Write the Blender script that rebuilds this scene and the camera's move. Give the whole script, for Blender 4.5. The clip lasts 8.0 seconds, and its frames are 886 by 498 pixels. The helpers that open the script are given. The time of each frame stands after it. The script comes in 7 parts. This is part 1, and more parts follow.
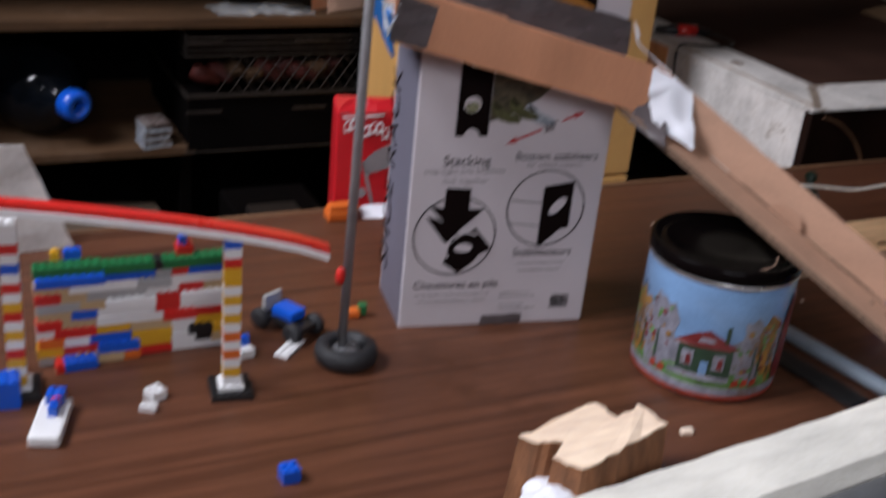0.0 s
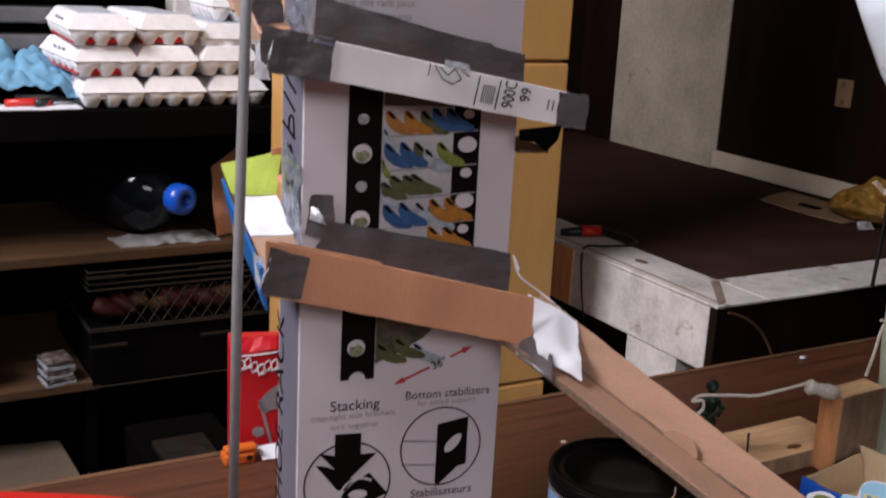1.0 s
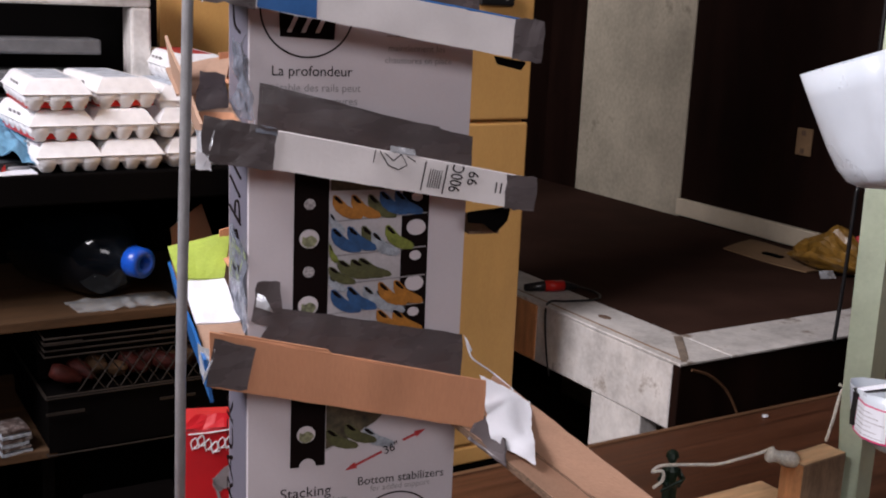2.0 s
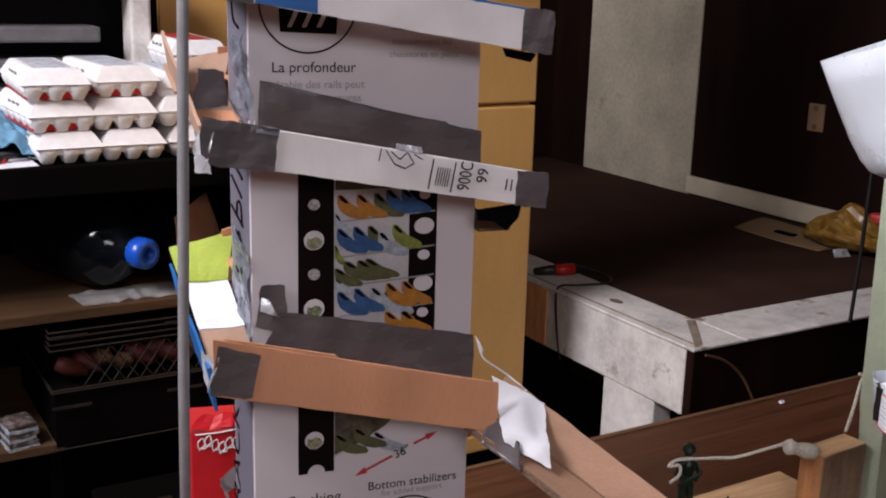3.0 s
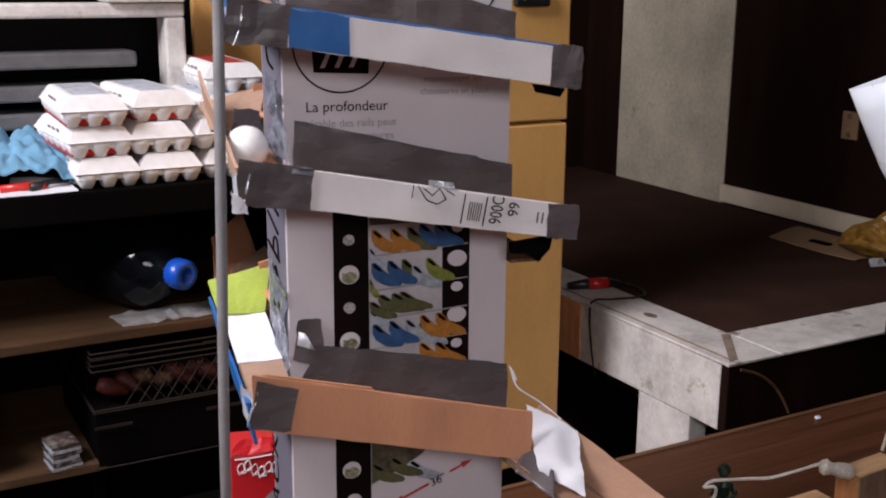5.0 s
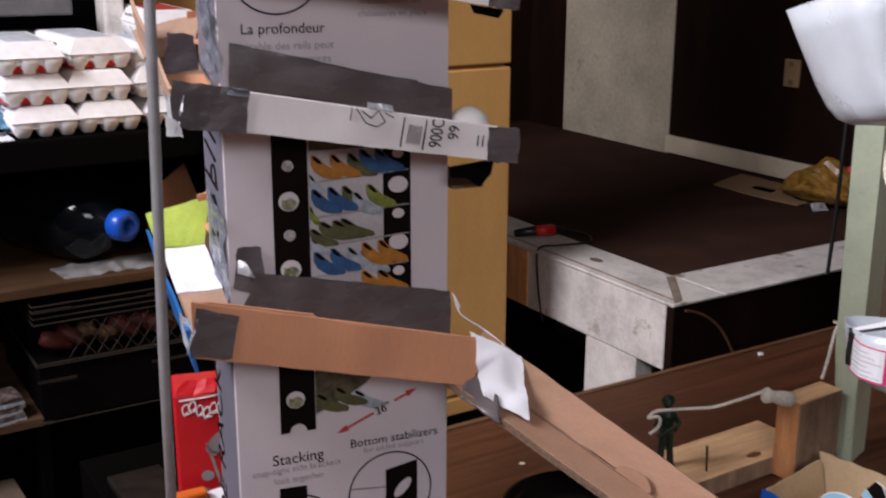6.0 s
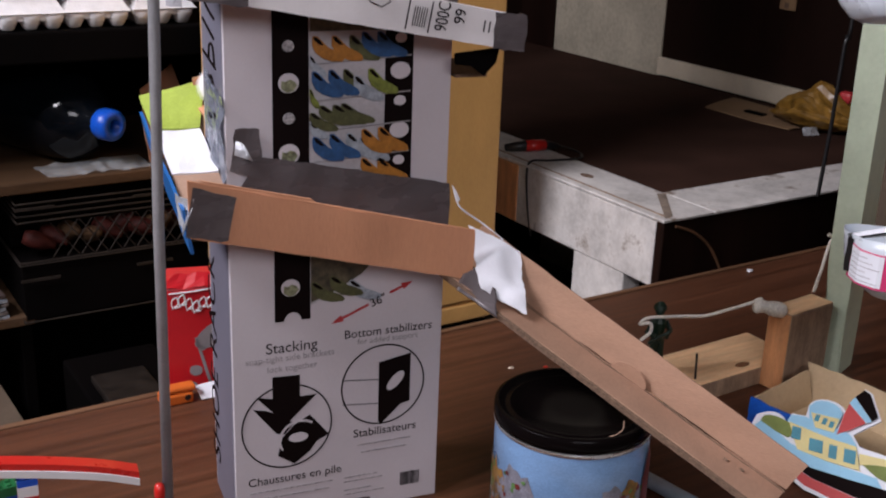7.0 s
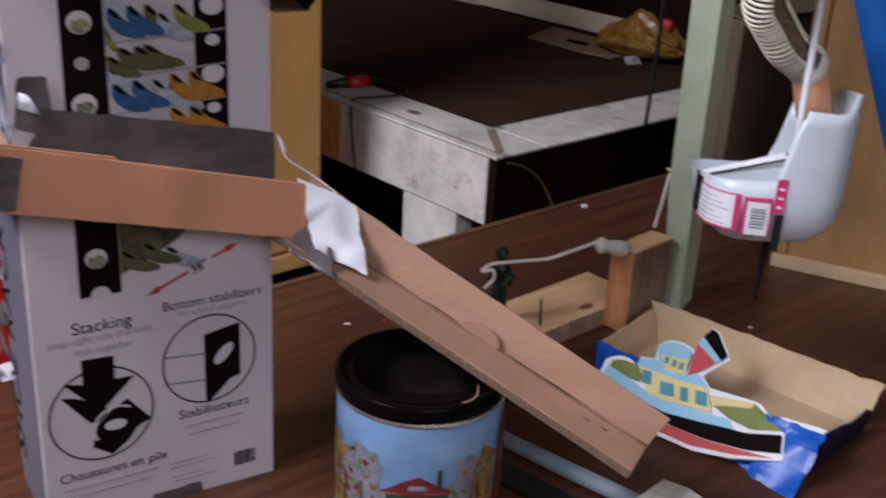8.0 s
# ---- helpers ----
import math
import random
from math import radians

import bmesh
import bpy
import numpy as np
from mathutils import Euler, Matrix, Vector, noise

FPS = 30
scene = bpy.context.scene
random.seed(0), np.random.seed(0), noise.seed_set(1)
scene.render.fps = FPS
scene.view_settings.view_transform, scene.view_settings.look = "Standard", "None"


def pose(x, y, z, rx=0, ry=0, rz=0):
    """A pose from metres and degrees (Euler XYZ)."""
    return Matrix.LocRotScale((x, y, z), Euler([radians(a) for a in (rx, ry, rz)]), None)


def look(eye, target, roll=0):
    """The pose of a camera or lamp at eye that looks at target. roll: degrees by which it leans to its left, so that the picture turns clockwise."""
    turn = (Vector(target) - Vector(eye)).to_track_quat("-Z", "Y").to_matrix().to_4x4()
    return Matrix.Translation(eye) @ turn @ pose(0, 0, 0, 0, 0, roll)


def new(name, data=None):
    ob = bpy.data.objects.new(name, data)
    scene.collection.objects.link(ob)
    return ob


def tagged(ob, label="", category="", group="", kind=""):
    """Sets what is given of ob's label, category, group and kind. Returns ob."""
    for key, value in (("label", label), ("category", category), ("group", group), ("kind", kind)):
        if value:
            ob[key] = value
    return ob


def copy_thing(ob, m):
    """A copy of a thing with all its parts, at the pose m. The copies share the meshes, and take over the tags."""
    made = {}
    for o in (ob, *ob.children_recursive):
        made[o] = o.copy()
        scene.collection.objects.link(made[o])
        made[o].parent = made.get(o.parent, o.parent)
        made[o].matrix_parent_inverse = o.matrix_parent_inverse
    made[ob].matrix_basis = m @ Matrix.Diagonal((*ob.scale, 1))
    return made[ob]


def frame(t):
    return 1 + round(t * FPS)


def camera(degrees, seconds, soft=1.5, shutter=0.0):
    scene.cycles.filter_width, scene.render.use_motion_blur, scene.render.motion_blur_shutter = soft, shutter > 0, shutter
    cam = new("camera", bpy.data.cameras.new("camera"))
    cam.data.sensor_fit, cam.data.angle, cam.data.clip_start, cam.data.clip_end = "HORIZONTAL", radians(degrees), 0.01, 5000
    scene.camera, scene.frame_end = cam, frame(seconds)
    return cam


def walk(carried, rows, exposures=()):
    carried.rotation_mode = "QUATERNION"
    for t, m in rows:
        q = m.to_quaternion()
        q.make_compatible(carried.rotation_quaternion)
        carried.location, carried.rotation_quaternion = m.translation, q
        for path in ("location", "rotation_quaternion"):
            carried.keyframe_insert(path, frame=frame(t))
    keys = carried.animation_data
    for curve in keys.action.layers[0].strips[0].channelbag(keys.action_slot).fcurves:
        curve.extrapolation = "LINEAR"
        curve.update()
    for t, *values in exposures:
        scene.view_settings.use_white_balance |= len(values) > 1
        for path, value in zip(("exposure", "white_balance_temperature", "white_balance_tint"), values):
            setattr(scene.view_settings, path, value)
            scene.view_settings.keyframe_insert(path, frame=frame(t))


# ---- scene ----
cam = camera(43.7, 8.0, 2.0, 0.4)
PATH = [
    (0, (-0.279, -1.029, 0.59), (0.262, 0.706, -0.245), 5.9),
    (0.5, (-0.246, -1.013, 0.608), (0.424, 0.777, 0.021), 4.8),
    (1, (-0.218, -1.004, 0.637), (0.438, 0.815, 0.127), 3.0),
    (1.5, (-0.206, -0.999, 0.659), (0.511, 0.816, 0.222), 2.5),
    (1.7, (-0.199, -0.998, 0.668), (0.509, 0.821, 0.233), 2.7),
    (3, (-0.179, -0.953, 0.694), (0.51, 0.859, 0.205), 1.6),
    (3.5, (-0.177, -0.961, 0.694), (0.51, 0.859, 0.232), 1.4),
    (4, (-0.18, -0.968, 0.717), (0.488, 0.865, 0.278), 1.3),
    (4.2, (-0.183, -0.97, 0.728), (0.461, 0.87, 0.279), 1.0),
    (5.3, (-0.179, -0.96, 0.718), (0.463, 0.87, 0.227), 0.1),
    (5.5, (-0.174, -0.964, 0.707), (0.496, 0.855, 0.214), 0.2),
    (6, (-0.174, -0.968, 0.686), (0.536, 0.822, 0.143), 0.2),
    (6.5, (-0.194, -0.986, 0.661), (0.595, 0.764, 0.097), 1.3),
    (7, (-0.189, -0.956, 0.646), (0.543, 0.783, -0.019), 2.2),
    (7.5, (-0.173, -0.908, 0.641), (0.651, 0.775, -0.059), 3.0),
    (8, (-0.156, -0.861, 0.629), (0.847, 0.693, -0.134), 3.2),
]
walk(cam, [(t, look(eye, target, roll)) for t, eye, target, roll in PATH], exposures=[(0.0, -0.08, 6050, 6), (0.5, -0.08, 6100, 8), (1.0, -0.05, 6450, 10), (4.0, 0.0, 6500, 10), (6.5, -0.02, 6400, 10), (8.0, -0.15, 6050, 9)])

# ---- light ----
ROOM = pose(0, 0, 0, 0, 0, 10)          # the room stands turned against the tall carton
world = bpy.data.worlds.new("world")
scene.world = world
world.use_nodes = True
sky = world.node_tree.nodes.new("ShaderNodeTexSky")
sky.sky_type, sky.sun_disc = "NISHITA", False
sky.sun_elevation, sky.sun_rotation = radians(35), radians(250)
world.node_tree.links.new(sky.outputs["Color"], world.node_tree.nodes["Background"].inputs["Color"])
world.node_tree.nodes["Background"].inputs["Strength"].default_value = 0.08


def added_lamp(name, m, w, h, watts, tint):
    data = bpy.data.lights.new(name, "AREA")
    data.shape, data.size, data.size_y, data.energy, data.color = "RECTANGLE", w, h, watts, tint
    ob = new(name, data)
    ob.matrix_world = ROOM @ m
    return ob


# area lamps added in made-up openings of the unseen west and south walls
added_lamp("added_light", look((-1.78, 0.25, 2.16), (0.3, 0.25, 0.05)), 1.3, 0.8, 114, (1.0, 0.94, 1.0))
added_lamp("added_light", look((-0.75, -2.55, 1.66), (-0.10, 0.0, 0.25)), 1.5, 0.7, 28, (1.0, 0.925, 0.97))


# ---- materials ----
def material(name, colour, rough=0.6, metal=0.0, vary=0.18, scale=30.0, bump=0.15, fine=400.0, stretch=(1, 1, 1), coat=0.0, island=0.0, alpha=1.0, trans=0.0, spot=None, spot_at=0.62, space="Object", spec=0.5):
    m = bpy.data.materials.new(name)
    m.use_nodes = True
    nt = m.node_tree
    n, link = nt.nodes, nt.links.new
    b = n["Principled BSDF"]
    tc, mp = n.new("ShaderNodeTexCoord"), n.new("ShaderNodeMapping")
    link(tc.outputs[space], mp.inputs["Vector"])
    mp.inputs["Scale"].default_value = stretch
    big, small = n.new("ShaderNodeTexNoise"), n.new("ShaderNodeTexNoise")
    for t, s, d in ((big, scale, 4), (small, fine, 2)):
        link(mp.outputs["Vector"], t.inputs["Vector"])
        t.inputs["Scale"].default_value, t.inputs["Detail"].default_value = s, d
    ramp = n.new("ShaderNodeValToRGB")
    ramp.color_ramp.elements[0].position, ramp.color_ramp.elements[1].position = 0.3, 0.7
    ramp.color_ramp.elements[0].color = (*[c * (1 - vary) for c in colour], 1)
    ramp.color_ramp.elements[1].color = (*[min(1, c * (1 + vary)) for c in colour], 1)
    link(big.outputs["Fac"], ramp.inputs["Fac"])
    mix = n.new("ShaderNodeMix")
    mix.data_type, mix.blend_type = "RGBA", "OVERLAY"
    mix.inputs["Factor"].default_value = min(0.6, vary * 1.6)
    link(ramp.outputs["Color"], mix.inputs["A"])
    link(small.outputs["Color"], mix.inputs["B"])
    hsv = n.new("ShaderNodeHueSaturation")
    link(mix.outputs["Result"], hsv.inputs["Color"])
    out = hsv.outputs["Color"]
    grey = n.new("ShaderNodeRGBToBW")
    link(small.outputs["Color"], grey.inputs["Color"])
    link(grey.outputs["Val"], mix.inputs["B"])
    if island:
        info = n.new("ShaderNodeObjectInfo")
        rng = n.new("ShaderNodeMapRange")
        rng.inputs["To Min"].default_value, rng.inputs["To Max"].default_value = 1 - island, 1 + island
        link(info.outputs["Random"], rng.inputs["Value"])
        link(rng.outputs["Result"], hsv.inputs["Value"])
    if spot:
        st = n.new("ShaderNodeTexNoise")
        st.inputs["Scale"].default_value, st.inputs["Detail"].default_value = scale * 0.5, 6
        st.inputs["Roughness"].default_value = 0.7
        link(tc.outputs[space], st.inputs["Vector"])
        sr = n.new("ShaderNodeValToRGB")
        sr.color_ramp.elements[0].position, sr.color_ramp.elements[1].position = spot_at - 0.05, spot_at + 0.05
        link(st.outputs["Fac"], sr.inputs["Fac"])
        sm = n.new("ShaderNodeMix")
        sm.data_type = "RGBA"
        link(sr.outputs["Color"], sm.inputs["Factor"])
        link(out, sm.inputs["A"])
        sm.inputs["B"].default_value = (*spot, 1)
        out = sm.outputs["Result"]
    link(out, b.inputs["Base Color"])
    rr = n.new("ShaderNodeMapRange")
    rr.inputs["To Min"].default_value, rr.inputs["To Max"].default_value = max(0.02, rough - 0.1), min(1, rough + 0.1)
    link(big.outputs["Fac"], rr.inputs["Value"])
    link(rr.outputs["Result"], b.inputs["Roughness"])
    b.inputs["Metallic"].default_value = metal
    b.inputs["Coat Weight"].default_value = coat
    b.inputs["Specular IOR Level"].default_value = spec
    b.inputs["Alpha"].default_value = alpha
    b.inputs["Transmission Weight"].default_value = trans
    if bump:
        bp = n.new("ShaderNodeBump")
        bp.inputs["Strength"].default_value, bp.inputs["Distance"].default_value = bump, 0.002
        link(small.outputs["Fac"], bp.inputs["Height"])
        link(bp.outputs["Normal"], b.inputs["Normal"])
    return m


CARD_WHITE = material("printed_card", (0.60, 0.56, 0.59), 0.45, vary=0.04, scale=9, bump=0.04)
# side panels set darker and bluer than the front card
CARD_SIDE = material("side_card", (0.15, 0.145, 0.185), 0.45, vary=0.12, scale=14, bump=0.05, stretch=(1, 1, 0.3))
CARDBOARD = material("brown_cardboard", (0.58, 0.275, 0.150), 0.85, vary=0.08, scale=12, bump=0.14, fine=260, stretch=(1.6, 1.6, 0.5))
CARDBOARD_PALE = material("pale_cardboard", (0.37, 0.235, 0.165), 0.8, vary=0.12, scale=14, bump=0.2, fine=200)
RAMP_CARD = material("ramp_cardboard", (0.385, 0.228, 0.150), 0.85, vary=0.10, scale=16, bump=0.2, fine=220, stretch=(1, 1, 3))
CARD_EDGE = material("cardboard_edge", (0.16, 0.10, 0.065), 0.9, vary=0.3, scale=300, bump=0.3)
DUCT = material("duct_tape", (0.098, 0.083, 0.086), 0.27, vary=0.16, scale=18, bump=0.12, fine=900, stretch=(1, 1, 3))
FOIL = material("silver_tape", (0.62, 0.64, 0.68), 0.28, metal=0.55, vary=0.2, scale=40, bump=0.3, fine=160)
CLEAR = material("clear_tape", (0.75, 0.8, 0.82), 0.12, vary=0.1, scale=60, bump=0.4, fine=180, alpha=0.16)
PAPER = material("white_paper", (0.78, 0.79, 0.84), 0.7, vary=0.05, scale=25, bump=0.1)
WHITE_CARD = material("white_carton", (0.76, 0.73, 0.73), 0.5, vary=0.07, scale=22, bump=0.08)
INK = material("dark_ink", (0.007, 0.004, 0.004), 0.6, spec=0.04, vary=0.1, bump=0)
INK_GREY = material("grey_ink", (0.20, 0.19, 0.20), 0.5, vary=0.1, bump=0)
INK_PALE = material("pale_ink", (0.27, 0.255, 0.265), 0.5, vary=0.1, bump=0)
INK_LINE = material("faint_ink", (0.36, 0.34, 0.35), 0.5, vary=0.5, scale=400, bump=0)
INK_RED = material("red_ink", (0.45, 0.03, 0.035), 0.5, vary=0.1, bump=0)
BLUE_CARD = material("blue_card", (0.02, 0.12, 0.36), 0.4, vary=0.1, scale=30, bump=0.05)
LIME = material("lime_paper", (0.36, 0.46, 0.07), 0.6, vary=0.15, scale=30, bump=0.1)
PR_ORANGE = material("print_orange", (0.36, 0.145, 0.018), 0.5, vary=0.22, scale=140, bump=0)
PR_OLIVE = material("print_olive", (0.075, 0.078, 0.028), 0.5, vary=0.30, scale=160, bump=0)
PR_BLUE = material("print_blue", (0.022, 0.08, 0.21), 0.5, vary=0.25, scale=140, bump=0)
PR_PALE = material("print_pale_blue", (0.33, 0.37, 0.42), 0.5, vary=0.3, scale=140, bump=0)
PR_BACK = material("print_background", (0.46, 0.44, 0.46), 0.5, vary=0.12, scale=40, bump=0)
PR_MEADOW = material("print_meadow", (0.20, 0.21, 0.12), 0.5, vary=0.6, scale=240, bump=0)
PR_MUD = material("print_brown", (0.075, 0.062, 0.035), 0.5, vary=0.7, scale=90, bump=0)
PR_LIME = material("print_lime", (0.17, 0.20, 0.035), 0.5, vary=0.4, scale=110, bump=0)
TABLE = material("table_wood", (0.096, 0.0375, 0.0195), 0.34, spec=0.28, vary=0.36, scale=7, bump=0.10, fine=90, stretch=(0.35, 11, 1), spot=(0.068, 0.026, 0.012), spot_at=0.62)
STAIN = material("brown_stain", (0.23, 0.18, 0.14), 0.8, vary=0.3, scale=40, bump=0.1)
SKIRTING = material("cream_skirting_paint", (0.72, 0.62, 0.47), 0.6, vary=0.10, scale=8, bump=0.15, fine=90, spot=(0.33, 0.25, 0.17), spot_at=0.68)
TAN_PL = material("tan_plastic", (0.50, 0.36, 0.20), 0.4, vary=0.05, bump=0)
TABLE_EDGE = material("table_edge", (0.14, 0.07, 0.035), 0.5, vary=0.3, scale=8, stretch=(0.5, 8, 8))
LUMBER = material("raw_lumber", (0.84, 0.53, 0.29), 0.75, vary=0.22, scale=10, bump=0.2, fine=120, stretch=(1, 7, 7), spot=(0.30, 0.13, 0.06), spot_at=0.70)
GREY_LUMBER = material("lumber_grey", (0.33, 0.22, 0.14), 0.8, vary=0.3, scale=18, bump=0.25, fine=150, stretch=(4, 4, 1))
PALE_WOOD = material("pale_wood", (0.84, 0.69, 0.54), 0.7, vary=0.15, scale=9, bump=0.2, fine=120, stretch=(1, 6, 6), spot=(0.3, 0.2, 0.12), spot_at=0.74)
GREEN_PAINT = material("pale_green_paint", (0.50, 0.57, 0.42), 0.5, vary=0.10, scale=14, bump=0.15, fine=180, spot=(0.22, 0.24, 0.16), spot_at=0.70)
YELLOW = material("yellow_cabinet_paint", (0.66, 0.365, 0.115), 0.5, vary=0.10, scale=4, bump=0.08, fine=120, stretch=(3, 3, 0.8))
WORN_WHITE = material("worn_white_paint", (0.63, 0.60, 0.57), 0.65, vary=0.22, scale=16, bump=0.3, fine=110, spot=(0.20, 0.15, 0.11), spot_at=0.62)
PLASTER = material("aged_plaster", (0.48, 0.425, 0.325), 0.8, vary=0.20, scale=6, bump=0.3, fine=70, spot=(0.22, 0.185, 0.135), spot_at=0.63)
DARK_PANEL = material("dark_panel", (0.0115, 0.0042, 0.0025), 0.6, spec=0.15, vary=0.3, scale=4, bump=0.15, fine=60, stretch=(4, 4, 0.6))
FELT = material("brown_felt", (0.043, 0.0215, 0.0155), 0.9, spec=0.05, vary=0.2, scale=8, bump=0.3, fine=300, spot=(0.050, 0.026, 0.019), spot_at=0.66)
# near black: the shade inside the shelves is put into this colour
SHADED_DARK = material("shaded_dark", (0.0022, 0.0017, 0.0017), 0.8, vary=0.3, scale=6, bump=0.1, spec=0.04)
SHELF_WOOD = material("shelf_wood", (0.064, 0.034, 0.016), 0.75, spec=0.2, vary=0.3, scale=6, bump=0.15, fine=90, stretch=(0.8, 6, 6), spot=(0.10, 0.06, 0.035), spot_at=0.60)
# kept dark so that the unseen walls and ceiling bounce little light
WALL = material("room_wall", (0.13, 0.115, 0.10), 0.85, vary=0.12, scale=3, bump=0.2, fine=60)
FLOOR = material("floor_boards", (0.10, 0.07, 0.05), 0.6, vary=0.3, scale=3, bump=0.1, stretch=(1, 8, 1))
BLACK_RUBBER = material("black_rubber", (0.016, 0.016, 0.018), 0.6, vary=0.2, scale=60, bump=0.2)
GREY_HUB = material("grey_hub", (0.11, 0.11, 0.115), 0.45, vary=0.15, scale=40)
STEEL = material("dull_steel", (0.30, 0.30, 0.31), 0.42, metal=0.35, vary=0.12, scale=40, bump=0.05)
BLACK_LACQUER = material("black_lacquer", (0.0035, 0.0025, 0.0025), 0.18, vary=0.2, scale=20, bump=0.02, spec=0.035)
BRIGHT_METAL = material("tin_metal", (0.6, 0.6, 0.6), 0.25, metal=0.9, vary=0.1)
TIN_SKY = material("tin_sky", (0.15, 0.26, 0.44), 0.3, vary=0.22, scale=14, bump=0, coat=0.3, stretch=(1, 1, 2))
TIN_OCHRE = material("tin_ochre", (0.26, 0.135, 0.03), 0.35, vary=0.5, scale=90, bump=0, spot=(0.12, 0.07, 0.04), spot_at=0.58)
TIN_PALE = material("tin_pale_trees", (0.20, 0.20, 0.24), 0.35, vary=0.35, scale=80, bump=0, spot=(0.14, 0.10, 0.09), spot_at=0.58)
TIN_GREEN = material("tin_green", (0.10, 0.20, 0.06), 0.35, vary=0.4, scale=60, bump=0)
TIN_DARKGREEN = material("tin_dark_green", (0.025, 0.05, 0.03), 0.35, vary=0.2, scale=60, bump=0)
TIN_RED = material("tin_red", (0.30, 0.04, 0.02), 0.35, vary=0.3, scale=60, bump=0)
TIN_MAROON = material("tin_maroon", (0.14, 0.02, 0.02), 0.35, vary=0.3, scale=60, bump=0)
RED_BOX = material("red_carton", (0.55, 0.012, 0.02), 0.35, vary=0.06, scale=20, bump=0.03)
RED = material("red_plastic", (0.55, 0.02, 0.015), 0.3, vary=0.04, bump=0)
WHITE = material("white_plastic", (0.75, 0.75, 0.75), 0.35, vary=0.04, bump=0)
BALL = material("ball_white", (0.82, 0.82, 0.80), 0.35, vary=0.03, bump=0)
BLUE = material("blue_plastic", (0.01, 0.09, 0.55), 0.3, vary=0.05, bump=0)
YELLOW_PL = material("yellow_plastic", (0.65, 0.36, 0.02), 0.3, vary=0.04, bump=0)
ORANGE_PL = material("orange_plastic", (0.65, 0.14, 0.02), 0.35, vary=0.08, bump=0)
BLACK_PL = material("black_plastic", (0.012, 0.012, 0.013), 0.35, vary=0.1, bump=0)
GREY_PL = material("grey_plastic", (0.35, 0.35, 0.35), 0.35, vary=0.05, bump=0)
GREEN_PL = material("green_plastic", (0.015, 0.13, 0.04), 0.35, vary=0.05, bump=0)
SOLDIER = material("army_green_plastic", (0.006, 0.019, 0.010), 0.4, vary=0.2, bump=0)
STRING = material("white_string", (0.85, 0.80, 0.70), 0.9, vary=0.2, scale=300, bump=0.5, fine=900)
ROPE = material("white_cord", (0.75, 0.77, 0.82), 0.8, vary=0.12, scale=200, bump=0.4, fine=900)
JUG = material("milky_plastic", (0.80, 0.87, 0.94), 0.30, vary=0.06, scale=18, bump=0.04, trans=0.18, spot=(0.72, 0.74, 0.66), spot_at=0.70)
HOSE = material("ribbed_hose", (0.80, 0.74, 0.62), 0.45, vary=0.15, scale=60)
PULP = material("egg_pulp", (0.82, 0.82, 0.83), 0.95, vary=0.09, scale=30, bump=0.4, fine=260)
EGG_LABEL = material("egg_label_print", (0.50, 0.54, 0.60), 0.6, vary=0.35, scale=60, bump=0)
# dark grey for the shaded near side of the beam
BEAM_SHADE = material("beam_shade_grey", (0.10, 0.104, 0.108), 0.45, vary=0.15, scale=30)
PINK = material("pink_print", (0.62, 0.04, 0.16), 0.45, vary=0.06, bump=0)
CLOTH = material("blue_cloth", (0.15, 0.34, 0.50), 0.9, vary=0.2, scale=25, bump=0.3)
TUBE_BLUE = material("pale_blue_plastic", (0.36, 0.44, 0.52), 0.35, vary=0.08, scale=30, bump=0.03)
GLINT = material("glossy_tape", (0.22, 0.24, 0.29), 0.14, metal=0.2, vary=0.4, scale=50, bump=0.5, fine=140, alpha=0.55)
BEAM = material("weathered_wood", (0.76, 0.74, 0.66), 0.7, vary=0.20, scale=9, bump=0.4, fine=120, stretch=(1, 4, 4), spot=(0.42, 0.32, 0.20), spot_at=0.62)
# pale enough to hold the strong light on the chunk's top
LIT_SPLIT = material("split_wood", (0.92, 0.70, 0.52), 0.7, vary=0.15, scale=20, bump=0.4, fine=160, stretch=(1, 5, 5))
DULL_BOX = material("dull_brown_card", (0.105, 0.076, 0.052), 0.85, vary=0.2, scale=9, bump=0.15, fine=160)
# colour of the lumber block's lit face, and of the bare orange end piece
ORANGE_PINE = material("orange_pine", (0.60, 0.27, 0.11), 0.75, vary=0.22, scale=14, bump=0.2, fine=140, stretch=(5, 5, 1))
BARK = material("brown_split_side", (0.20, 0.085, 0.035), 0.8, vary=0.3, scale=20, bump=0.4, fine=150, stretch=(5, 5, 1))
PACKET = material("printed_packet", (0.07, 0.05, 0.045), 0.5, vary=0.6, scale=70, bump=0.3, spot=(0.22, 0.20, 0.19), spot_at=0.54)
CRATE_GOODS = material("dull_red_goods", (0.040, 0.008, 0.006), 0.6, spec=0.15, vary=0.4, scale=60)
TARP = material("blue_tarp", (0.01, 0.10, 0.38), 0.5, vary=0.2, scale=20, bump=0.2)
BOTTLE = material("dark_bottle", (0.003, 0.0045, 0.007), 0.11, vary=0.4, scale=10, bump=0.12, fine=40, spec=0.34)
CRATE = material("crate_wire", (0.020, 0.015, 0.012), 0.5, metal=0.2, vary=0.3, scale=40)
BAG = material("yellow_bag", (0.21, 0.11, 0.02), 0.3, vary=0.35, scale=30, bump=0.5, fine=60)
BOAT_BLUE = material("boat_pale_blue", (0.30, 0.55, 0.72), 0.45, vary=0.06, bump=0)
BOAT_CREAM = material("boat_cream", (0.70, 0.60, 0.28), 0.45, vary=0.08, bump=0)
BOAT_DECK = material("boat_deck_green", (0.18, 0.22, 0.06), 0.45, vary=0.15, bump=0)
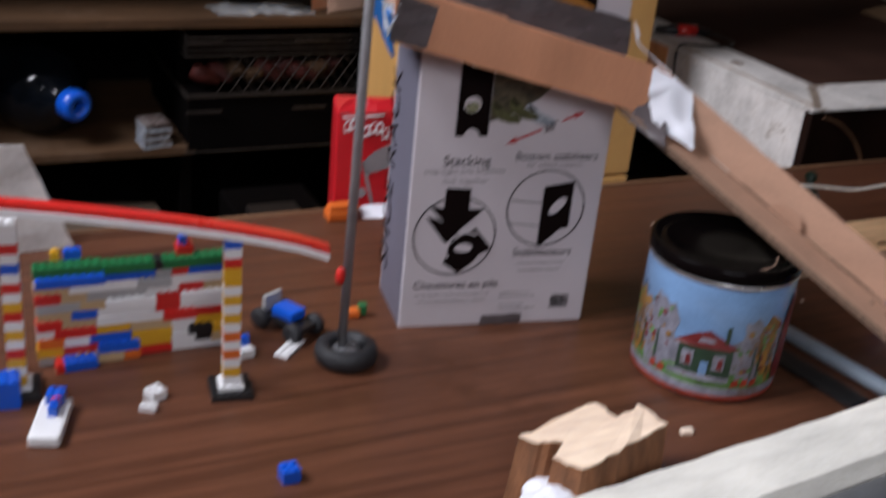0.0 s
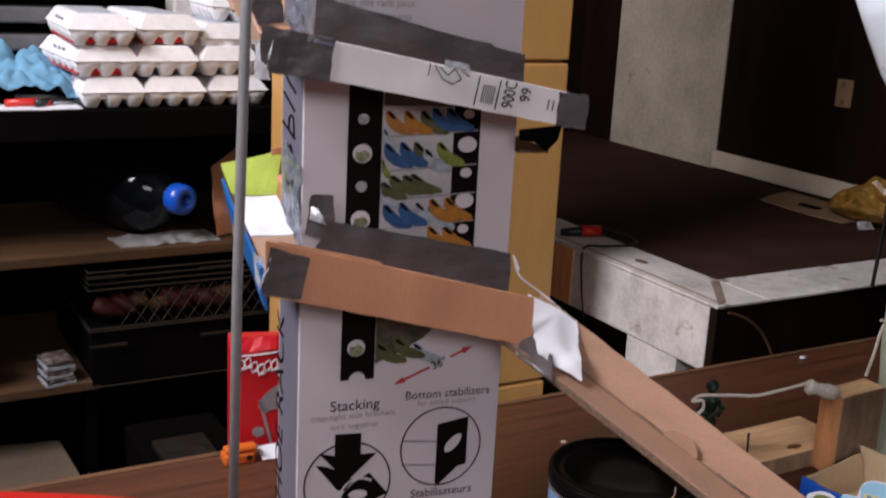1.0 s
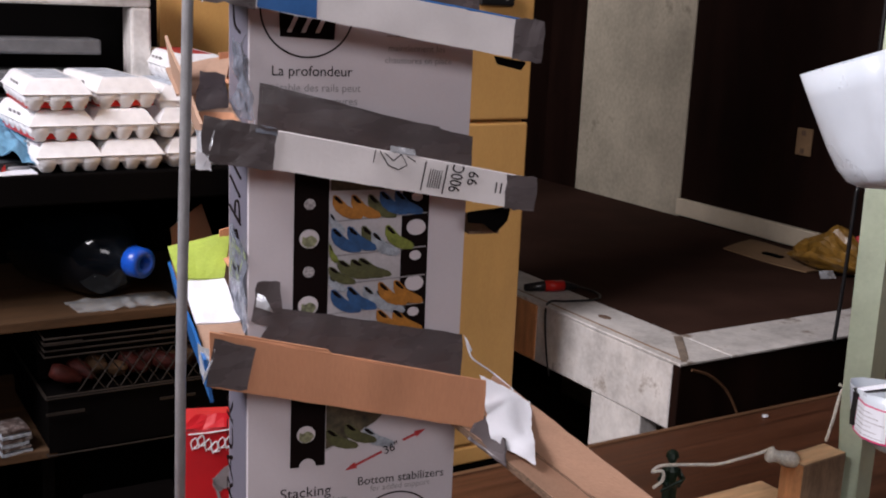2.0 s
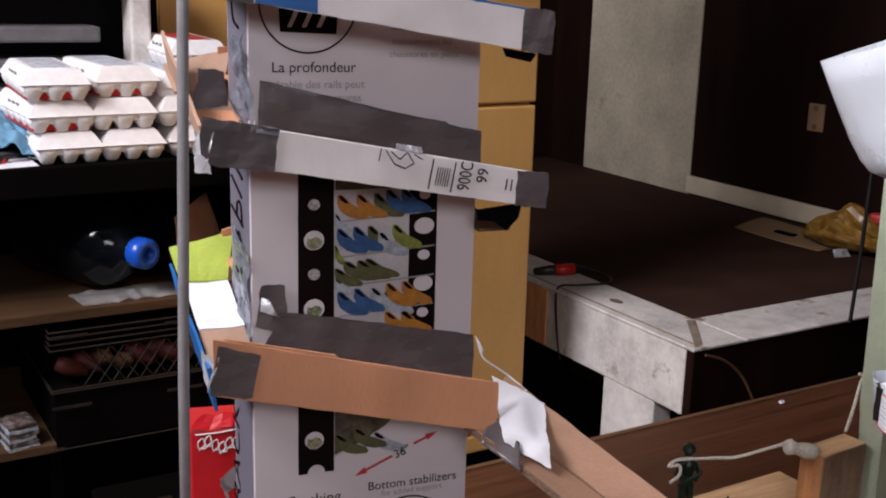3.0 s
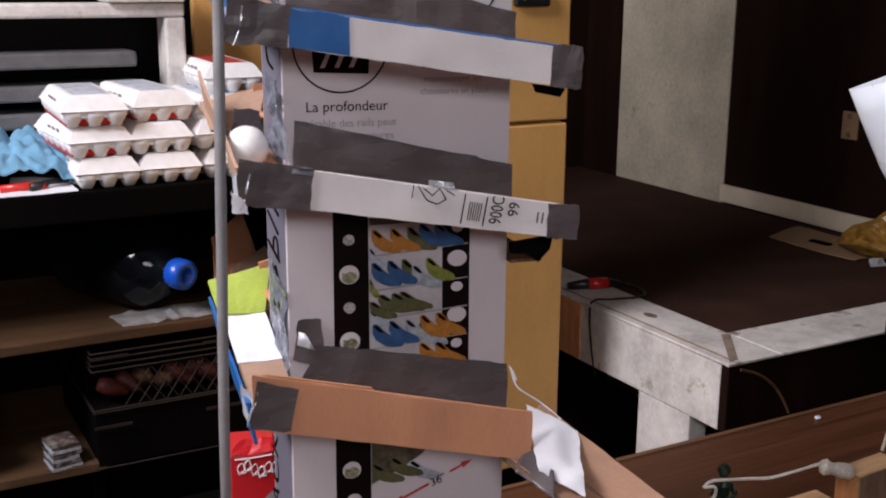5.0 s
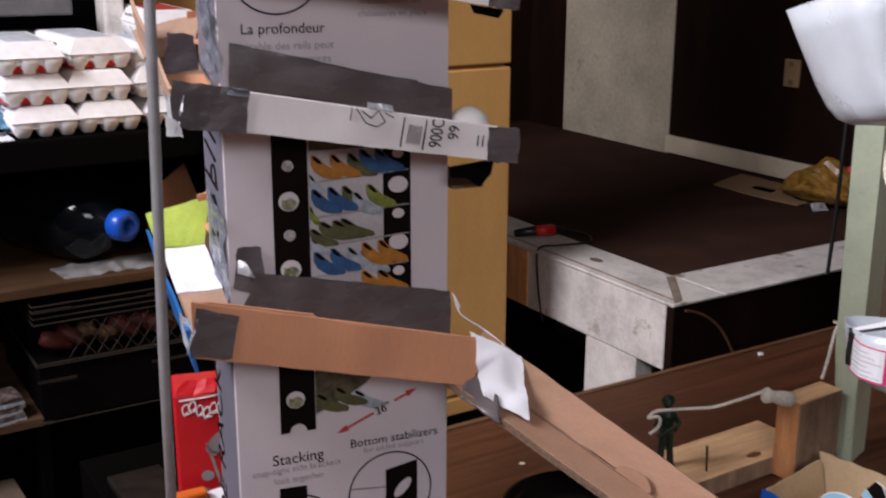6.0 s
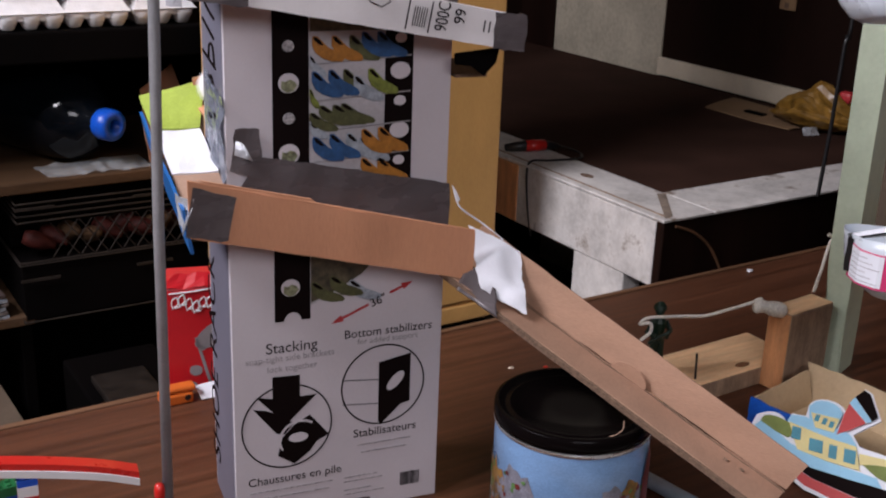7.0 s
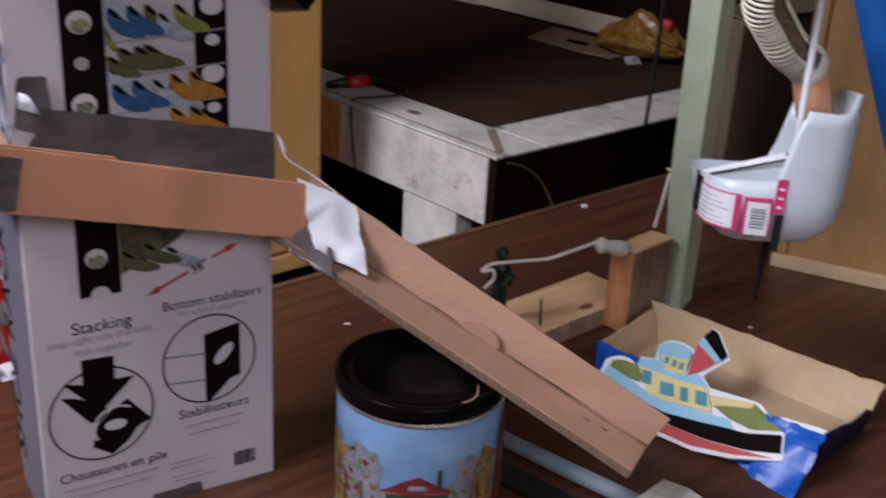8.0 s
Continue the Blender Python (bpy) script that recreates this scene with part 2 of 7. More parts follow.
BOAT_WINDOW = material("boat_window_teal", (0.08, 0.26, 0.33), 0.45, vary=0.2, bump=0)
TRAY_BLUE = material("tray_blue", (0.012, 0.09, 0.45), 0.35, vary=0.25, scale=40, bump=0.05, spot=(0.35, 0.40, 0.50), spot_at=0.70)
TRAY_DULL = material("faded_cardboard", (0.27, 0.165, 0.085), 0.85, vary=0.12, scale=12, bump=0.15, fine=160)
NAVY = material("navy_print", (0.006, 0.010, 0.036), 0.4, vary=0.35, scale=60, bump=0.08, spot=(0.22, 0.24, 0.30), spot_at=0.70)
BOAT_RED = material("boat_red", (0.50, 0.07, 0.07), 0.45, vary=0.06, bump=0)
TRAY_TAN = material("tray_tan", (0.58, 0.43, 0.26), 0.75, vary=0.10, scale=16, bump=0.15, fine=160)
PLY = material("plywood", (0.40, 0.22, 0.085), 0.6, vary=0.16, scale=5, bump=0.1, fine=90, stretch=(5, 5, 0.7))


# ---- building helpers ----
def part(name, bm, mat, parent=None, label="", smooth=False):
    me = bpy.data.meshes.new(name)
    bm.normal_update()
    bmesh.ops.recalc_face_normals(bm, faces=bm.faces)
    bm.to_mesh(me)
    bm.free()
    if smooth:
        for p in me.polygons:
            p.use_smooth = True
    me.materials.append(mat)
    ob = new(name, me)
    if parent is not None:
        ob.parent = parent
    if label:
        ob["label"] = label
    return ob


def thing(name, m, label, category, group="", kind=""):
    ob = new(name)
    ob.empty_display_size = 0.02
    ob.matrix_world = m
    return tagged(ob, label, category, group, kind)


def block(x0, x1, y0, y1, z0, z1, bevel=0.0, bm=None, m=None):
    own = bmesh.new()
    bmesh.ops.create_cube(own, size=1)
    for v in own.verts:
        v.co = Vector(((x0 + x1) / 2 + v.co.x * (x1 - x0), (y0 + y1) / 2 + v.co.y * (y1 - y0), (z0 + z1) / 2 + v.co.z * (z1 - z0)))
    if bevel:
        bmesh.ops.bevel(own, geom=own.edges[:], offset=bevel, segments=2, affect="EDGES", profile=0.5)
    if m is not None:
        bmesh.ops.transform(own, matrix=m, verts=own.verts)
    if bm is None:
        return own
    merge(bm, own)
    return bm


def merge(bm, other):
    me = bpy.data.meshes.new("tmp")
    other.to_mesh(me)
    other.free()
    bm.from_mesh(me)
    bpy.data.meshes.remove(me)


def slab(points, thick, bm=None):
    """A flat polygon with thickness, laid along its normal on both sides."""
    bm = bm or bmesh.new()
    pts = [Vector(p) for p in points]
    nrm = Vector((0, 0, 0))
    for i in range(len(pts)):
        a, b = pts[i], pts[(i + 1) % len(pts)]
        nrm += Vector(((a.y - b.y) * (a.z + b.z), (a.z - b.z) * (a.x + b.x), (a.x - b.x) * (a.y + b.y)))
    nrm.normalize()
    lo = [bm.verts.new(p - nrm * thick / 2) for p in pts]
    hi = [bm.verts.new(p + nrm * thick / 2) for p in pts]
    bm.faces.new(hi)
    bm.faces.new(lo[::-1])
    for i in range(len(pts)):
        j = (i + 1) % len(pts)
        bm.faces.new((lo[i], lo[j], hi[j], hi[i]))
    return bm


def sheet(c00, c10, c11, c01, nx=10, ny=4, amp=0.001, thick=0.0008, scale=40.0, seed=0.0, ragged=0.0):
    """A wrinkled sheet between four corners: tape, paper, cloth."""
    bm = bmesh.new()
    a, b, c, d = (Vector(p) for p in (c00, c10, c11, c01))
    nrm = (b - a).cross(d - a).normalized()
    rows = []
    for j in range(ny + 1):
        v = j / ny
        row = []
        for i in range(nx + 1):
            u = i / nx
            p = (a * (1 - u) + b * u) * (1 - v) + (d * (1 - u) + c * u) * v
            if ragged and j in (0, ny):
                p = p + (d - a).normalized() * ragged * noise.noise(p * 150 + Vector((seed, 0, 0)))
            if ragged and i in (0, nx):
                p = p + (b - a).normalized() * ragged * noise.noise(p * 150 + Vector((0, seed, 3)))
            p = p + nrm * amp * noise.noise(p * scale + Vector((seed, seed, seed)))
            row.append(p)
        rows.append(row)
    top = [[bm.verts.new(p + nrm * thick / 2) for p in r] for r in rows]
    bot = [[bm.verts.new(p - nrm * thick / 2) for p in r] for r in rows]
    for j in range(ny):
        for i in range(nx):
            bm.faces.new((top[j][i], top[j][i + 1], top[j + 1][i + 1], top[j + 1][i]))
            bm.faces.new((bot[j][i], bot[j + 1][i], bot[j + 1][i + 1], bot[j][i + 1]))
    rim = [(0, i) for i in range(nx)] + [(j, nx) for j in range(ny)] + [(ny, i) for i in range(nx, 0, -1)] + [(j, 0) for j in range(ny, 0, -1)]
    for k in range(len(rim)):
        (j0, i0), (j1, i1) = rim[k], rim[(k + 1) % len(rim)]
        bm.faces.new((top[j0][i0], bot[j0][i0], bot[j1][i1], top[j1][i1]))
    return bm


def tube(points, radius, seg=10, bm=None, taper=None):
    bm = bm or bmesh.new()
    pts = [Vector(p) for p in points]
    rings = []
    up = Vector((0.13, 0.31, 0.94)).normalized()
    for i, p in enumerate(pts):
        d = (pts[min(i + 1, len(pts) - 1)] - pts[max(i - 1, 0)]).normalized()
        s = d.cross(up)
        if s.length < 0.05:
            s = d.cross(Vector((1, 0, 0)))
        s.normalize()
        t = d.cross(s)
        r = radius if taper is None else taper[i]
        rings.append([bm.verts.new(p + s * r * math.cos(k * 2 * math.pi / seg) + t * r * math.sin(k * 2 * math.pi / seg)) for k in range(seg)])
    for a, b in zip(rings, rings[1:]):
        for k in range(seg):
            bm.faces.new((a[k], a[(k + 1) % seg], b[(k + 1) % seg], b[k]))
    bm.faces.new(rings[0][::-1])
    bm.faces.new(rings[-1])
    return bm


def lathe(profile, seg=48, bm=None, close=True):
    """profile: (radius, z) rows, turned round the z axis."""
    bm = bm or bmesh.new()
    rings = [[bm.verts.new((max(r, 1e-4) * math.cos(k * 2 * math.pi / seg), max(r, 1e-4) * math.sin(k * 2 * math.pi / seg), z)) for k in range(seg)] for r, z in profile]
    for a, b in zip(rings, rings[1:]):
        for k in range(seg):
            bm.faces.new((a[k], a[(k + 1) % seg], b[(k + 1) % seg], b[k]))
    if close:
        bm.faces.new(rings[0][::-1])
        bm.faces.new(rings[-1])
    return bm


def smooth_path(points, steps=8):
    pts = [Vector(p) for p in points]
    out = []
    for i in range(len(pts) - 1):
        p0, p1, p2, p3 = pts[max(i - 1, 0)], pts[i], pts[i + 1], pts[min(i + 2, len(pts) - 1)]
        for k in range(steps):
            t = k / steps
            out.append(0.5 * ((2 * p1) + (p2 - p0) * t + (2 * p0 - 5 * p1 + 4 * p2 - p3) * t * t + (3 * p1 - p0 - 3 * p2 + p3) * t ** 3))
    return out + [pts[-1]]


def lettering(name, words, place, width, mat, parent, spin=0.0, m=None, height=None, label=""):
    """Words with the built-in font, drawn flat on the plane y = const facing -y; place is the left end of the base line."""
    cu = bpy.data.curves.new(name, "FONT")
    cu.body, cu.size, cu.extrude = words, 1.0, 0.004
    tmp = bpy.data.objects.new(name, cu)
    scene.collection.objects.link(tmp)
    bpy.context.view_layer.update()
    me = bpy.data.meshes.new_from_object(tmp)
    bpy.data.objects.remove(tmp)
    bpy.data.curves.remove(cu)
    xs = [v.co.x for v in me.vertices]
    k = width / (max(xs) - min(xs))
    kz = k if height is None else height
    turn = Matrix.Rotation(spin, 4, "Y")
    base = m or Matrix.Identity(4)
    for v in me.vertices:
        p = Vector(((v.co.x - min(xs)) * k, v.co.z * 0.02, v.co.y * kz))
        v.co = base @ (Vector(place) + turn @ p)
    me.materials.clear()
    me.materials.append(mat)
    ob = new(name, me)
    ob.parent = parent
    if label:
        ob["label"] = label
    return ob


def print_poly(bm, pts, y, thick=0.0003):
    return slab([(x, y, z) for x, z in pts], thick, bm)


def disc(bm, cx, cz, rx, rz, y, n=24, thick=0.0003):
    return print_poly(bm, [(cx + rx * math.cos(2 * math.pi * k / n), cz + rz * math.sin(2 * math.pi * k / n)) for k in range(n)], y, thick)


def ring(bm, cx, cz, rx, rz, y, w=0.0016, n=48, thick=0.0003, a0=0.0, a1=2 * math.pi):
    for k in range(n):
        a, b = a0 + (a1 - a0) * k / n, a0 + (a1 - a0) * (k + 1) / n
        pts = [(cx + (rx + s * w / 2) * math.cos(t), cz + (rz + s * w / 2) * math.sin(t)) for t, s in ((a, 1), (b, 1), (b, -1), (a, -1))]
        print_poly(bm, pts, y, thick)
    return bm


def structure(name, bm, mat, label):
    ob = part(name, bm, mat)
    ob.matrix_world = ROOM
    return tagged(ob, label, "", "", "structure")


# ---- the room ----
def build_room():
    structure("floor", block(-2.0, 2.3, -2.8, 2.6, -0.80, -0.75), FLOOR, "dark worn wooden floor of the workshop")
    structure("ceiling", block(-2.0, 2.3, -2.8, 2.6, 2.75, 2.80), WALL, "unseen dull ceiling added over the room")
    # back wall, right wall in its two finishes, unseen walls with openings added for the lamps
    structure("wall_north", block(-2.0, 2.2, 2.40, 2.5, -0.75, 2.75), DARK_PANEL, "dark brown panelled back wall")
    structure("wall_east_panel", block(2.085, 2.2, -2.7, 1.65, -0.75, 2.75), DARK_PANEL, "dark brown panelled side wall")
    structure("wall_east_plaster", block(2.08, 2.2, 1.65, 2.19, -0.75, 2.75), PLASTER, "stained pale plaster strip of wall")
    structure("wall_east_corner", block(2.085, 2.2, 2.19, 2.40, -0.75, 2.75), DARK_PANEL, "dark brown wall corner")
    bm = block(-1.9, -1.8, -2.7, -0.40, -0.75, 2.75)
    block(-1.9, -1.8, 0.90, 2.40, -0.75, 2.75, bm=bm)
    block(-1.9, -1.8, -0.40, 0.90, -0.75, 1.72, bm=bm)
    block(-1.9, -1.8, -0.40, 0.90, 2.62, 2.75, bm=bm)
    structure("wall_west", bm, WALL, "unseen wall with an opening added for a lamp")
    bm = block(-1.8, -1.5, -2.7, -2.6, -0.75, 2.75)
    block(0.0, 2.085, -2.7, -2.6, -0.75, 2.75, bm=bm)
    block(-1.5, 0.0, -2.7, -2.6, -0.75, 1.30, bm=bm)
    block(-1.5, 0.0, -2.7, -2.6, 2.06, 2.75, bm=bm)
    structure("wall_south", bm, WALL, "unseen wall with an opening added for a lamp")
    # skirting and socket on the dark panelled wall
    structure("baseboard", block(2.064, 2.084, 0.98, 1.648, 0.036, 0.090, 0.004), SKIRTING, "white painted skirting strip above the platform")
    sock = thing("wall_socket", ROOM @ pose(2.085, 1.176, 0.330), "cream plastic wall socket plate on dark panelling", "socket")
    part("plate", block(-0.010, 0, -0.026, 0.026, -0.038, 0.038, 0.003), TRAY_DULL, sock)
    for z in (-0.025, 0.025):
        part("outlet", block(-0.0115, -0.0095, -0.007, 0.007, z - 0.007, z + 0.007, 0.0006), CARD_EDGE, sock, "dark socket opening")


def build_table():
    t = thing("work_table", ROOM, "long brown wood-grain table top with a worn back edge", "table")
    part("tabletop", block(-1.3, 1.95, -0.95, 0.322, -0.030, 0.0, 0.002), TABLE, t)
    part("edge_strip", block(-1.3, 1.95, 0.3225, 0.332, -0.032, 0.0015, 0.001), TABLE_EDGE, t, "lighter wooden edge strip")
    for x in (-1.2, 1.85):
        for y in (-0.85, 0.22):
            part("leg", block(x - 0.035, x + 0.035, y - 0.035, y + 0.035, -0.75, -0.0305, 0.004), TABLE_EDGE, t)


def build_platform():
    p = thing("platform", ROOM, "low platform with worn white painted border and brown felt top", "platform")
    x0, y0, x1, y1, z = 1.038, 0.50, 2.06, 2.385, 0.03
    part("side_board", block(x0, x0 + 0.02, y0 + 0.021, y1, -0.102, z - 0.001, 0.003), WORN_WHITE, p, "scuffed white painted side board")
    part("front_board", block(x0, x1, y0, y0 + 0.02, -0.102, z - 0.001, 0.003), DARK_PANEL, p, "dark brown front board")
    part("border_strip", block(x0 - 0.004, x0 + 0.125, y0 - 0.004, y1, z, z + 0.006, 0.002), WORN_WHITE, p, "worn white border strip")
    part("border_strip", block(x0 + 0.1265, x1, y0 - 0.004, y0 + 0.140, z, z + 0.006, 0.002), WORN_WHITE, p, "worn white border strip")
    part("deck", block(x0 + 0.1265, x1, y0 + 0.1415, y1, z - 0.004, z + 0.0045), FELT, p, "dark brown felt deck")
    part("edge_seam", block(x0 + 0.014, x0 + 0.019, y0 + 0.004, y1, z + 0.0062, z + 0.0068), GREY_LUMBER, p, "worn grey seam along the border")
    part("mitre_stain", slab([(x0 + 0.006, y0 + 0.004, z + 0.0068), (x0 + 0.030, y0 + 0.010, z + 0.0068), (x0 + 0.122, y0 + 0.128, z + 0.0068), (x0 + 0.104, y0 + 0.134, z + 0.0068)], 0.0006), STAIN, p, "brown stain along the corner joint")
    part("knot", slab([(x0 + 0.062 + 0.011 * math.cos(k * 0.7), y0 + 0.300 + 0.019 * math.sin(k * 0.7), z + 0.0066) for k in range(9)], 0.0006), CARD_EDGE, p, "dark knot in the border")
    part("underside", block(x0 + 0.021, x1, y0 + 0.021, y1, -0.095, -0.075), SHADED_DARK, p)
    part("torn_veneer", tube(smooth_path([(1.066, y0 - 0.002, 0.020), (1.110, y0 - 0.002, 0.004), (1.151, y0 - 0.002, -0.024), (1.176, y0 - 0.002, -0.052), (1.200, y0 - 0.002, -0.090)], 5), 0.0030, 6), TABLE_EDGE, p, "pale torn line in the veneer")
    for y in (0.60, 2.1):
        part("leg", block(x0 + 0.004, x0 + 0.05, y, y + 0.155, -0.75, -0.103, 0.003), WORN_WHITE, p, "white painted leg panel")
    part("leg", block(x1 - 0.06, x1 - 0.02, y0 + 0.03, y0 + 0.07, -0.75, -0.096, 0.003), WORN_WHITE, p)
    part("end_cap", block(x0 - 0.003, x0 + 0.018, 0.955, 1.06, -0.100, z - 0.003, 0.003), ORANGE_PINE, p, "bare wood end piece")


def build_cabinet():
    c = thing("tall_cabinet", ROOM, "tall yellow painted cabinet with stacked doors behind the carton", "cabinet")
    x0, x1, y0, y1 = 0.382, 0.873, 0.80, 1.10
    part("body", block(x0, x1, y0 + 0.021, y1, -0.70, 1.3, 0.004), YELLOW, c)
    for z0, z1 in ((-0.193, 0.452), (0.458, 1.1), (-0.235, -0.199)):
        part("door", block(x0 + 0.001, x1, y0, y0 + 0.020, z0, z1, 0.004), YELLOW, c, "yellow painted door panel")
    # near-black strip put in as the shadow gap below the doors
    part("plinth", block(x0 + 0.01, x1 - 0.005, y0 + 0.012, y0 + 0.0205, -0.70, -0.245), SHADED_DARK, c, "recessed plinth, near black as the shadow gap")
    h = part("handle", block(0.742, 0.818, y0 - 0.014, y0 - 0.003, 0.668, 0.695, 0.004), BLACK_PL, c, "black plastic pull handle")
    for x in (0.76, 0.80):
        part("screw", block(x - 0.003, x + 0.003, y0 - 0.0145, y0 - 0.0135, 0.679, 0.684), GREY_PL, h)


# ---- the tall carton ----
W, D, H = 0.215, 0.10, 0.93


def build_carton():
    c = thing("shoe_rack_carton", pose(0, 0, 0), "tall white printed shoe rack carton standing on end", "carton")
    part("front_panel", block(0, W, 0, 0.004, 0, H, 0.001), CARD_WHITE, c)
    part("back_panel", block(0, W, D - 0.004, D, 0, H, 0.001), CARD_WHITE, c)
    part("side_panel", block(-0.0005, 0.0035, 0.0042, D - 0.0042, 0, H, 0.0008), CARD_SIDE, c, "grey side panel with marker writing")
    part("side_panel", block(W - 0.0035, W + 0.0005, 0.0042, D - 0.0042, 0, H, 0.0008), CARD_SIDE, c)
    part("end_flap", block(0.004, W - 0.004, 0.0042, D - 0.0042, H - 0.006, H - 0.002), CARD_WHITE, c)
    part("end_flap", block(0.004, W - 0.004, 0.0042, D - 0.0042, 0.001, 0.005), CARD_WHITE, c)
    y, y2, y3, y4 = -0.0004, -0.0008, -0.0012, -0.0016
    # printed rack picture
    bm = bmesh.new()
    print_poly(bm, [(0.076, 0.236), (0.128, 0.262), (0.152, 0.285), (0.152, 0.512), (0.076, 0.52)], y)
    part("rack_picture", bm, PR_BACK, c, "printed picture of a shoe rack")
    bm = bmesh.new()
    n = 10
    notch = [(0.0595 + 0.0085 * math.cos(math.pi * k / n), 0.223 + 0.0085 * math.sin(math.pi * k / n)) for k in range(n + 1)]
    print_poly(bm, [(0.043, 0.53), (0.042, 0.223)] + notch[::-1] + [(0.077, 0.223), (0.076, 0.53)], y2)
    part("printed_bracket", bm, INK, c, "printed dark rack upright")
    bm = bmesh.new()
    print_poly(bm, [(0.1485, 0.51), (0.1490, 0.30), (0.1765, 0.30), (0.1760, 0.505)], y2)
    part("printed_bracket", bm, INK, c, "printed dark rack upright")
    for k, (z, r) in enumerate(((0.486, 0.0054), (0.453, 0.0095), (0.421, 0.0056), (0.388, 0.0098), (0.257, 0.0092), (0.34, 0.0055), (0.305, 0.0092))):
        part("printed_hole", disc(bmesh.new(), 0.0575, z, r, r * 0.95, y3), CARD_WHITE if r > 0.008 else INK_LINE, c, "printed round hole")
        if r > 0.008:
            part("printed_shoe", print_poly(bmesh.new(), [(0.0505, z - 0.0050), (0.0560, z - 0.0086), (0.0620, z - 0.0072), (0.0655, z - 0.0020), (0.0630, z + 0.0016), (0.0590, z + 0.0034), (0.0545, z + 0.0012), (0.0510, z + 0.0024)], y3 - 0.0003), PR_MEADOW, c, "printed green plant in the hole")
    for z, r in ((0.491, 0.0056), (0.461, 0.0098), (0.433, 0.0060), (0.405, 0.0096), (0.376, 0.0058)):
        part("printed_hole", disc(bmesh.new(), 0.1635, z, r, r * 0.8, y3), CARD_WHITE, c, "printed round hole")
    # shelves and shoes of the picture
    for z in (0.468, 0.4345, 0.406, 0.3775, 0.349):
        part("printed_shelf", print_poly(bmesh.new(), [(0.0765, z), (0.174, z + 0.0065), (0.174, z + 0.0078), (0.0765, z + 0.0013)], y2 - 0.0006), INK_PALE, c, "printed grey shelf line")
    rng = random.Random(5)

    def shoe(x, z, w, h, mat, k):
        """A low shoe seen from above its side: heel up at x, z and toe down to the far side."""
        pts = [(0, 0), (0.06, 0.05), (0.16, 0.02), (0.30, -0.16), (0.50, -0.42), (0.74, -0.58), (0.94, -0.74), (1.0, -0.90), (0.94, -1.0), (0.62, -0.99), (0.34, -0.86), (0.10, -0.62), (0.0, -0.34)]
        part("printed_shoe", print_poly(bmesh.new(), [(x + a * w, z + b * h) for a, b in pts], -0.0018 - 0.00012 * k), mat, c, "printed shoe")
        hole = [(0.03, -0.02), (0.12, 0.0), (0.26, -0.16), (0.36, -0.34), (0.24, -0.32), (0.10, -0.18)]
        part("printed_shoe_opening", print_poly(bmesh.new(), [(x + a * w, z + b * h) for a, b in hole], -0.00184 - 0.00012 * k), INK, c)

    part("rack_shadow", print_poly(bmesh.new(), [(0.0775, 0.2395), (0.104, 0.2500), (0.128, 0.2640), (0.150, 0.2860), (0.150, 0.30), (0.0775, 0.30)], -0.0010), PR_MUD, c, "printed brown floor under the rack")
    part("rack_shadow", print_poly(bmesh.new(), [(0.0775, 0.4985), (0.148, 0.4985), (0.148, 0.512), (0.0775, 0.52)], -0.0010), PR_MUD, c, "printed dark upper shelf")
    row = 0
    for z, w, h, items in ((0.4935, 0.030, 0.0225, ((0.0625, -0.010, PR_PALE), (0.1135, 0.000, PR_OLIVE), (0.0970, 0.000, PR_ORANGE), (0.0790, 0.000, PR_ORANGE), (0.1400, 0.003, PR_BLUE), (0.1250, 0.003, PR_BLUE))),
                           (0.4630, 0.030, 0.0235, ((0.0560, -0.006, PR_LIME), (0.1320, 0.000, PR_LIME), (0.1080, 0.000, PR_OLIVE), (0.1180, -0.006, PR_PALE), (0.0940, 0.000, PR_BLUE), (0.0785, -0.001, PR_BLUE))),
                           (0.4310, 0.034, 0.0190, ((0.0620, -0.008, PR_PALE), (0.0700, -0.003, PR_OLIVE), (0.0850, 0.000, PR_OLIVE), (0.1060, 0.001, PR_OLIVE), (0.0980, 0.000, PR_OLIVE))),
                           (0.4040, 0.031, 0.0235, ((0.1240, -0.005, PR_PALE), (0.1110, 0.000, PR_PALE), (0.0950, 0.000, PR_BLUE), (0.0790, -0.002, PR_BLUE), (0.1420, 0.004, PR_ORANGE), (0.1260, 0.003, PR_ORANGE))),
                           (0.3780, 0.032, 0.0225, ((0.0770, -0.008, PR_LIME), (0.0930, -0.009, PR_OLIVE), (0.1420, 0.000, PR_ORANGE), (0.1255, 0.001, PR_ORANGE))),
                           (0.2600, 0.034, 0.0220, ((0.1150, -0.002, PR_PALE), (0.0960, 0.004, PR_OLIVE), (0.0770, 0.000, PR_OLIVE)))):
        for x, dz, mt in items:
            row += 1
            clip = max(0.0, 0.0765 - x)
            shoe(x + clip, z + dz - clip * 0.5, w - clip, h * (1 - clip * 12), mt, row % 8)
    # long red arrow with its size
    bm = bmesh.new()
    for (xa, za), (xb, zb) in (((0.136, 0.2305), (0.098, 0.2145)), ((0.158, 0.2405), (0.182, 0.2505))):
        d = Vector((xb - xa, zb - za)).normalized()
        nn = Vector((-d.y, d.x))
        a, b = Vector((xa, za)), Vector((xb, zb))
        s = b - d * 0.012
        bm = bmesh.new()
        print_poly(bm, [tuple(a + nn * 0.0012), tuple(s + nn * 0.0012), tuple(s + nn * 0.0036), tuple(b), tuple(s - nn * 0.0036), tuple(s - nn * 0.0012), tuple(a - nn * 0.0012)], y2)
        part("printed_arrow", bm, INK_RED, c, "printed red arrow")
    lettering("printed_text", '36"', (0.1390, -0.0034, 0.2285), 0.0155, INK, c, spin=radians(-20))
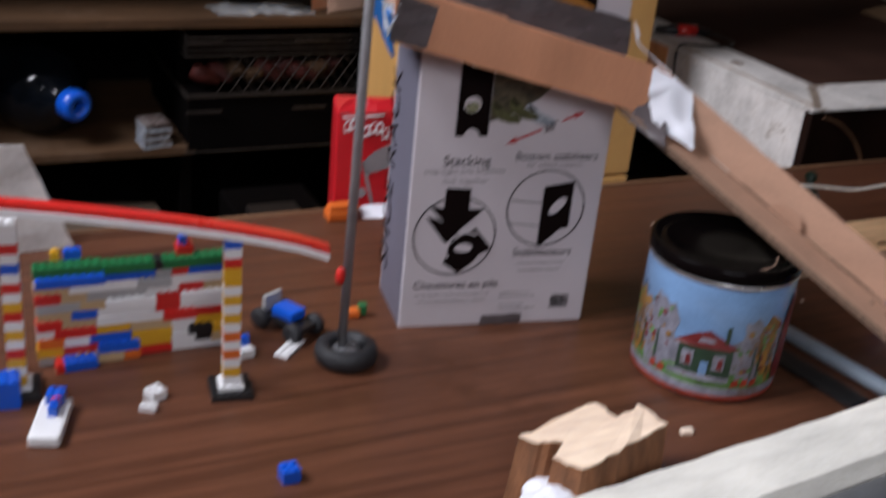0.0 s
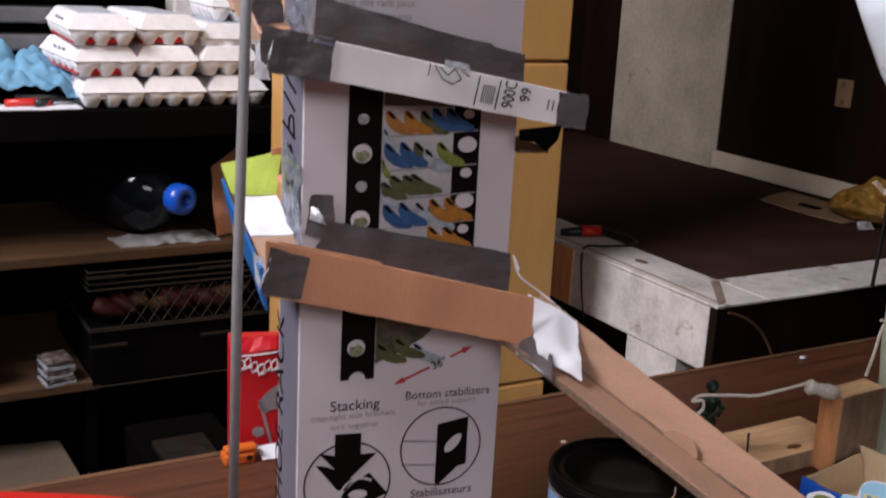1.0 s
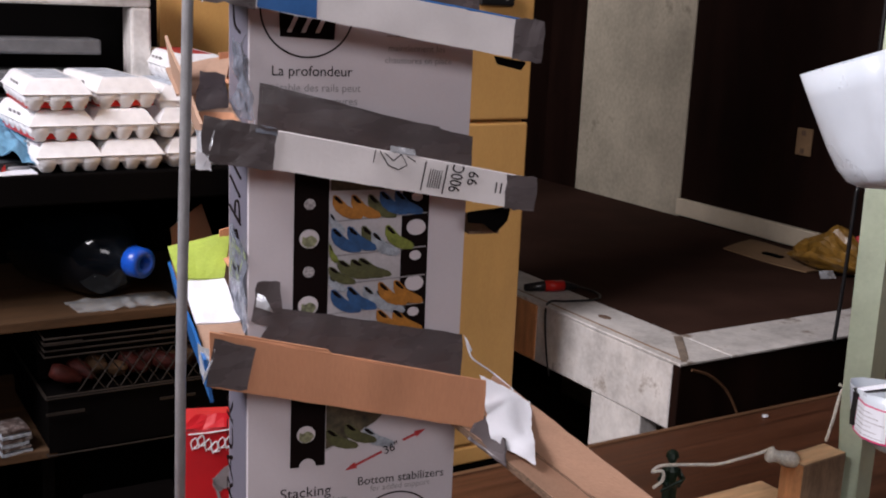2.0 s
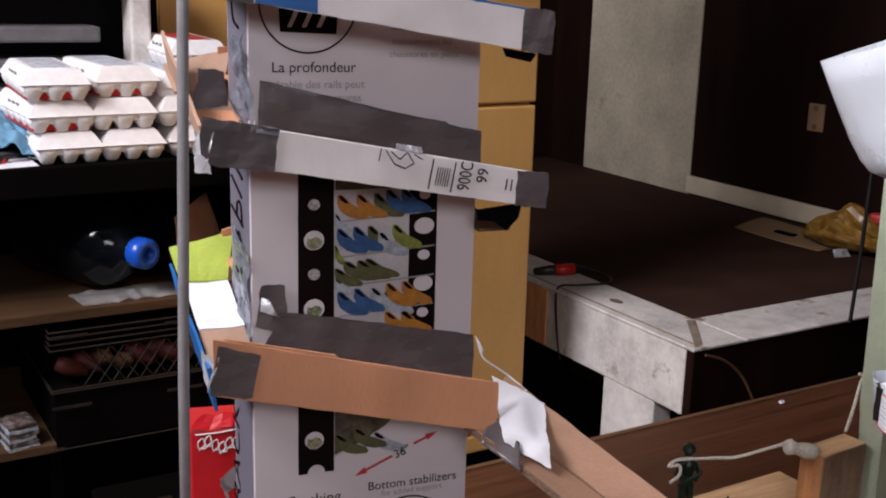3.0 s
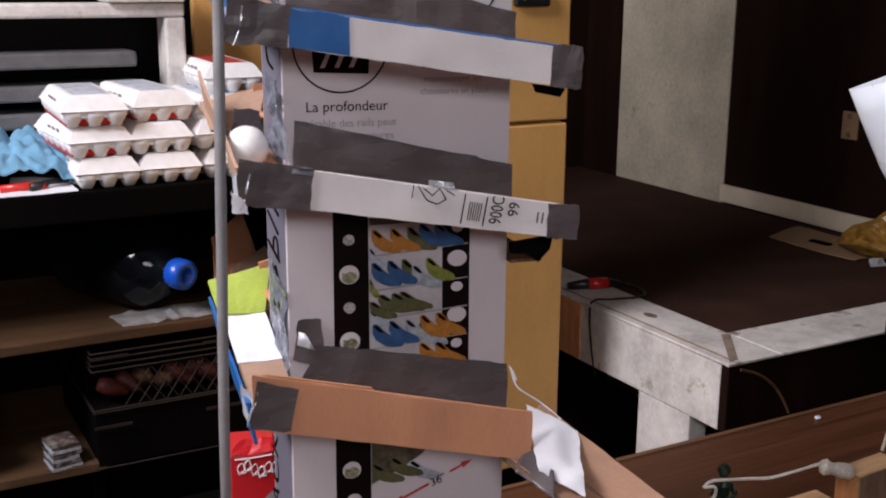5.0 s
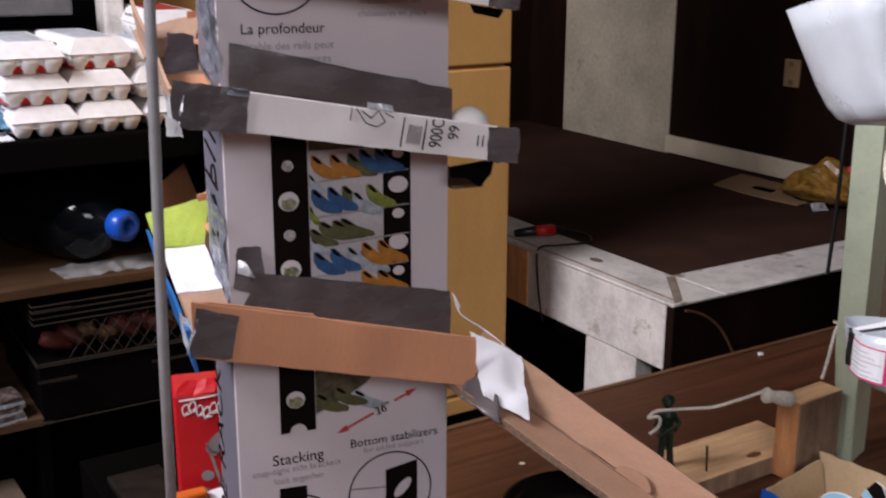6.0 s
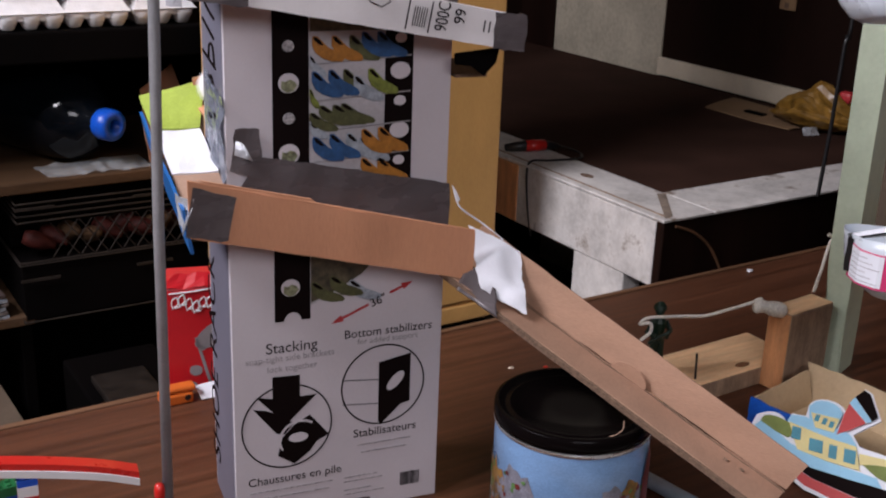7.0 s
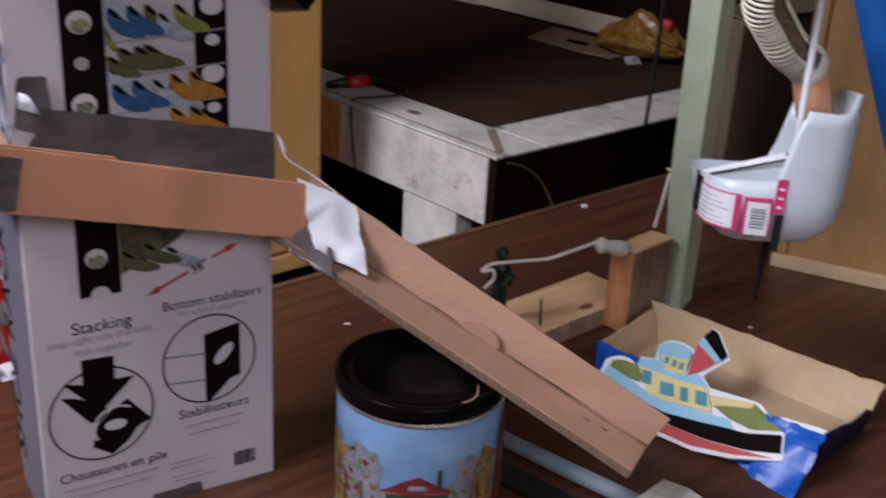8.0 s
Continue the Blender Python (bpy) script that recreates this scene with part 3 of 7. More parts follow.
    lettering("printed_text", "Stacking", (0.033, y, 0.1905), 0.051, INK, c)
    lettering("printed_text", "snap-tight side brackets", (0.013, y, 0.1815), 0.088, INK_PALE, c)
    lettering("printed_text", "lock together", (0.034, y, 0.1705), 0.050, INK_PALE, c)
    lettering("printed_text", "Bottom stabilizers", (0.112, y, 0.1965), 0.092, INK, c)
    lettering("printed_text", "for added support", (0.125, y, 0.1885), 0.064, INK_PALE, c)
    lettering("printed_text", "Stabilisateurs", (0.122, y, 0.0845), 0.068, INK, c)
    lettering("printed_text", "Chaussures en pile", (0.013, y, 0.0475), 0.096, INK, c)
    lettering("printed_text", "La profondeur", (0.021, y, 0.6045), 0.075, INK, c)
    lettering("printed_text", "rétable des rails peut", (0.020, y, 0.5905), 0.084, INK_PALE, c)
    lettering("printed_text", "des chaussures", (0.041, y, 0.5785), 0.060, INK_PALE, c)
    lettering("printed_text", "maintiennent les", (0.130, y, 0.6285), 0.056, INK_PALE, c)
    lettering("printed_text", "chaussures en place", (0.127, y, 0.6175), 0.066, INK_PALE, c)
    lettering("printed_text", "chaussures", (0.044, y, 0.752), 0.044, INK_PALE, c)
    # lines too small to read
    bm = bmesh.new()
    for x, z, w in ((0.126, 0.0745, 0.058), (0.130, 0.0655, 0.050), (0.014, 0.0385, 0.086), (0.018, 0.0305, 0.078), (0.112, 0.0385, 0.036), (0.112, 0.0335, 0.042), (0.112, 0.0235, 0.030), (0.112, 0.0185, 0.044), (0.128, 0.6415, 0.062), (0.045, 0.765, 0.05)):
        part("printed_line", print_poly(bmesh.new(), [(x, z), (x + w, z), (x + w, z + 0.0014), (x, z + 0.0014)], y), INK_LINE, c, "line of small print")
    bm = bmesh.new()
    x = 0.174
    while x < 0.195:
        w = rng.choice((0.0004, 0.0008, 0.0012))
        print_poly(bm, [(x, 0.0185), (x + w, 0.0185), (x + w, 0.034), (x, 0.034)], y)
        x += w + rng.choice((0.0004, 0.0007))
    part("printed_barcode", bm, INK, c, "printed bar code")
    # round pictograms
    bm = ring(bmesh.new(), 0.053, 0.1095, 0.0455, 0.0455, y)
    part("printed_circle", bm, INK, c, "printed ring")
    bm = print_poly(bmesh.new(), [(0.0385, 0.1655), (0.0385, 0.142), (0.022, 0.146), (0.052, 0.112), (0.083, 0.141), (0.066, 0.141), (0.066, 0.1645)], y2)
    part("printed_down_arrow", bm, INK, c, "printed dark arrow")
    bm = bmesh.new()
    print_poly(bm, [(0.019, 0.133), (0.032, 0.130), (0.043, 0.124), (0.060, 0.112), (0.050, 0.101), (0.042, 0.103)], y)
    part("printed_bracket_piece", bm, INK, c)
    bm = bmesh.new()
    print_poly(bm, [(0.043, 0.078), (0.048, 0.098), (0.060, 0.110), (0.076, 0.119), (0.096, 0.094), (0.083, 0.088), (0.076, 0.078), (0.060, 0.066)], y)
    part("printed_bracket_piece", bm, INK, c)
    bm = bmesh.new()
    disc(bm, 0.064, 0.096, 0.010, 0.0052, y3)
    ring(bm, 0.066, 0.094, 0.021, 0.020, y3, w=0.0022, n=20, a0=radians(55), a1=radians(210))
    part("printed_bracket_hole", bm, CARD_WHITE, c)
    bm = ring(bmesh.new(), 0.153, 0.1405, 0.0440, 0.0440, y)
    part("printed_circle", bm, INK, c, "printed ring")
    bm = print_poly(bmesh.new(), [(0.148, 0.166), (0.182, 0.172), (0.182, 0.118), (0.172, 0.116), (0.166, 0.110), (0.152, 0.097), (0.148, 0.099)], y2)
    part("printed_stabilizer", bm, INK, c)
    bm = disc(bmesh.new(), 0.0, 0.0, 0.0125, 0.0055, 0)
    bmesh.ops.transform(bm, matrix=Matrix.Translation((0.166, y3, 0.1435)) @ Matrix.Rotation(radians(-48), 4, "Y"), verts=bm.verts)
    part("printed_hole", bm, CARD_WHITE, c)
    for z in (0.150, 0.123):
        part("printed_rail", print_poly(bmesh.new(), [(0.110, z), (0.148, z - 0.004), (0.148, z - 0.0025), (0.110, z + 0.0015)], y), INK_GREY, c)
    bm = ring(bmesh.new(), 0.053, 0.664, 0.0430, 0.0430, y)
    part("printed_circle", bm, INK, c, "printed ring")
    bm = print_poly(bmesh.new(), [(0.028, 0.639), (0.026, 0.675), (0.080, 0.675), (0.078, 0.637)], y)
    part("printed_pictogram", bm, INK, c)
    for k in range(3):
        part("printed_rail", print_poly(bmesh.new(), [(0.034 + k * 0.013, 0.643), (0.047 + k * 0.013, 0.671), (0.051 + k * 0.013, 0.671), (0.038 + k * 0.013, 0.643)], y2), CARD_WHITE, c)
    bm = ring(bmesh.new(), 0.166, 0.728, 0.0390, 0.0430, y)
    part("printed_circle", bm, INK, c, "printed ring")
    bm = print_poly(bmesh.new(), [(0.130, 0.700), (0.196, 0.728), (0.200, 0.738), (0.150, 0.722)], y2)
    part("printed_pictogram", bm, INK_GREY, c)
    # marker writing down the side
    m = Matrix.Translation((-0.0008, 0.072, 0.035)) @ Matrix.Rotation(radians(-90), 4, "Z") @ Matrix.Rotation(radians(-90), 4, "Y")
    lettering("marker_writing", "SHOE RACK", (0, 0, 0), 0.235, INK, c, m=m, height=0.052, label="black marker lettering")
    def stroke(*pts):
        part("marker_stroke", tube(smooth_path([(-0.0009, yy, zz) for yy, zz in pts], 5), 0.0013, 5), INK, c, "black marker stroke")

    stroke((0.030, 0.506), (0.060, 0.512), (0.082, 0.520))
    stroke((0.034, 0.488), (0.060, 0.494), (0.086, 0.500))
    stroke((0.030, 0.462), (0.060, 0.466), (0.090, 0.470))
    stroke((0.060, 0.466), (0.056, 0.480), (0.040, 0.480), (0.034, 0.464))
    stroke((0.034, 0.440), (0.052, 0.452), (0.062, 0.444), (0.050, 0.436), (0.036, 0.442))
    stroke((0.030, 0.410), (0.045, 0.420), (0.060, 0.412), (0.070, 0.424))
    stroke((0.036, 0.640), (0.060, 0.646), (0.070, 0.664))
    stroke((0.050, 0.612), (0.070, 0.630))
    stroke((0.040, 0.755), (0.070, 0.765))
    # tape on the seams
    part("seam_tape", sheet((0.092, -0.0012, 0.0), (0.142, -0.0012, 0.0), (0.140, -0.0012, 0.013), (0.094, -0.0012, 0.012), 6, 2, 0.0004, 0.0005, ragged=0.003), DUCT, c, "grey tape strip")
    part("corner_tape", sheet((-0.002, -0.001, 0.36), (-0.002, 0.075, 0.37), (-0.002, 0.080, 0.455), (-0.002, -0.001, 0.44), 8, 16, 0.006, 0.0005, scale=60, ragged=0.006), GLINT, c, "crumpled clear tape")
    part("corner_tape", sheet((-0.002, -0.001, 0.565), (-0.003, 0.05, 0.575), (-0.002, 0.06, 0.635), (-0.002, -0.001, 0.62), 8, 14, 0.008, 0.0005, scale=60, seed=4, ragged=0.006), GLINT, c, "crumpled clear tape")
    part("corner_tape", sheet((-0.002, -0.001, 0.70), (-0.003, 0.05, 0.70), (-0.002, 0.05, 0.77), (-0.002, -0.001, 0.76), 8, 10, 0.007, 0.0005, scale=60, seed=6, ragged=0.006), GLINT, c, "crumpled clear tape")


# ---- the chutes taped to the carton ----
def line(a, b, x):
    return a[1] + (b[1] - a[1]) * (x - a[0]) / (b[0] - a[0])


def wall_piece(name, x0, x1, top, bot, y, mat, parent, label="", thick=0.003, nx=14, amp=0.0012, seed=0.0):
    """An upright strip of board between two sloping lines, slightly bowed."""
    return part(name, sheet((x0, y, line(*bot, x0)), (x1, y, line(*bot, x1)), (x1, y, line(*top, x1)), (x0, y, line(*top, x0)), nx, 3, amp, thick, 25, seed), mat, parent, label)


def build_chute(kind):
    spec = {
        "low": dict(top=((-0.037, 0.381), (0.226, 0.314)), bot=((-0.049, 0.334), (0.217, 0.267)), x0=-0.043, x1=0.224, label="brown corrugated cardboard chute taped across the carton", face=CARDBOARD, inside=CARDBOARD),
        "mid": dict(top=((-0.044, 0.571), (0.262, 0.514)), bot=((-0.047, 0.538), (0.259, 0.484)), x0=-0.045, x1=0.261, label="white printed cardboard chute with grey taped ends", face=WHITE_CARD, inside=CARDBOARD),
        "top": dict(top=((-0.048, 0.702), (0.260, 0.659)), bot=((-0.053, 0.672), (0.258, 0.624)), x0=-0.050, x1=0.259, label="white and blue cardboard chute with grey taped ends", face=WHITE_CARD, inside=CARDBOARD)}[kind]
    top, bot, x0, x1 = spec["top"], spec["bot"], spec["x0"], spec["x1"]
    c = thing("ball_chute", pose(0, 0, 0), spec["label"], "chute", "chutes on the carton")
    yf = -0.050
    lift = 0.006
    # floor with a visible corrugated edge
    fz = lambda x: line(*bot, x) + lift
    part("chute_floor", sheet((x0, yf + 0.002, fz(x0)), (x1, yf + 0.002, fz(x1)), (x1, -0.004, fz(x1) + 0.001), (x0, -0.004, fz(x0) + 0.001), 12, 3, 0.0006, 0.003), spec["inside"], c)
    part("front_wall", sheet((x0, yf, line(*bot, x0)), (x1, yf, line(*bot, x1)), (x1, yf, line(*top, x1)), (x0, yf, line(*top, x0)), 22, 4, 0.0016, 0.0032, 22, seed=len(kind) * 1.7, ragged=0.0008), spec["face"], c)
    edge = tube([(x0 + (x1 - x0) * k / 12, yf, line(*top, x0 + (x1 - x0) * k / 12) + 0.0004) for k in range(13)], 0.0014, 6)
    part("cut_edge", edge, {"low": CARDBOARD, "mid": WHITE_CARD, "top": BLUE_CARD}[kind], c, "raw cut edge of the board")
    if kind == "low":
        part("tape_patch", sheet((x0 - 0.004, yf - 0.003, line(*bot, x0) + 0.002), (-0.011, yf - 0.003, line(*bot, -0.011) + 0.003), (-0.003, yf - 0.003, line(*top, -0.003) - 0.006), (x0 + 0.004, yf - 0.003, line(*top, x0) - 0.004), 6, 4, 0.0012, 0.0006, 60, 2, 0.002), DUCT, c, "grey duct tape patch")
        part("torn_lip", sheet((0.0, yf + 0.001, line(*top, 0.0) - 0.002), (0.07, yf + 0.001, line(*top, 0.07) - 0.001), (0.065, yf + 0.001, line(*top, 0.065) + 0.004), (-0.035, yf + 0.001, line(*top, -0.035) + 0.003), 12, 2, 0.001, 0.003, 40, 3, 0.002), CARDBOARD, c, "torn upper lip")
        part("backing_tape", sheet((0.004, -0.0055, 0.350), (0.217, -0.0055, 0.296), (0.217, -0.003, 0.349), (0.030, -0.003, 0.388), 20, 5, 0.003, 0.0008, 26, 5, 0.0015), DUCT, c, "wrinkled grey duct tape against the carton")
        part("backing_tape", sheet((0.003, -0.004, 0.376), (0.034, -0.005, 0.366), (0.030, -0.0025, 0.413), (0.008, -0.0025, 0.414), 5, 5, 0.002, 0.0008, 40, 9, 0.002), DUCT, c, "grey duct tape patch")
        part("foil_scrap", sheet((0.006, -0.008, 0.392), (0.022, -0.010, 0.386), (0.014, -0.008, 0.402), (0.008, -0.006, 0.404), 4, 4, 0.003, 0.0006, 90, 1), FOIL, c, "shiny scrap of tape")
    else:
        k = 0.0 if kind == "mid" else 1.0
        xl = 0.011 if kind == "mid" else -0.005
        part("tape_patch", sheet((x0 - 0.006, yf - 0.0026, line(*bot, x0) - 0.002), (xl, yf - 0.0026, line(*bot, xl) - 0.001), (xl + 0.004, yf - 0.0026, line(*top, xl) + 0.002), (x0 - 0.002, yf - 0.0026, line(*top, x0) + 0.003), 8, 5, 0.0016, 0.0006, 60, 7 + k, 0.0025), DUCT, c, "grey duct tape round the end")
        part("tape_patch", sheet((0.232, yf - 0.0026, line(*bot, 0.232) - 0.001), (x1 + 0.003, yf - 0.0026, line(*bot, x1)), (x1 + 0.004, yf - 0.0026, line(*top, x1) + 0.002), (0.234, yf - 0.0026, line(*top, 0.234) + 0.001), 6, 4, 0.0014, 0.0006, 60, 11 + k, 0.0025), DUCT, c, "grey duct tape round the end")
        if kind == "mid":
            part("backing_tape", sheet((0.006, -0.006, 0.552), (0.217, -0.006, 0.510), (0.217, -0.003, 0.549), (0.010, -0.003, 0.598), 20, 5, 0.0025, 0.0008, 26, 5, 0.0012), DUCT, c, "wrinkled grey duct tape against the carton")
            part("backing_tape", sheet((0.010, -0.0062, 0.560), (0.182, -0.0062, 0.528), (0.182, -0.0042, 0.559), (0.012, -0.0042, 0.592), 16, 3, 0.0018, 0.0008, 26, 8, 0.0008), DUCT, c, "second strip of grey tape")
            lettering("printed_text", "900C", (0.1860, yf - 0.0030, 0.5035), 0.025, INK, c, spin=radians(-80), height=0.017)
            lettering("printed_text", "99", (0.2030, yf - 0.0030, 0.5095), 0.0125, INK, c, spin=radians(-80), height=0.015)
            yy = yf - 0.0032
            for xx in (0.147, 0.168):
                part("printed_mark", print_poly(bmesh.new(), [(xx, line(*bot, xx) + 0.003), (xx + 0.0012, line(*bot, xx) + 0.003), (xx + 0.006, line(*top, xx + 0.006) - 0.001), (xx + 0.0048, line(*top, xx + 0.0048) - 0.001)], yy), INK, c)
            for r in range(6):
                xx = 0.1535 + r * 0.0022
                part("printed_mark", print_poly(bmesh.new(), [(xx, line(*bot, xx) + 0.007), (xx + 0.0008, line(*bot, xx) + 0.007), (xx + 0.004, line(*top, xx) - 0.008), (xx + 0.0032, line(*top, xx) - 0.008)], yy), INK, c)
            for a, b in (((0.104, 0.544), (0.102, 0.533)), ((0.108, 0.543), (0.116, 0.530)), ((0.116, 0.530), (0.126, 0.526)), ((0.126, 0.526), (0.134, 0.530)), ((0.113, 0.541), (0.121, 0.534)), ((0.121, 0.534), (0.128, 0.540)), ((0.128, 0.540), (0.134, 0.530)), ((0.134, 0.538), (0.142, 0.533))):
                part("printed_mark", tube([(a[0], yy, a[1]), (b[0], yy, b[1])], 0.0005, 4), INK, c)
            for xx in (0.2215, 0.2265):
                part("printed_mark", print_poly(bmesh.new(), [(xx, line(*bot, xx) + 0.012), (xx + 0.0012, line(*bot, xx) + 0.012), (xx + 0.0025, line(*bot, xx) + 0.022), (xx + 0.0013, line(*bot, xx) + 0.022)], yy), INK, c)
            part("hanging_flap", slab([(0.205, -0.030, 0.480), (0.250, -0.028, 0.484), (0.248, -0.026, 0.470), (0.236, -0.026, 0.458), (0.222, -0.028, 0.468), (0.206, -0.030, 0.470)], 0.003), SHADED_DARK, c, "dark flap under the end")
            part("foil_scrap", sheet((0.118, yf - 0.0020, 0.5425), (0.142, yf - 0.002, 0.538), (0.142, yf + 0.001, 0.543), (0.119, yf + 0.001, 0.5475), 5, 3, 0.0015, 0.0006, 90, 1), FOIL, c, "shiny strip of tape")
        else:
            part("blue_print", sheet((-0.003, yf - 0.0026, line(*bot, -0.003) + 0.0005), (0.048, yf - 0.0026, line(*bot, 0.048) + 0.0005), (0.048, yf - 0.0026, line(*top, 0.048)), (-0.003, yf - 0.0026, line(*top, -0.003)), 4, 2, 0.0004, 0.0005), BLUE_CARD, c, "blue printed part of the board")
            part("backing_tape", sheet((0.004, -0.006, 0.688), (0.217, -0.006, 0.650), (0.217, -0.003, 0.690), (0.004, -0.003, 0.742), 20, 5, 0.0025, 0.0008, 26, 15, 0.0012), DUCT, c, "wrinkled grey duct tape against the carton")
            part("hanging_flap", slab([(0.218, -0.044, 0.6285), (0.250, -0.044, 0.6235), (0.246, -0.042, 0.6165), (0.222, -0.042, 0.6215)], 0.003), SHADED_DARK, c, "dark flap under the end")
    # side run that brings the ball round from behind the carton
    za = {"low": 0.352, "mid": 0.545, "top": 0.682}[kind]
    zb = za + {"low": 0.048, "mid": 0.040, "top": 0.040}[kind]
    xo = -0.045
    yb = 0.16
    fa, fb = (yf, za), (yb, zb)
    fl = lambda y: line(fa, fb, y)
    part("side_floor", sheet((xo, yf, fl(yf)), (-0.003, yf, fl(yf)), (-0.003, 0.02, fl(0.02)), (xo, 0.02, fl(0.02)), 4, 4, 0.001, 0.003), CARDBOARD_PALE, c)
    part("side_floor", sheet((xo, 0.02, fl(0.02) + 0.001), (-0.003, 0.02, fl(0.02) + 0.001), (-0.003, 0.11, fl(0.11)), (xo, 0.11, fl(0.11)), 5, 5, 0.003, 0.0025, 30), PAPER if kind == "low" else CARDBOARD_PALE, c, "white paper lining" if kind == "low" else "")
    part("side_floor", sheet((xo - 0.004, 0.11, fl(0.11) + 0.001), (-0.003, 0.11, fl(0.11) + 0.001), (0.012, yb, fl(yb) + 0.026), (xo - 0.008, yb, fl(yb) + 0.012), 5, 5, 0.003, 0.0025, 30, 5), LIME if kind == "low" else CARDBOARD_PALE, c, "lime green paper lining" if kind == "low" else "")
    hgt = {"low": (0.006, 0.002), "mid": (0.022, 0.046), "top": (0.022, 0.046)}[kind]
    low = {"low": 0.034, "mid": 0.004, "top": 0.012}[kind]
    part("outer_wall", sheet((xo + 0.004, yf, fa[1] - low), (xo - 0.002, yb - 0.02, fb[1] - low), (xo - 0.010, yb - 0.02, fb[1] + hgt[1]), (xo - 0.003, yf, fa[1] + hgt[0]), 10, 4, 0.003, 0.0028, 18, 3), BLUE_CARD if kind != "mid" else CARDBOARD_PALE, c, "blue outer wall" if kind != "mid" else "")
    part("end_tape", sheet((xo - 0.004, yf + 0.012, fa[1] - 0.012), (xo - 0.004, yf - 0.004, fa[1] - 0.014), (xo + 0.006, yf - 0.004, fa[1] + 0.016), (xo - 0.006, yf + 0.020, fa[1] + 0.014), 4, 5, 0.003, 0.0008, 60, 4, 0.003), FOIL, c, "silvery tape round the corner")
    if kind == "mid":
        part("inner_tape", sheet((-0.040, 0.050, fl(0.05) + 0.003), (-0.008, 0.060, fl(0.06) + 0.003), (-0.010, 0.064, fl(0.06) + 0.034), (-0.034, 0.056, fl(0.05) + 0.040), 6, 6, 0.003, 0.0008, 50, 12, 0.002), DUCT, c, "grey tape across the inner bend")
        part("inner_lining", sheet((xo + 0.004, -0.030, fl(-0.03) + 0.003), (-0.006, -0.030, fl(-0.03) + 0.003), (-0.006, 0.045, fl(0.045) + 0.003), (xo + 0.004, 0.045, fl(0.045) + 0.003), 5, 5, 0.001, 0.0008, 30), CARDBOARD, c, "warm brown lining")
        part("torn_corner", sheet((xo - 0.010, yf - 0.003, 0.530), (xo + 0.004, yf - 0.0035, 0.527), (xo - 0.001, yf - 0.0035, 0.541), (xo - 0.010, yf - 0.003, 0.547), 4, 4, 0.002, 0.0014, 70, 3, 0.002), PAPER, c, "torn white paper corner")
        part("edge_tape", sheet((-0.006, -0.052, 0.566), (-0.004, -0.002, 0.575), (-0.005, 0.000, 0.640), (-0.008, -0.020, 0.622), 8, 12, 0.007, 0.0006, 55, 21, 0.003), GLINT, c, "crumpled shiny tape at the carton edge")
        part("tape_lip", sheet((-0.004, yf - 0.0042, line(*top, -0.004) - 0.003), (0.014, yf - 0.0042, line(*top, 0.014) - 0.003), (0.015, yf - 0.002, line(*top, 0.015) + 0.003), (-0.004, yf - 0.002, line(*top, -0.004) + 0.003), 6, 3, 0.001, 0.0006, 60, 5, 0.001), GLINT, c, "shiny folded tape lip")
    # run behind the carton
    ys0, ys1 = D + 0.002, D + 0.055
    z_r = {"low": 0.478, "mid": 0.616, "top": 0.745}[kind]
    part("rear_floor", sheet((0.0, ys0, zb + 0.004), (0.25, ys0, z_r - 0.022), (0.25, ys1, z_r - 0.022), (0.0, ys1, zb + 0.004), 12, 3, 0.0008, 0.003), CARDBOARD, c)
    part("rear_wall", sheet((0.0, ys1 + 0.002, zb + 0.002), (0.25, ys1 + 0.002, z_r - 0.024), (0.25, ys1 + 0.002, z_r + 0.012), (0.0, ys1 + 0.002, zb + 0.030), 12, 3, 0.0012, 0.003), CARDBOARD, c)
    if kind == "low":
        part("turn_floor", slab([(0.218, -0.004, z_r - 0.0240), (0.250, -0.004, z_r - 0.0240), (0.250, ys0 - 0.001, z_r - 0.0235), (0.218, ys0 - 0.001, z_r - 0.0235)], 0.003), CARD_EDGE, c)
    return c


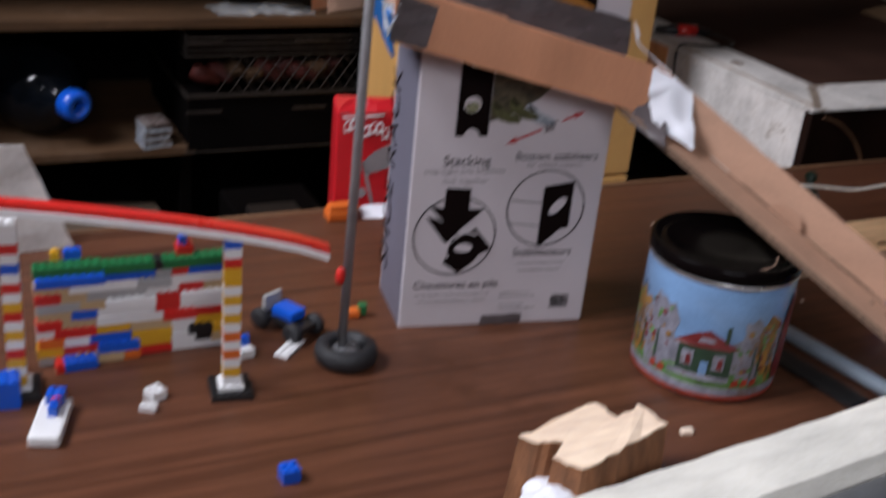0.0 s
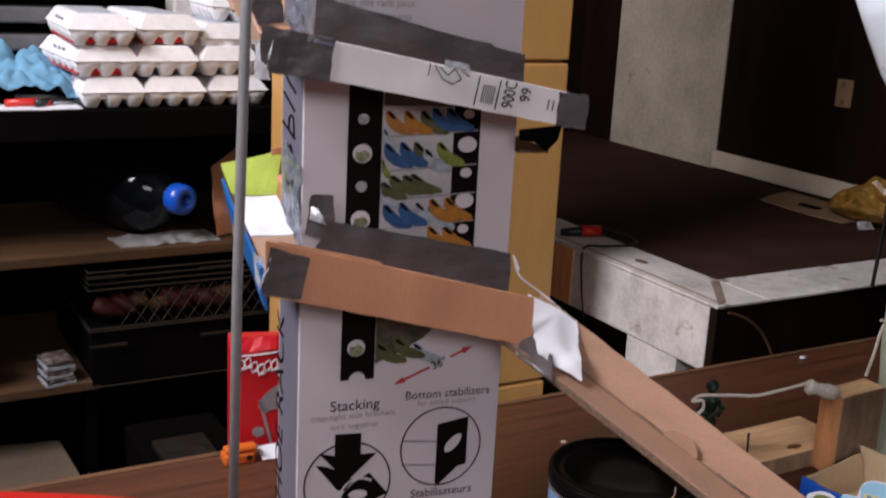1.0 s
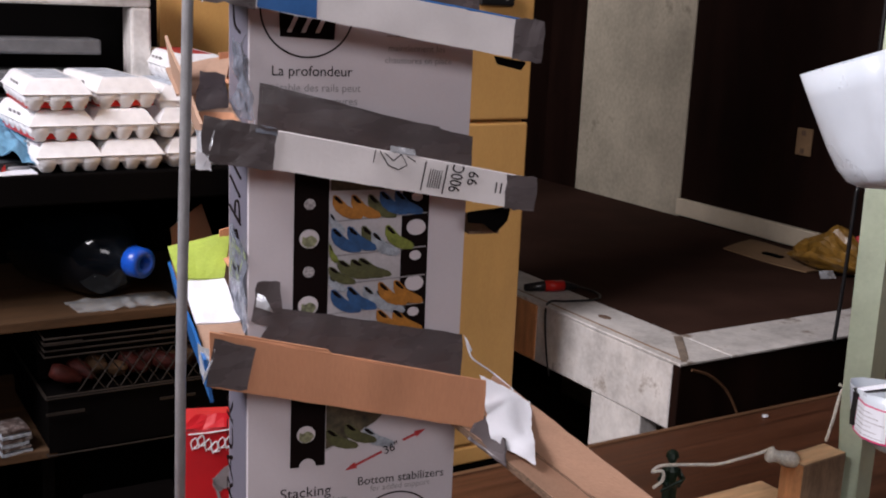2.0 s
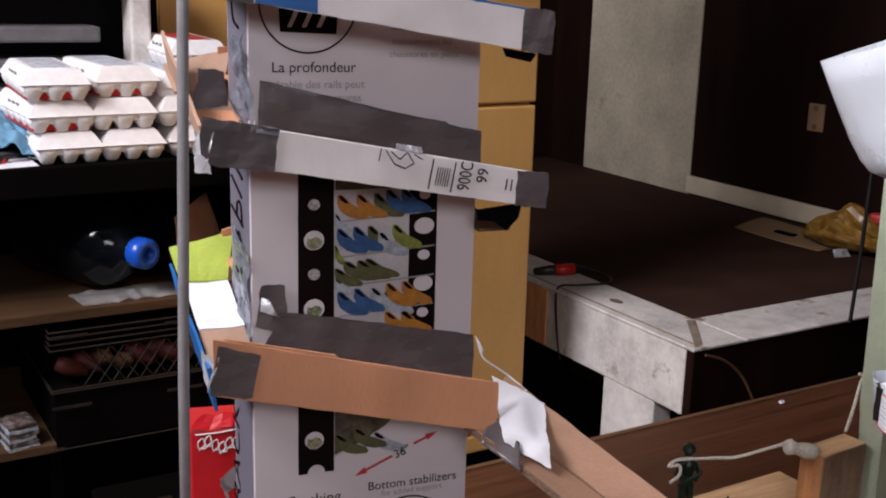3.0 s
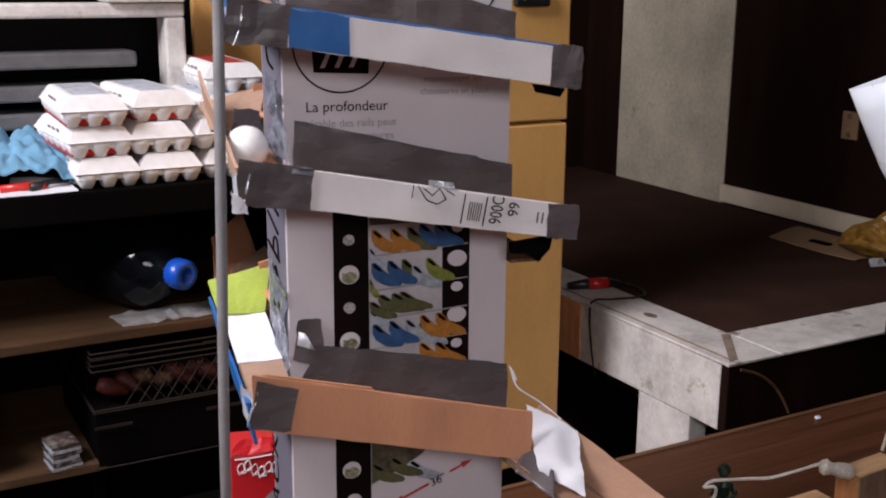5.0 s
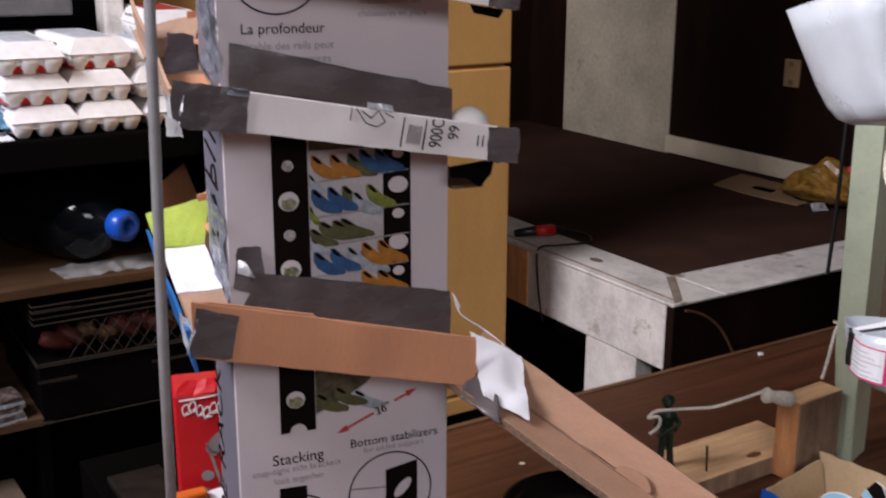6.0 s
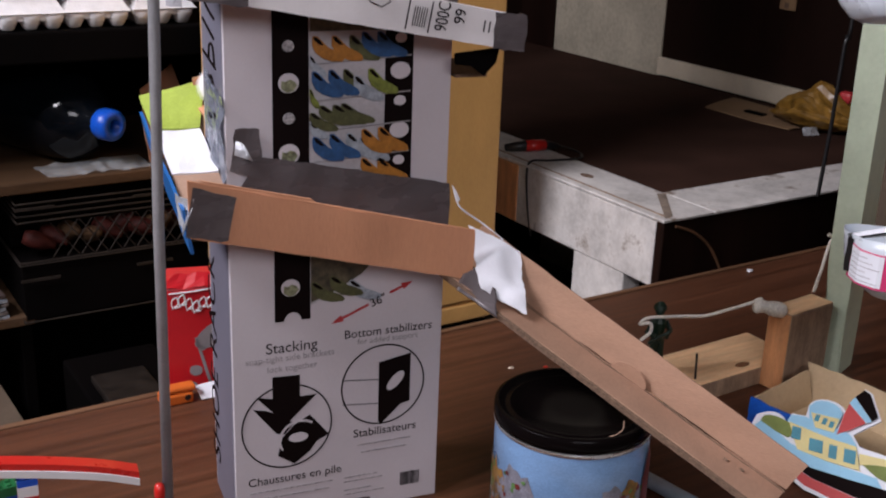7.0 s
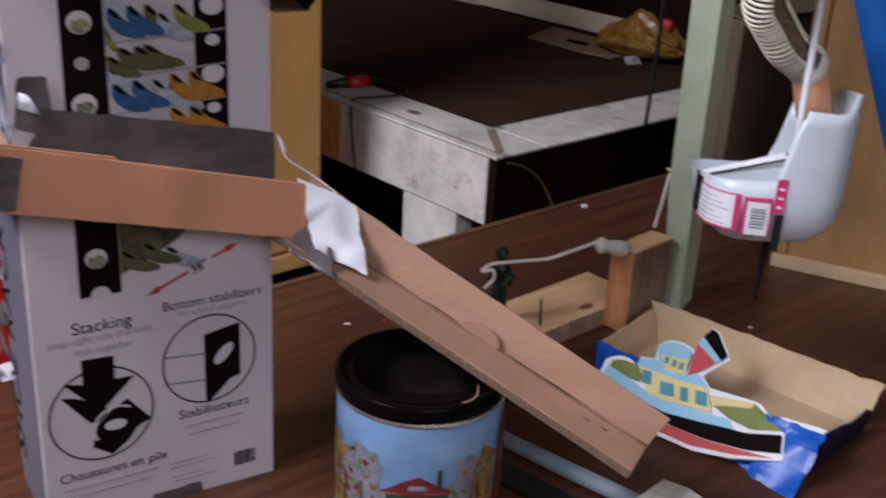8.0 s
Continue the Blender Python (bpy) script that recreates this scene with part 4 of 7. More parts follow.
def build_low_ramp():
    """Long angled cardboard trough leading down from the low chute."""
    r = thing("cardboard_ramp", pose(0, 0, 0), "long angled brown cardboard trough sloping down past the tin", "ramp")
    a, b = Vector((0.229, -0.010, 0.272)), Vector((0.4413, -0.2745, 0.1191))
    d = (b - a).normalized()
    side = Vector((d.y, -d.x, 0)).normalized()
    if side.x > 0:
        side = -side
    up = side.cross(d).normalized()
    if up.z < 0:
        up = -up
    fw, bh = 0.049, 0.043
    P = lambda k, s, u: tuple(a + (b - a) * k + side * s + up * u)
    dp = 0.003
    part("ramp_floor", sheet(P(0, 0, 0), P(1, 0, 0), P(0.985, fw + 0.004, dp), P(0, fw - 0.004, dp), 24, 4, 0.0012, 0.003, 22, 1, 0.0008), RAMP_CARD, r)
    part("back_wall", sheet(P(0, -0.001, 0.002), P(1, -0.001, 0.002), P(1.005, 0.000, 0.036), P(0, -0.014, bh - 0.005), 24, 4, 0.0018, 0.003, 18, 5, 0.001), RAMP_CARD, r, "upright back wall of the trough")
    # thin dark tube laid in the fold as its shadow
    part("fold_shadow", tube([P(k / 16, 0.0035 + 0.001 * math.sin(k), 0.0016) for k in range(17)], 0.0011, 5), CARD_EDGE, r, "dark strip as the shadow of the fold line")
    part("front_lip", sheet(P(0, fw - 0.003, dp - 0.0045), P(0.985, fw + 0.005, dp - 0.0045), P(0.985, fw + 0.006, dp + 0.001), P(0, fw - 0.002, dp + 0.001), 20, 2, 0.0008, 0.003, 20, 8), CARD_EDGE, r, "dark corrugated lower edge")
    part("tape_wrap", sheet(P(-0.025, -0.002, 0.034), P(0.125, -0.011, 0.041), P(0.248, fw * 0.62, dp + 0.008), P(0.120, fw * 0.95, dp + 0.010), 26, 26, 0.0050, 0.0008, 42, 2, 0.002), PAPER, r, "crumpled white paper tape at the joint")
    part("tape_wrap", sheet((0.2165, -0.008, 0.349), (0.2215, -0.009, 0.331), (0.2255, -0.010, 0.334), (0.2200, -0.009, 0.345), 6, 6, 0.002, 0.0008, 60, 4, 0.001), PAPER, r, "torn white end of the paper tape", True)
    part("tape_twist", tube(smooth_path([(0.222, -0.0095, 0.334), (0.2262, -0.012, 0.325), P(0.0, -0.014, bh - 0.004), P(0.07, -0.012, bh - 0.005)], 6), 0.0010, 8), PAPER, r, "thin twisted strip of paper tape", True)
    part("tape_wrap", sheet(P(0.07, fw + 0.003, dp - 0.002), P(0.20, fw + 0.004, dp - 0.002), P(0.15, fw * 0.72, dp + 0.012), P(0.04, fw * 0.55, dp + 0.016), 14, 8, 0.003, 0.0008, 30, 7, 0.002), DUCT, r, "grey tape folded under the joint", True)
    bm = bmesh.new()
    for k, s in ((0.84, 0.020), (0.885, 0.018)):
        tube([P(k, s, 0.0016 + dp * s / fw), P(k + 0.010, s + 0.001, 0.0020 + dp * s / fw)], 0.0014, 8, bm)
    part("punched_hole", bm, CARD_EDGE, r)
    flap = [P(0.54 + 0.052 * math.cos(math.pi * k / 10), 0.0045 + 0.002 * math.sin(math.pi * k / 10), 0.003 + 0.015 * math.sin(math.pi * k / 10)) for k in range(11)]
    part("peeled_paper", slab(flap, 0.0008), RAMP_CARD, r, "peeled half-round flap of paper")
    part("thread", tube(smooth_path([P(0.60, fw + 0.003, -0.008), P(0.610, fw + 0.008, -0.013), P(0.602, fw + 0.011, -0.021), P(0.592, fw + 0.010, -0.026)], 5), 0.00045, 6), CARDBOARD_PALE, r, "curled thread end")


# ---- things on the table ----
def build_ball():
    b = thing("ping_pong_ball", pose(0.1, 0.13, 0.6), "plain white plastic table tennis ball rolling down the chutes", "ball")
    bm = bmesh.new()
    bmesh.ops.create_uvsphere(bm, u_segments=40, v_segments=24, radius=0.0195)
    part("shell", bm, BALL, b, smooth=True)
    part("seam", lathe([(0.01952, -0.0003), (0.01962, 0.0), (0.01952, 0.0003)], 40, close=False), WHITE, b)
    return b


def build_tin():
    cx, cy, r, h = 0.312, -0.112, 0.0765, 0.150
    t = thing("cookie_tin", pose(cx, cy, 0), "round painted tin with black lid and autumn village picture", "tin")
    part("body", lathe([(r - 0.004, 0.0), (r, 0.004), (r, h - 0.016), (r - 0.001, h - 0.014)], 64), TIN_SKY, t, smooth=True)
    part("rim_band", lathe([(r + 0.0003, h - 0.020), (r + 0.0016, h - 0.018), (r + 0.0016, h - 0.0155), (r + 0.0003, h - 0.014)], 64, close=False), BRIGHT_METAL, t, "bright rolled rim", True)
    part("lid", lathe([(r + 0.0014, h - 0.0150), (r + 0.0022, h - 0.010), (r + 0.0016, h - 0.001), (r, h), (r - 0.004, h), (r - 0.007, h - 0.004), (r - 0.011, h - 0.0042), (r - 0.0125, h - 0.0026), (r - 0.0145, h - 0.0026), (r - 0.016, h - 0.0042), (0.02, h - 0.0045), (0.0, h - 0.0045)], 64), BLACK_LACQUER, t, "glossy black lid", True)

    def patch(name, pts, mat, off=0.0004, label=""):
        """A painted shape wrapped on the wall; pts are (angle in degrees, height)."""
        bm = bmesh.new()
        rr = r + off
        fine = []
        for i in range(len(pts)):
            (a, z), (b, w) = pts[i], pts[(i + 1) % len(pts)]
            n = max(1, int(abs(b - a) / 4))
            fine += [(a + (b - a) * k / n, z + (w - z) * k / n) for k in range(n)]
        mid = sum(a for a, z in fine) / len(fine), sum(z for a, z in fine) / len(fine)
        at = lambda a, z, q: bm.verts.new((q * math.cos(radians(a)), q * math.sin(radians(a)), z))
        # rows by height so that the patch keeps to the curve
        outer = [at(a, z, rr) for a, z in fine]
        c = at(mid[0], mid[1], rr + 0.0002)
        inner = [at(mid[0] + (a - mid[0]) * 0.5, mid[1] + (z - mid[1]) * 0.5, rr + 0.0001) for a, z in fine]
        k = len(fine)
        for i in range(k):
            j = (i + 1) % k
            bm.faces.new((outer[i], outer[j], inner[j], inner[i]))
            bm.faces.new((inner[i], inner[j], c))
        return part(name, bm, mat, t, label)

    part("lawn_band", lathe([(r + 0.0002, 0.016), (r + 0.0004, 0.017), (r + 0.0004, 0.034), (r + 0.0002, 0.036)], 64, close=False), TIN_GREEN, t, "painted green lawn", True)
    part("pavement_band", lathe([(r + 0.0002, 0.008), (r + 0.0005, 0.009), (r + 0.0005, 0.018), (r + 0.0002, 0.019)], 64, close=False), TIN_PALE, t, "painted pale path", True)
    part("base_band", lathe([(r - 0.0030, 0.001), (r + 0.0005, 0.0045), (r + 0.0006, 0.0085), (r + 0.0002, 0.010)], 64, close=False), TIN_RED, t, "red foot band", True)
    part("village_band", lathe([(r + 0.00015, 0.034), (r + 0.0003, 0.036), (r + 0.0003, 0.060), (r + 0.00015, 0.062)], 64, close=False), TIN_PALE, t, "painted village band", True)
    rng = random.Random(3)
    up = lambda z: 0.026 + (z - 0.03) * 1.32
    for base in (-124, -4, 116):
        def wide(name, pts, mat, off=0.0004, label="", base=base):
            return patch(name, [(base + (a - base) * 1.95, z) for a, z in pts], mat, off, label)

        for off, mat, w, hh in ((-32, TIN_OCHRE, 9, 0.060), (-19, TIN_PALE, 9, 0.066), (21, TIN_PALE, 10, 0.056), (24, TIN_OCHRE, 9, 0.046), (34, TIN_PALE, 8, 0.040)):
            pts = []
            for k in range(26):
                ang = 2 * math.pi * k / 26
                q = rng.uniform(0.72, 1.12)
                pts.append((base + off + w * q * math.cos(ang), up(0.056 + hh * 0.5 * q * math.sin(ang))))
            wide("painted_tree", pts, mat, 0.0005, "painted autumn tree")
            for k in range(16):
                a0, z0, r0 = base + off + rng.uniform(-w, w) * 0.8, up(0.056 + rng.uniform(-0.5, 0.5) * hh * 0.8), rng.uniform(0.5, 1.5)
                wide("painted_clump", [(a0 + r0 * rng.uniform(0.7, 1.2) * math.cos(g * math.pi / 4), z0 + r0 * 0.0026 * rng.uniform(0.7, 1.2) * math.sin(g * math.pi / 4)) for g in range(8)], rng.choice((TIN_OCHRE, TIN_PALE, TIN_GREEN, TIN_MAROON, TIN_OCHRE)), 0.0009 + 0.00003 * k)
            wide("painted_trunk", [(base + off - 0.6, up(0.034)), (base + off + 0.6, up(0.034)), (base + off + 0.3, up(0.060)), (base + off - 0.3, up(0.060))], TIN_DARKGREEN, 0.0012)
        wide("painted_house", [(base - 9, up(0.034)), (base + 12, up(0.034)), (base + 12, up(0.058)), (base - 9, up(0.057))], TIN_DARKGREEN, 0.0014, "painted green house")
        wide("painted_roof", [(base - 12, up(0.057)), (base + 15, up(0.058)), (base + 8, up(0.066)), (base + 2, up(0.073)), (base - 3, up(0.069))], TIN_MAROON, 0.0016, "painted red roof")
        wide("painted_gable", [(base - 2, up(0.062)), (base + 5, up(0.0625)), (base + 4, up(0.066)), (base - 1, up(0.066))], TIN_PALE, 0.0018)
        wide("painted_chimney", [(base + 8, up(0.064)), (base + 9.6, up(0.064)), (base + 9.6, up(0.078)), (base + 8, up(0.078))], TIN_DARKGREEN, 0.0018)
        for wx in (-5, 7):
            wide("painted_window", [(base + wx - 2.3, up(0.040)), (base + wx + 2.3, up(0.040)), (base + wx + 2.3, up(0.053)), (base + wx - 2.3, up(0.053))], TIN_PALE, 0.0019, "painted pale window")
            wide("painted_curtain", [(base + wx - 0.4, up(0.041)), (base + wx + 1.6, up(0.041)), (base + wx + 1.4, up(0.050)), (base + wx - 0.2, up(0.050))], TIN_MAROON, 0.0021)
        wide("painted_door", [(base + 0.2, up(0.034)), (base + 3.2, up(0.034)), (base + 3.2, up(0.046)), (base + 0.2, up(0.046))], TIN_SKY, 0.0019)
        wide("painted_fence", [(base - 12, up(0.030)), (base + 12, up(0.030)), (base + 12, up(0.0345)), (base - 12, up(0.0350))], TIN_PALE, 0.0021)
        for fx in (15, 19, 23, -15, -19):
            wide("painted_flower", [(base + fx - 1.6, up(0.026)), (base + fx + 1.6, up(0.027)), (base + fx + 1.2, up(0.033)), (base + fx - 1.2, up(0.032))], TIN_RED if fx % 2 else TIN_OCHRE, 0.0016)
    patch("painted_maple", [(-60, 0.022), (-42, 0.022), (-38, 0.062), (-40, 0.108), (-48, 0.124), (-56, 0.092)], TIN_MAROON, 0.0022, "painted dark red tree")


def build_wheel_stand():
    w = thing("rod_stand", pose(-0.070, -0.062, 0), "grey metal rod standing in a toy rubber wheel", "stand")
    part("tyre", lathe([(0.014, 0.001), (0.025, 0.0), (0.0315, 0.004), (0.033, 0.011), (0.0315, 0.018), (0.026, 0.022), (0.020, 0.0215), (0.0165, 0.0165), (0.0155, 0.012), (0.0145, 0.004)], 40, close=False), BLACK_RUBBER, w, "black rubber tyre", True)
    hub = part("hub", lathe([(0.0157, 0.002), (0.0157, 0.0135), (0.010, 0.016), (0.006, 0.018), (0.0, 0.018)], 32), GREY_HUB, w, "dark grey plastic hub", True)
    part("rod", tube([(-0.005, 0, 0.016), (0.000, 0, 0.35), (0.010, 0.0, 0.72), (0.016, 0.0, 0.98)], 0.0047, 16), STEEL, w, "plain grey metal rod", True)
    for a in (30, 150, 270):
        part("spoke", block(0.003, 0.013, -0.0015, 0.0015, 0.0145, 0.0172, m=Matrix.Rotation(radians(a), 4, "Z")), GREY_HUB, hub)
    bead = thing("red_bead", pose(-0.082, -0.068, 0.101), "small red plastic bead stuck against the rod", "bead")
    part("shell", lathe([(0.0, -0.0095), (0.003, -0.009), (0.0048, -0.004), (0.0050, 0.002), (0.0038, 0.008), (0.0, 0.0095)], 16), RED, bead, "", True)


def stud(bm, x, y, z):
    merge(bm, lathe_at(x, y, z))


def lathe_at(x, y, z):
    b = lathe([(0.0024, 0), (0.0024, 0.0016), (0.0020, 0.0018)], 10)
    bmesh.ops.transform(b, matrix=Matrix.Translation((x, y, z)), verts=b.verts)
    return b


def brick_mesh(nx, ny, h=0.0096):
    bm = block(0.0001, nx * 0.008 - 0.0001, 0.0001, ny * 0.008 - 0.0001, 0.0, h - 0.00015, 0.0003)
    for i in range(nx):
        for j in range(ny):
            stud(bm, (i + 0.5) * 0.008, (j + 0.5) * 0.008, h - 0.0002)
    me = bpy.data.meshes.new("brick")
    bmesh.ops.recalc_face_normals(bm, faces=bm.faces)
    bm.to_mesh(me)
    bm.free()
    return me


MESHES = {}


def brick(parent, x, y, z, nx, ny, mat, h=0.0096, turn=0.0):
    key = (nx, ny, h, mat.name)
    if key not in MESHES:
        MESHES[key] = brick_mesh(nx, ny, h)
        MESHES[key].materials.append(mat)
    ob = new("brick", MESHES[key])
    ob.parent = parent
    ob.matrix_basis = pose(x, y, z, 0, 0, turn)
    return ob


def build_blocks():
    rng = random.Random(11)
    ang = math.degrees(math.atan2(-0.007 + 0.033, -0.193 + 0.365))
    w = thing("toy_brick_wall", pose(-0.372, -0.030, 0, 0, 0, ang), "low wall of mixed coloured toy building bricks", "toy bricks")
    tint = {"w": WHITE, "r": RED, "b": BLUE, "y": YELLOW_PL, "a": GREY_PL, "k": BLACK_PL, "o": ORANGE_PL, "t": TAN_PL, "g": GREEN_PL}
    # courses from the table up: colour and length in studs
    courses = ("a4 t6 o2 r4 w7", "y3 r4 b5 y4 w3 k2 t2", "o3 w3 b5 y5 w2 k3 y2", "w2 r5 y4 t5 w3 y4", "r3 t4 w8 r4 r4", "t4 b3 w7 r3 w6", "a5 t3 w6 r3 w6", "r3 t3 a7 w4 r3 t3", "t4 w8 a4 w7", "b8 b6 a2 r2 b5", "g8 g6 k1 g8")
    z = 0.0
    for row in courses:
        x = rng.choice((0.0, 0.001))
        for piece in row.split():
            n = int(piece[1:])
            brick(w, x, -0.016 + rng.choice((0, 0, 0, -0.004, 0.002)), z, n, 2, tint[piece[0]])
            x += n * 0.008
        z += 0.0096
    z -= 0.0096
    brick(w, 0.135, -0.012, z + 0.0096, 2, 2, RED)
    brick(w, 0.137, -0.010, z + 0.0192, 1, 1, BLUE)
    brick(w, 0.03, 0.0, z + 0.0096, 2, 1, BLUE)
    brick(w, 0.018, 0.0, z + 0.0096, 1, 1, YELLOW_PL)
    for x, y, cols, label in ((-0.199, -0.115, (WHITE, YELLOW_PL, WHITE, ORANGE_PL, WHITE, ORANGE_PL, WHITE, YELLOW_PL, WHITE, YELLOW_PL, WHITE, YELLOW_PL, YELLOW_PL, RED, WHITE), "striped toy brick pillar on a black plate"),
                              (-0.392, -0.095, (YELLOW_PL, WHITE, YELLOW_PL, RED, WHITE, YELLOW_PL, WHITE, RED, YELLOW_PL, WHITE, RED, WHITE, BLUE, WHITE, RED, WHITE, WHITE), "tall striped toy brick pillar under the arm")):
        p = thing("toy_brick_pillar", pose(x, y, 0, 0, 0, ang - 6), label, "toy bricks", "brick pillars")
        brick(p, -0.012, -0.012, 0, 5, 5, BLACK_PL, 0.0064)
        zz = 0.0064
        brick(p, -0.004, -0.004, zz, 3, 3, WHITE, 0.0048)
        zz += 0.0048
        for m in cols:
            brick(p, 0, 0, zz, 2, 2, m)
            zz += 0.0096
        if x > -0.3:
            brick(p, 0, 0, zz, 2, 2, BLUE, 0.0064)
    # striped arm resting on the tall pillar
    a = thing("striped_arm", pose(0, 0, 0), "long red and white plastic arm resting on a brick pillar", "arm")
    pts = smooth_path([(-0.56, -0.098, 0.208), (-0.39, -0.100, 0.195), (-0.28, -0.104, 0.183), (-0.20, -0.108, 0.172), (-0.14, -0.112, 0.161), (-0.104, -0.114, 0.150)], 5)
    def strip(lo, hi, y0, y1):
        bm = bmesh.new()
        rings = [[bm.verts.new((e.x, e.y + yy, e.z + zz)) for yy, zz in ((y0, lo), (y1, lo), (y1, hi), (y0, hi))] for e in pts]
        for p, q in zip(rings, rings[1:]):
            for i in range(4):
                bm.faces.new((p[i], p[(i + 1) % 4], q[(i + 1) % 4], q[i]))
        bm.faces.new(rings[0][::-1])
        bm.faces.new(rings[-1])
        return bm

    bm, bm2 = strip(0.0, 0.0055, -0.006, 0.008), strip(-0.0065, -0.0002, -0.0075, 0.006)
    part("red_strip", bm, RED, a, "glossy red upper strip")
    part("white_strip", bm2, WHITE, a, "white lower strip")
    # small vehicle of bricks
    v = thing("toy_brick_car", pose(-0.122, 0.008, 0, 0, 0, -52) @ Matrix.Diagonal((1.25, 1.25, 1.2, 1)), "small blue and black toy brick car lying near the rod", "toy car")
    part("chassis", block(-0.022, 0.026, -0.010, 0.010, 0.008, 0.014, 0.001), BLACK_PL, v)
    part("bonnet", block(-0.010, 0.014, -0.009, 0.009, 0.0145, 0.024, 0.002), BLUE, v, "bright blue bonnet")
    for x in (-0.018, 0.020):
        for y in (-0.0135, 0.0135):
            bm = lathe([(0.003, -0.004), (0.008, -0.004), (0.0095, -0.002), (0.0095, 0.002), (0.008, 0.004), (0.003, 0.004)], 18)
            bmesh.ops.transform(bm, matrix=Matrix.Translation((x, y, 0.0095)) @ Matrix.Rotation(radians(90), 4, "X"), verts=bm.verts)
            part("wheel", bm, BLACK_RUBBER, v, "black wheel", True)
    part("windscreen", block(-0.020, -0.016, -0.010, 0.010, 0.0142, 0.030, 0.001), GREY_PL, v)
    for x, y, nx, ny, mt, tu, hh, lab in ((-0.142, -0.046, 2, 5, WHITE, -35, 0.0032, "flat white toy plate lying loose"), (-0.176, -0.052, 2, 2, WHITE, 20, 0.0096, "loose white toy brick"), (-0.182, -0.040, 2, 1, BLUE, 5, 0.0192, "loose blue toy brick"),
                                     (-0.264, -0.122, 2, 2, WHITE, 33, 0.0096, "loose white toy brick"), (-0.262, -0.138, 1, 2, WHITE, 70, 0.0064, "loose white toy brick"), (-0.160, -0.262, 2, 2, BLUE, 12, 0.0128, "loose blue toy brick on the table"),
                                     (-0.345, -0.058, 4, 2, BLUE, 12, 0.0096, "loose blue toy brick"), (-0.352, -0.060, 1, 2, RED, 12, 0.0096, "loose red toy brick"),
                                     (-0.420, -0.120, 5, 3, BLUE, 5, 0.028, "blue toy brick block")):
        o = thing("toy_brick", pose(x, y, 0.0001, 0, 0, tu), lab, "toy brick", "loose bricks")
        brick(o, 0, 0, 0, nx, ny, mt, hh)
    s = thing("white_slab", pose(-0.353, -0.150, 0, 0, 0, 82), "long white plastic piece with small coloured bricks on top", "toy part")
    part("slab", block(-0.032, 0.032, -0.014, 0.014, 0.0, 0.012, 0.003), WHITE, s)
    brick(s, -0.002, -0.006, 0.012, 2, 1, BLUE)
    brick(s, 0.010, -0.006, 0.012, 1, 1, RED)
    brick(s, 0.018, -0.008, 0.012, 2, 2, BLUE)
    g = thing("toy_scrap", pose(-0.042, 0.030, 0), "small green and orange toy piece", "toy part")
    part("stub", block(-0.010, 0.004, -0.006, 0.006, 0.0, 0.010, 0.002), ORANGE_PL, g)
    part("cap", block(0.002, 0.012, -0.004, 0.006, 0.003, 0.016, 0.002), GREEN_PL, g)
    f = thing("leaning_board", ROOM @ pose(-0.36, 0.285, 0, 0, 0, 4), "scuffed pale board leaning at the table's back edge", "board")
    part("face", sheet((-0.12, 0.0, 0.0), (0.060, 0.0, 0.0), (0.012, 0.02, 0.125), (-0.12, 0.02, 0.135), 10, 6, 0.003, 0.004, 20, 3, 0.002), WORN_WHITE, f)


